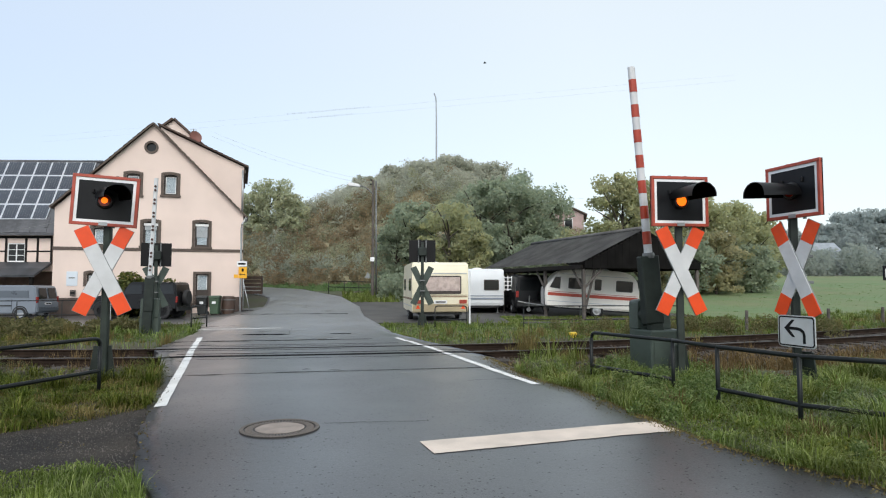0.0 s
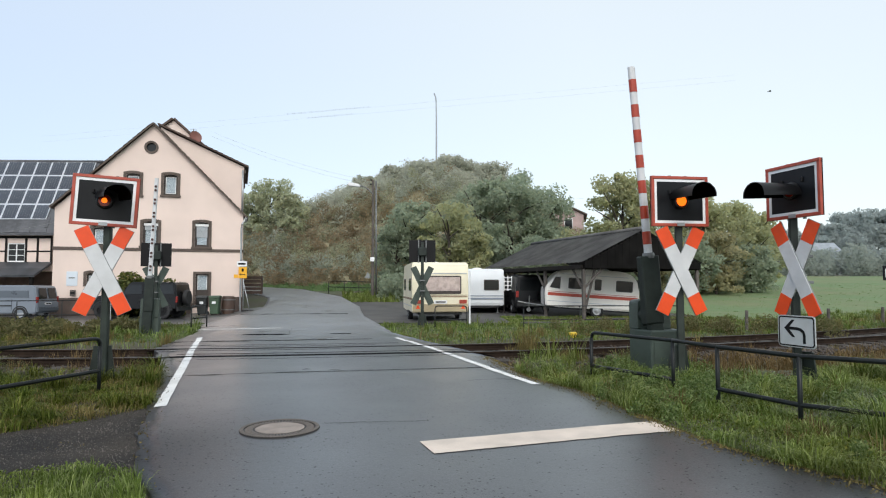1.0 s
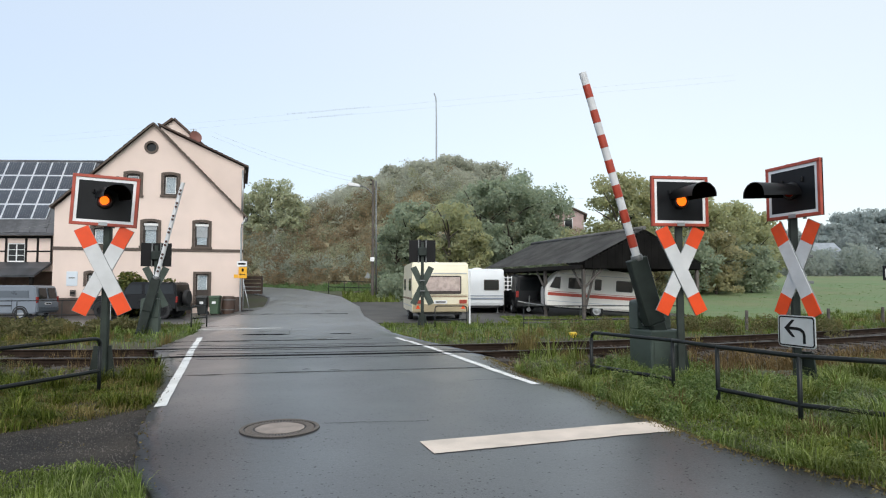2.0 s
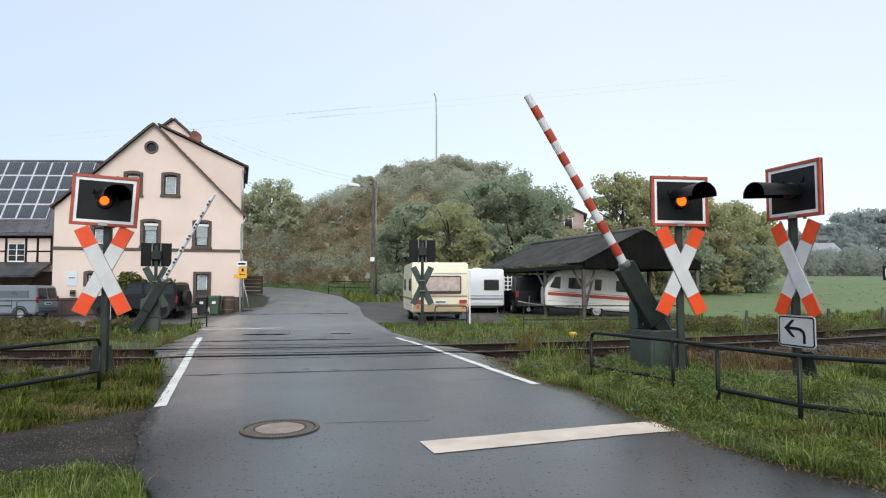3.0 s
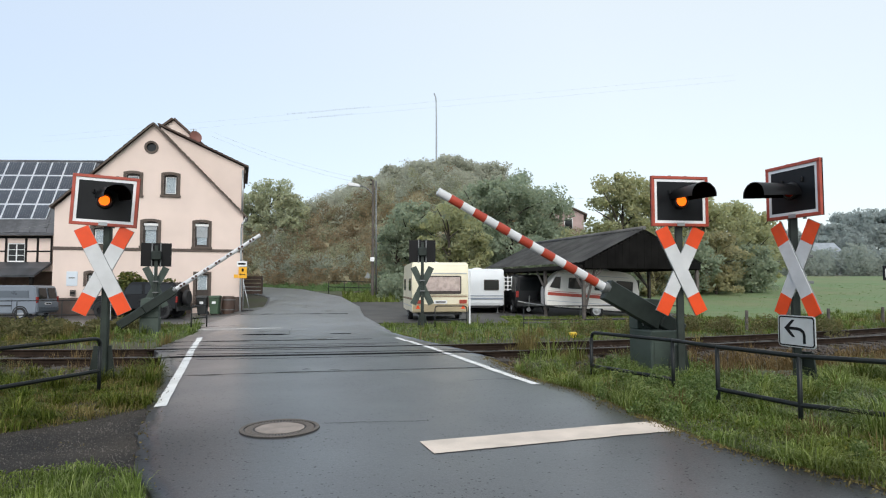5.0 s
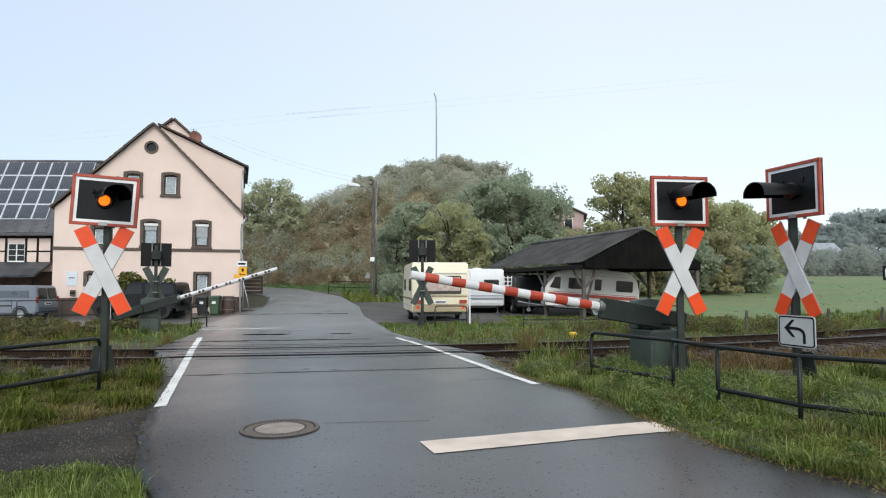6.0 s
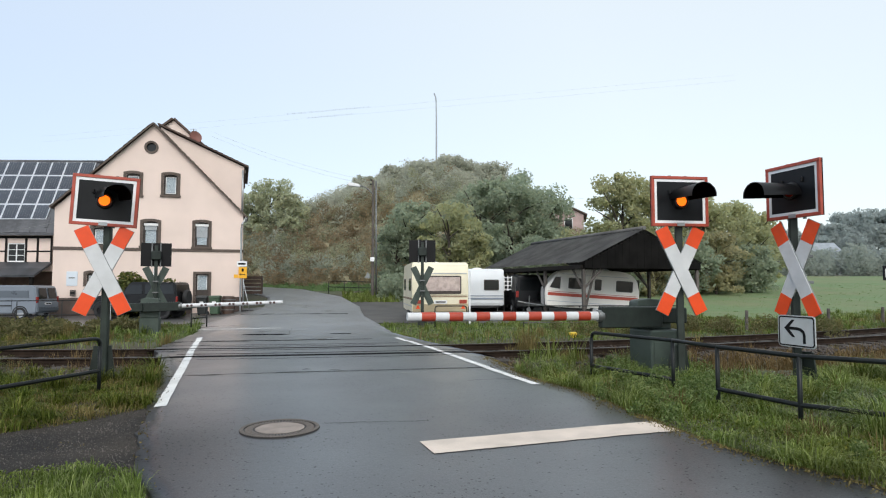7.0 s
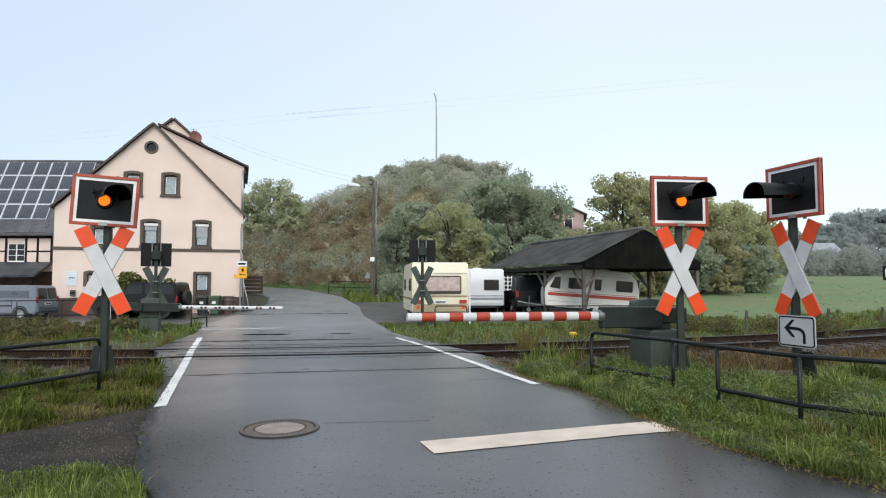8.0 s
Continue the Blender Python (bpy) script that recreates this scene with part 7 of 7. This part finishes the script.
# grass and herbs
sheet("meadow", [(7, 22.6), (60, 52), (110, 70), (110, 84), (26, 76), (17, 62), (12, 41), (11.7, 26.0), (8.6, 23.9)], mat("meadow_turf", (0.110, 0.176, 0.072), 0.9, var=0.25, scale=0.22, fine=1.3, bump=0.5, col2=(0.145, 0.165, 0.075)), "misty green meadow beyond the track", -0.02, "meadow", step=2.0)
def in_road(x, y, pad=0.0):
    L = np.interp(y, [r[0] for r in ROAD_LEFT], [r[1] for r in ROAD_LEFT]) - pad
    R = np.interp(y, [r[0] for r in ROAD_RIGHT], [r[1] for r in ROAD_RIGHT]) + pad
    return (x > L) & (x < R)


def blades(name, n, xr, yr, h, w, material, label, seed, keep=None, droop=0.6, tuft=0.0, on=None, spread=0.055, per=90, over=-0.02):
    """Bent grass blades: three quads in a ribbon that narrows to a tip."""
    rng = np.random.default_rng(seed)
    x = rng.uniform(*xr, n)
    y = rng.uniform(*yr, n)
    ang = rng.uniform(0, 6.283, n)
    grow = np.ones(n)
    if tuft:
        m = max(20, n // per)
        tx, ty, th_ = rng.uniform(*xr, m), rng.uniform(*yr, m), rng.uniform(0.3, 1.5, m)
        k = rng.integers(0, m, n)
        pick = rng.uniform(0, 1, n) < tuft
        ox, oy = rng.normal(0, spread, n), rng.normal(0, spread, n)
        x = np.where(pick, tx[k] + ox, x)
        y = np.where(pick, ty[k] + oy, y)
        ang = np.where(pick, np.arctan2(oy, ox) + rng.normal(0, 0.5, n), ang)
        grow = np.where(pick, th_[k], 0.6)
    ok = ~in_road(x, y, -over)
    if keep is not None:
        ok &= keep(x, y)
    x, y, ang, grow = x[ok], y[ok], ang[ok], grow[ok]
    n = len(x)
    z = (ground_z(x, y) if on is None else on(x, y)) - 0.05
    patch = 0.62 + 0.45 * np.sin(x * 1.7 + 1.3 * np.sin(y * 1.1)) * np.cos(y * 1.9 + x * 0.6) + 0.22 * np.sin(x * 5.3 + 2 * np.sin(y * 3.7)) * np.cos(y * 6.1)
    H = h * rng.uniform(0.55, 1.35, n) * np.clip(patch, 0.3, 1.3) * grow
    dx, dy = np.cos(ang), np.sin(ang)
    d = np.clip(rng.uniform(0.1, droop, n), 0, 1.25)
    bend = H * d * 0.95
    px_, py_ = -dy, dx
    W = w * rng.uniform(0.6, 1.4, n)
    rows = []
    for u, ww in ((0.0, 1.0), (0.4, 0.95), (0.75, 0.7), (1.0, 0.06)):
        cx, cy, cz = x + dx * bend * u ** 1.5, y + dy * bend * u ** 1.5, z + (H + 0.05) * (u * (1 + 0.9 * d) - 1.35 * d * u * u)
        rows.append(np.stack([cx - px_ * W * ww, cy - py_ * W * ww, cz], 1))
        rows.append(np.stack([cx + px_ * W * ww, cy + py_ * W * ww, cz], 1))
    v = np.stack(rows, 1).reshape(-1, 3)
    b = 8 * np.arange(n)[:, None]
    f = np.concatenate([b + np.array([[0, 1, 3, 2]]), b + np.array([[2, 3, 5, 4]]), b + np.array([[4, 5, 7, 6]])], 0)
    return tagged(from_arrays(name, v, f, material), label, "grass", kind="stuff")


def right_verge(x, y):
    edge = np.interp(y, [r[0] for r in ROAD_RIGHT], [r[1] for r in ROAD_RIGHT])
    return (x > edge - 0.08) & (y < rail_y(x) - 2.9 - 1.9 * np.clip((x - 3.6) / 1.2, 0, 1) + 0.4 * np.sin(x * 2.3))


def left_bank(x, y):
    return (y > 5.95 + 0.14 * np.sin(x * 1.8) + 0.1 * np.sin(x * 7) + 1.3 * np.clip(x + 4.3, 0, 1.2)) & (y < rail_y(x) - 1.2)


def beyond(x, y):
    return (y > rail_y(x) + 2.6) & (y < 22.6 + 0.25 * np.sin(x * 2) + np.maximum(0, x - 6) * 0.6)


blades("verge_tufts", 56000, (1.4, 8.0), (3.7, 11.4), 0.31, 0.0036, L_GRASS, "long arching wet grass tufts on the verge", 58, right_verge, 1.9, 1.0, spread=0.10, per=230, over=0.12)
blades("verge_grass", 110000, (1.2, 8.6), (3.6, 12.0), 0.21, 0.0034, L_GRASS, "long wet drooping green grass on the verge", 41, right_verge, 1.5, 0.85, spread=0.13, per=280, over=0.10)
blades("verge_dry_grass", 30000, (1.2, 11), (3.6, 13.5), 0.26, 0.0035, L_RUST, "dry brown stalks in the verge", 42, lambda x, y: (x > np.interp(y, [r[0] for r in ROAD_RIGHT], [r[1] for r in ROAD_RIGHT]) + 0.05) & (y < rail_y(x) - 1.3) & ((y > rail_y(x) - 3.4) | (np.sin(x * 1.9 + y * 1.3) > 0.3)), 1.0, 0.5)
blades("verge_moss", 36000, (1.0, 4.2), (3.6, 12.0), 0.05, 0.004, L_DRY, "short brown moss along the road's edge", 52, lambda x, y: np.abs(x - 0.02 - np.interp(y, [r[0] for r in ROAD_RIGHT], [r[1] for r in ROAD_RIGHT])) < 0.16 + 0.07 * np.sin(y * 5.0), 1.2, 0.4, over=0.25)
blades("verge_rust_herbs", 34000, (3.8, 13), (8.0, 16.5), 0.30, 0.0045, L_RUST, "rusty dry herbs beside the ballast", 55, lambda x, y: (y > rail_y(x) - 5.3 + 0.5 * np.sin(x * 3)) & (y < rail_y(x) - 1.9 + 0.3 * np.sin(x * 2.1)) & (np.sin(x * 2.7 + y) > -0.95), 0.8, 0.7, spread=0.11)
blades("bank_tufts", 20000, (-9, -3.5), (5.8, 10.8), 0.25, 0.0042, L_BANK, "arching wet grass tufts on the bank", 59, left_bank, 1.7, 1.0, spread=0.06, per=170)
blades("bank_grass", 42000, (-10, -3.4), (5.7, 11.2), 0.14, 0.0036, L_BANK, "wet green grass on the bank", 43, left_bank, 1.5, 0.85, spread=0.12, per=240)
blades("bank_dry_grass", 24000, (-10, -3.4), (5.7, 11.4), 0.17, 0.004, L_DRY, "yellow-brown grass on the bank", 44, left_bank, 1.2, 0.6, spread=0.09)
blades("corner_grass", 22000, (-5.5, -1.6), (3.2, 5.0), 0.115, 0.003, L_GRASS, "short grass at the gravel's edge", 45, lambda x, y: y < 4.75 + 0.12 * np.sin(x * 4) - 0.10 * (x + 3), 0.9, 0.5)
blades("far_east_grass", 18000, (15, 27), (19, 34), 0.26, 0.008, L_GRASS, "rough grass along the track beyond the meadow edge", 61, beyond, 0.7, 0.5)
blades("far_verge_grass", 50000, (-18, 16), (14.5, 26), 0.26, 0.008, L_GRASS, "rough grass beyond the track", 46, lambda x, y: beyond(x, y) & ((x > -9.6) | (y > 20.5)), 0.7, 0.5)
blades("far_verge_dry_grass", 36000, (-18, 20), (14.5, 27), 0.38, 0.006, L_DRY, "brown dry herbs beyond the track", 47, lambda x, y: beyond(x, y) & (y < rail_y(x) + 5.5), 0.5, 0.6)
blades("meadow_grass", 26000, (7, 62), (20, 62), 0.05, 0.02, L_MEADOW, "green meadow grass", 48, lambda x, y: (y > 22 + np.maximum(0, x - 6) * 0.55) & ~((x < 11.8) & (y < 41)), 0.7, 0.3)
blades("lot_grass", 26000, (2.6, 12), (22.6, 28.0), 0.10, 0.012, L_GRASS, "short grass on the parking lot", 53, lambda x, y: np.sin(x * 0.9 + 1.0) * np.cos(y * 1.1) > -0.35, 0.6, 0.3, on=lambda x, y: lie(x, y))
blades("roadside_grass", 14000, (-7.2, -2.8), (36, 47), 0.42, 0.012, L_GRASS, "grass strip at the street lamp", 49, lambda x, y: (y > 39.5), 0.6, 0.4)
blades("hill_foot_grass", 20000, (-26, -6), (50, 57.5), 0.35, 0.025, L_MEADOW, "pale grass strip along the road's bend", 50, lambda x, y: ~in_road(x, y, 0.2), 0.6, 0.3)
blades("rail_stalks", 1500, (-9.5, -5.6), (8.8, 12.4), 0.30, 0.004, L_RUST, "dry brown stalks between the rails", 60, lambda x, y: np.abs(y - rail_y(x) - 0.4) < 1.6, 0.5, 0.8, spread=0.12)
blades("sleeper_weeds", 1800, (0.6, 20), (12, 26), 0.22, 0.005, L_DRY, "dry weeds between the sleepers", 51, lambda x, y: (np.abs(y - rail_y(x) - 0.7) < 1.9), 0.6, 0.8)


def herb_layer(name, n, xr, yr, keep, material, label, size, high, seed):
    """Low leafy undergrowth close to the ground."""
    rng = np.random.default_rng(seed)
    x, y = rng.uniform(*xr, n), rng.uniform(*yr, n)
    ok = keep(x, y) & ~in_road(x, y, 0.03)
    x, y = x[ok], y[ok]
    lump = np.clip(0.5 + 0.5 * np.sin(x * 4.1 + np.sin(y * 3.0)) * np.cos(y * 3.7), 0.1, 1)
    z = ground_z(x, y) - 0.02 + high * lump * rng.uniform(0, 1, len(x))
    v, f = leaf_cards(np.stack([x, y, z], 1), size, rng)
    return tagged(from_arrays(name, v, f, material), label, "herbs", kind="stuff")


# darker L_BANK here paints the shade in the hollows under the tufts
herb_layer("verge_herbs", 80000, (1.2, 9.5), (3.6, 12.5), right_verge, L_BANK, "low wet herbs under the verge grass", 0.014, 0.18, 81)
herb_layer("bank_herb_layer", 44000, (-10, -3.4), (5.7, 11.2), left_bank, L_BANK, "low wet herbs on the bank", 0.014, 0.07, 82)
herb_layer("bank_moss", 22000, (-8, -3.4), (5.6, 8.6), left_bank, L_DRY, "yellow moss on the bank's edge", 0.012, 0.04, 83)
herb_layer("corner_herbs", 26000, (-5.5, -1.6), (3.2, 5.1), lambda x, y: y < 4.85 + 0.12 * np.sin(x * 4) - 0.10 * (x + 3), L_GRASS, "low herbs at the gravel's edge", 0.012, 0.05, 84)
blades("yard_bank_grass", 17000, (-20, -9.0), (14.5, 21.8), 0.24, 0.006, L_BANK, "dull faded grass between track and yard", 54, beyond, 0.8, 0.6)
herb_layer("yard_bank_herbs", 42000, (-20, -9.0), (14.5, 21.8), beyond, L_HERB, "low faded herbs between track and yard", 0.030, 0.10, 86)
herb_layer("far_east_herbs", 20000, (15, 27), (19, 34), beyond, L_WEED, "low green herbs along the meadow edge", 0.028, 0.10, 88)
herb_layer("far_herb_layer", 46000, (-9.6, 16), (15.5, 24), beyond, L_WEED, "low green herbs beyond the track", 0.028, 0.10, 85)



def road_litter():
    """Fallen leaves and grit on the asphalt along its edges."""
    rng = np.random.default_rng(91)
    n = 6500
    y = rng.uniform(3.6, 12.0, n)
    side = rng.uniform(0, 1, n) < 0.96
    L = np.interp(y, [r[0] for r in ROAD_LEFT], [r[1] for r in ROAD_LEFT])
    R = np.interp(y, [r[0] for r in ROAD_RIGHT], [r[1] for r in ROAD_RIGHT])
    off = np.abs(rng.normal(0, 0.13, n)) * np.where(side, 1.0, 0.6)
    x = np.where(side, R - off, L + off)
    z = lie(x, y) + 0.036 - 0.016 * np.clip(1 - off / 0.12, 0, 1)
    v, f = leaf_cards(np.stack([x, y, z], 1), 0.010, rng)
    tagged(from_arrays("leaf_litter", v, f, L_DRY), "small fallen leaves and grit along the road's edge", "leaves", kind="stuff")


road_litter()
vr = random.Random(17)
weeds = []
while len(weeds) < 190:
    x, y = vr.uniform(1.4, 8.0), vr.uniform(3.8, 11.6)
    if right_verge(np.array(x), np.array(y)) and math.sin(x * 1.3 + 0.6) * math.cos(y * 1.1) > -0.5:
        weeds.append((x, y, vr.uniform(0.07, 0.19), vr.uniform(0.10, 0.30)))
scrub("verge_weeds", weeds, "leafy wet weeds among the verge grass", L_WEED, 300, 0.016, 78)
blades("dewy_grass", 9000, (3.6, 6.2), (6.2, 9.4), 0.24, 0.0035, L_DEW, "pale dew-covered grass by the railing", 56, lambda x, y: right_verge(x, y) & (np.sin(x * 3.1) * np.cos(y * 2.7 + 0.4) > 0.25), 1.5, 0.9, spread=0.1)
blades("dry_stalks", 420, (9.0, 13.5), (12.6, 15.6), 1.0, 0.004, L_RUST, "tall dry weed stalks beside the track", 57, lambda x, y: y < rail_y(x) - 1.9, 0.35, 0.7, spread=0.12)


def gravel_patch():
    M_STONES = mat("dark_gravel", (0.105, 0.094, 0.082), 0.7, var=0.3, scale=2, fine=50, bump=0.5, island=0.8)
    sheet("gravel_shoulder", [(-2.2, 4.4), (-2.45, 5.0), (-3.0, 6.4), (-3.5, 7.6), (-5.2, 7.9), (-9.5, 7.6), (-9.5, 4.6), (-5, 4.4)], mat("dark_wet_grit", (0.038, 0.032, 0.026), 0.8, spec=0.25, var=0.35, scale=1.5, fine=50, bump=0.6), "dark wet gravel shoulder", -0.012, "gravel", step=0.5)
    rng = np.random.default_rng(61)
    octa = np.array([[1, 0, 0], [-1, 0, 0], [0, 1, 0], [0, -1, 0], [0, 0, 1], [0, 0, -1]], float)
    of = np.array([[0, 2, 4], [2, 1, 4], [1, 3, 4], [3, 0, 4], [2, 0, 5], [1, 2, 5], [3, 1, 5], [0, 3, 5]])
    N = 26000
    x, y = rng.uniform(-7.5, -2.1, N), rng.uniform(4.75, 7.6, N)
    ok = ~in_road(x, y, 0.0)
    x, y = x[ok], y[ok]
    N = len(x)
    size = rng.uniform(0.0025, 0.007, N) * (1 + (rng.uniform(0, 1, N) > 0.95) * 1.0)
    v = octa[None] * rng.uniform(0.6, 1.2, (N, 6, 3)) * size[:, None, None]
    v += np.stack([x, y, lie(x, y) - 0.012 + size * 0.3], 1)[:, None]
    f = (of[None] + 6 * np.arange(N)[:, None, None]).reshape(-1, 3)
    tagged(from_arrays("gravel_stones", v.reshape(-1, 3), f, M_STONES), "loose wet gravel stones on the shoulder", "gravel", kind="stuff")


gravel_patch()
herb_layer("gravel_moss", 9000, (-7.0, -2.3), (4.8, 6.9), lambda x, y: np.sin(x * 3.3 + 1.0 + np.sin(y * 2.0)) * np.cos(y * 4.1 + x) > 0.62, L_DRY, "thin moss and weeds on the gravel", 0.008, 0.02, 87)
hedge = [(x, 33.0 + 0.1 * math.sin(x * 3), 0.42, h) for x, h in ((-17.5, 1.9), (-17.1, 2.3), (-16.7, 2.3), (-16.3, 1.9), (-15.7, 1.6), (-15.2, 1.8), (-14.8, 1.9), (-14.4, 1.7))]
scrub("house_hedge", hedge, "leafy green vine hedge before the house wall", L_VINE, 900, 0.10, 71)
wr = random.Random(12)
scrub("track_weeds", [(wr.uniform(-17, -9.6), wr.uniform(16.0, 20.6), wr.uniform(0.22, 0.36), wr.uniform(0.12, 0.36)) for k in range(85)], "brown and green weeds between track and yard", L_HERB, 330, 0.045, 72)
scrub("bank_herbs", [(wr.uniform(2.6, 12), wr.uniform(17.2, 20.2), wr.uniform(0.2, 0.35), wr.uniform(0.25, 0.5)) for k in range(40)], "brown autumn herbs before the parking lot", L_HERB, 260, 0.035, 77)
blades("track_tuft", 2600, (1.3, 3.0), (11.4, 14.6), 0.55, 0.006, L_DRY, "tall brown-green tuft beside the rails", 74, lambda x, y: (x - 2.0) ** 2 + ((y - 13.0) * 0.6) ** 2 < 0.45, 0.5, 0.5)
blades("track_tuft_green", 3000, (1.3, 3.0), (10.4, 13.6), 0.5, 0.006, L_GRASS, "tall green tuft beside the rails", 75, lambda x, y: (x - 2.0) ** 2 + ((y - 11.6) * 0.6) ** 2 < 0.5, 0.6, 0.5)
scrub("lot_bushes", [(-3.6, 41.5, 0.8, 1.3), (-2.7, 41, 0.8, 1.5), (-2.0, 40.5, 0.7, 1.2), (-4.3, 45, 0.7, 1.3), (-1.5, 42, 0.8, 1.6)], "dark bushes behind the caravan", L_DARK, 900, 0.10, 73)
# ---------- what moves ----------
NEAR_BOOM = [(0.0, 85.3), (1.0, 85.3), (1.1, 84.9), (1.2, 83.7), (1.3, 82.4), (1.5, 79.7), (1.7, 76.8), (2.25, 68.8), (2.8, 60.6), (3.0, 57.6), (3.5, 50.5), (4.0, 43.3),
             (4.5, 35.7), (4.7, 32.5), (5.25, 22.6), (5.8, 12.7), (6.0, 9.1), (6.2, 5.8), (6.4, 3.3), (6.6, 1.7), (6.8, 0.9), (7.0, 0.5), (8.0, 0.4)]
FAR_BOOM = [(0.0, 88.0), (1.1, 87.8), (1.3, 85.8), (1.5, 83.4), (1.7, 80.8), (2.25, 73.3), (2.8, 65.8), (3.0, 62.7), (3.5, 56.2), (4.0, 48.9),
            (4.5, 42.4), (4.7, 39.6), (5.25, 30.8), (5.8, 21.4), (6.0, 17.6), (6.2, 13.8), (6.4, 10.1), (6.6, 6.6), (6.8, 3.9), (7.0, 1.8), (7.2, 0.6), (7.5, -0.6), (8.0, -1.0)]
BIRD = [(0.0, (2.10, 12.55)), (0.1, (3.26, 12.66)), (0.3, (5.67, 12.49)), (0.5, (8.39, 12.26)), (0.7, (11.42, 12.10)), (0.9, (14.63, 11.45)), (1.0, (16.35, 11.10)), (1.5, (25.2, 9.9)), (8.0, (140.0, 9.5))]


def motions():
    walk(near_swing, [(t, pose(0, -0.20, 0.97, 0, a, 0)) for t, a in NEAR_BOOM])
    walk(far_swing, [(t, pose(0, 0.42, 0.97, 0, a, 0)) for t, a in FAR_BOOM])
    for (bulb, back), (first, off_for) in zip(BULBS, ((-0.375, 0.34), (0.20, 0.20), (0.74, 0.50))):
        turns = []
        for k in range(-1, 9):
            t0 = first + 0.991 * k
            turns += [(t0 - 0.10, 0.0), (t0 + 0.05, 0.024), (t0 + off_for, 0.024), (t0 + off_for + 0.12, 0.0)]
        times = [0.0] + [round(t, 3) for t, _ in turns if 0.02 < t < 7.98] + [8.0]
        rows = [(t, float(np.interp(t, [a for a, _ in turns], [b for _, b in turns]))) for t in times]
        walk(bulb, [(t, Matrix.Translation(back * d)) for t, d in rows])
    walk(bird, [(t, pose(x, 30.0, z, 0, 0, 0)) for t, (x, z) in BIRD])


motions()
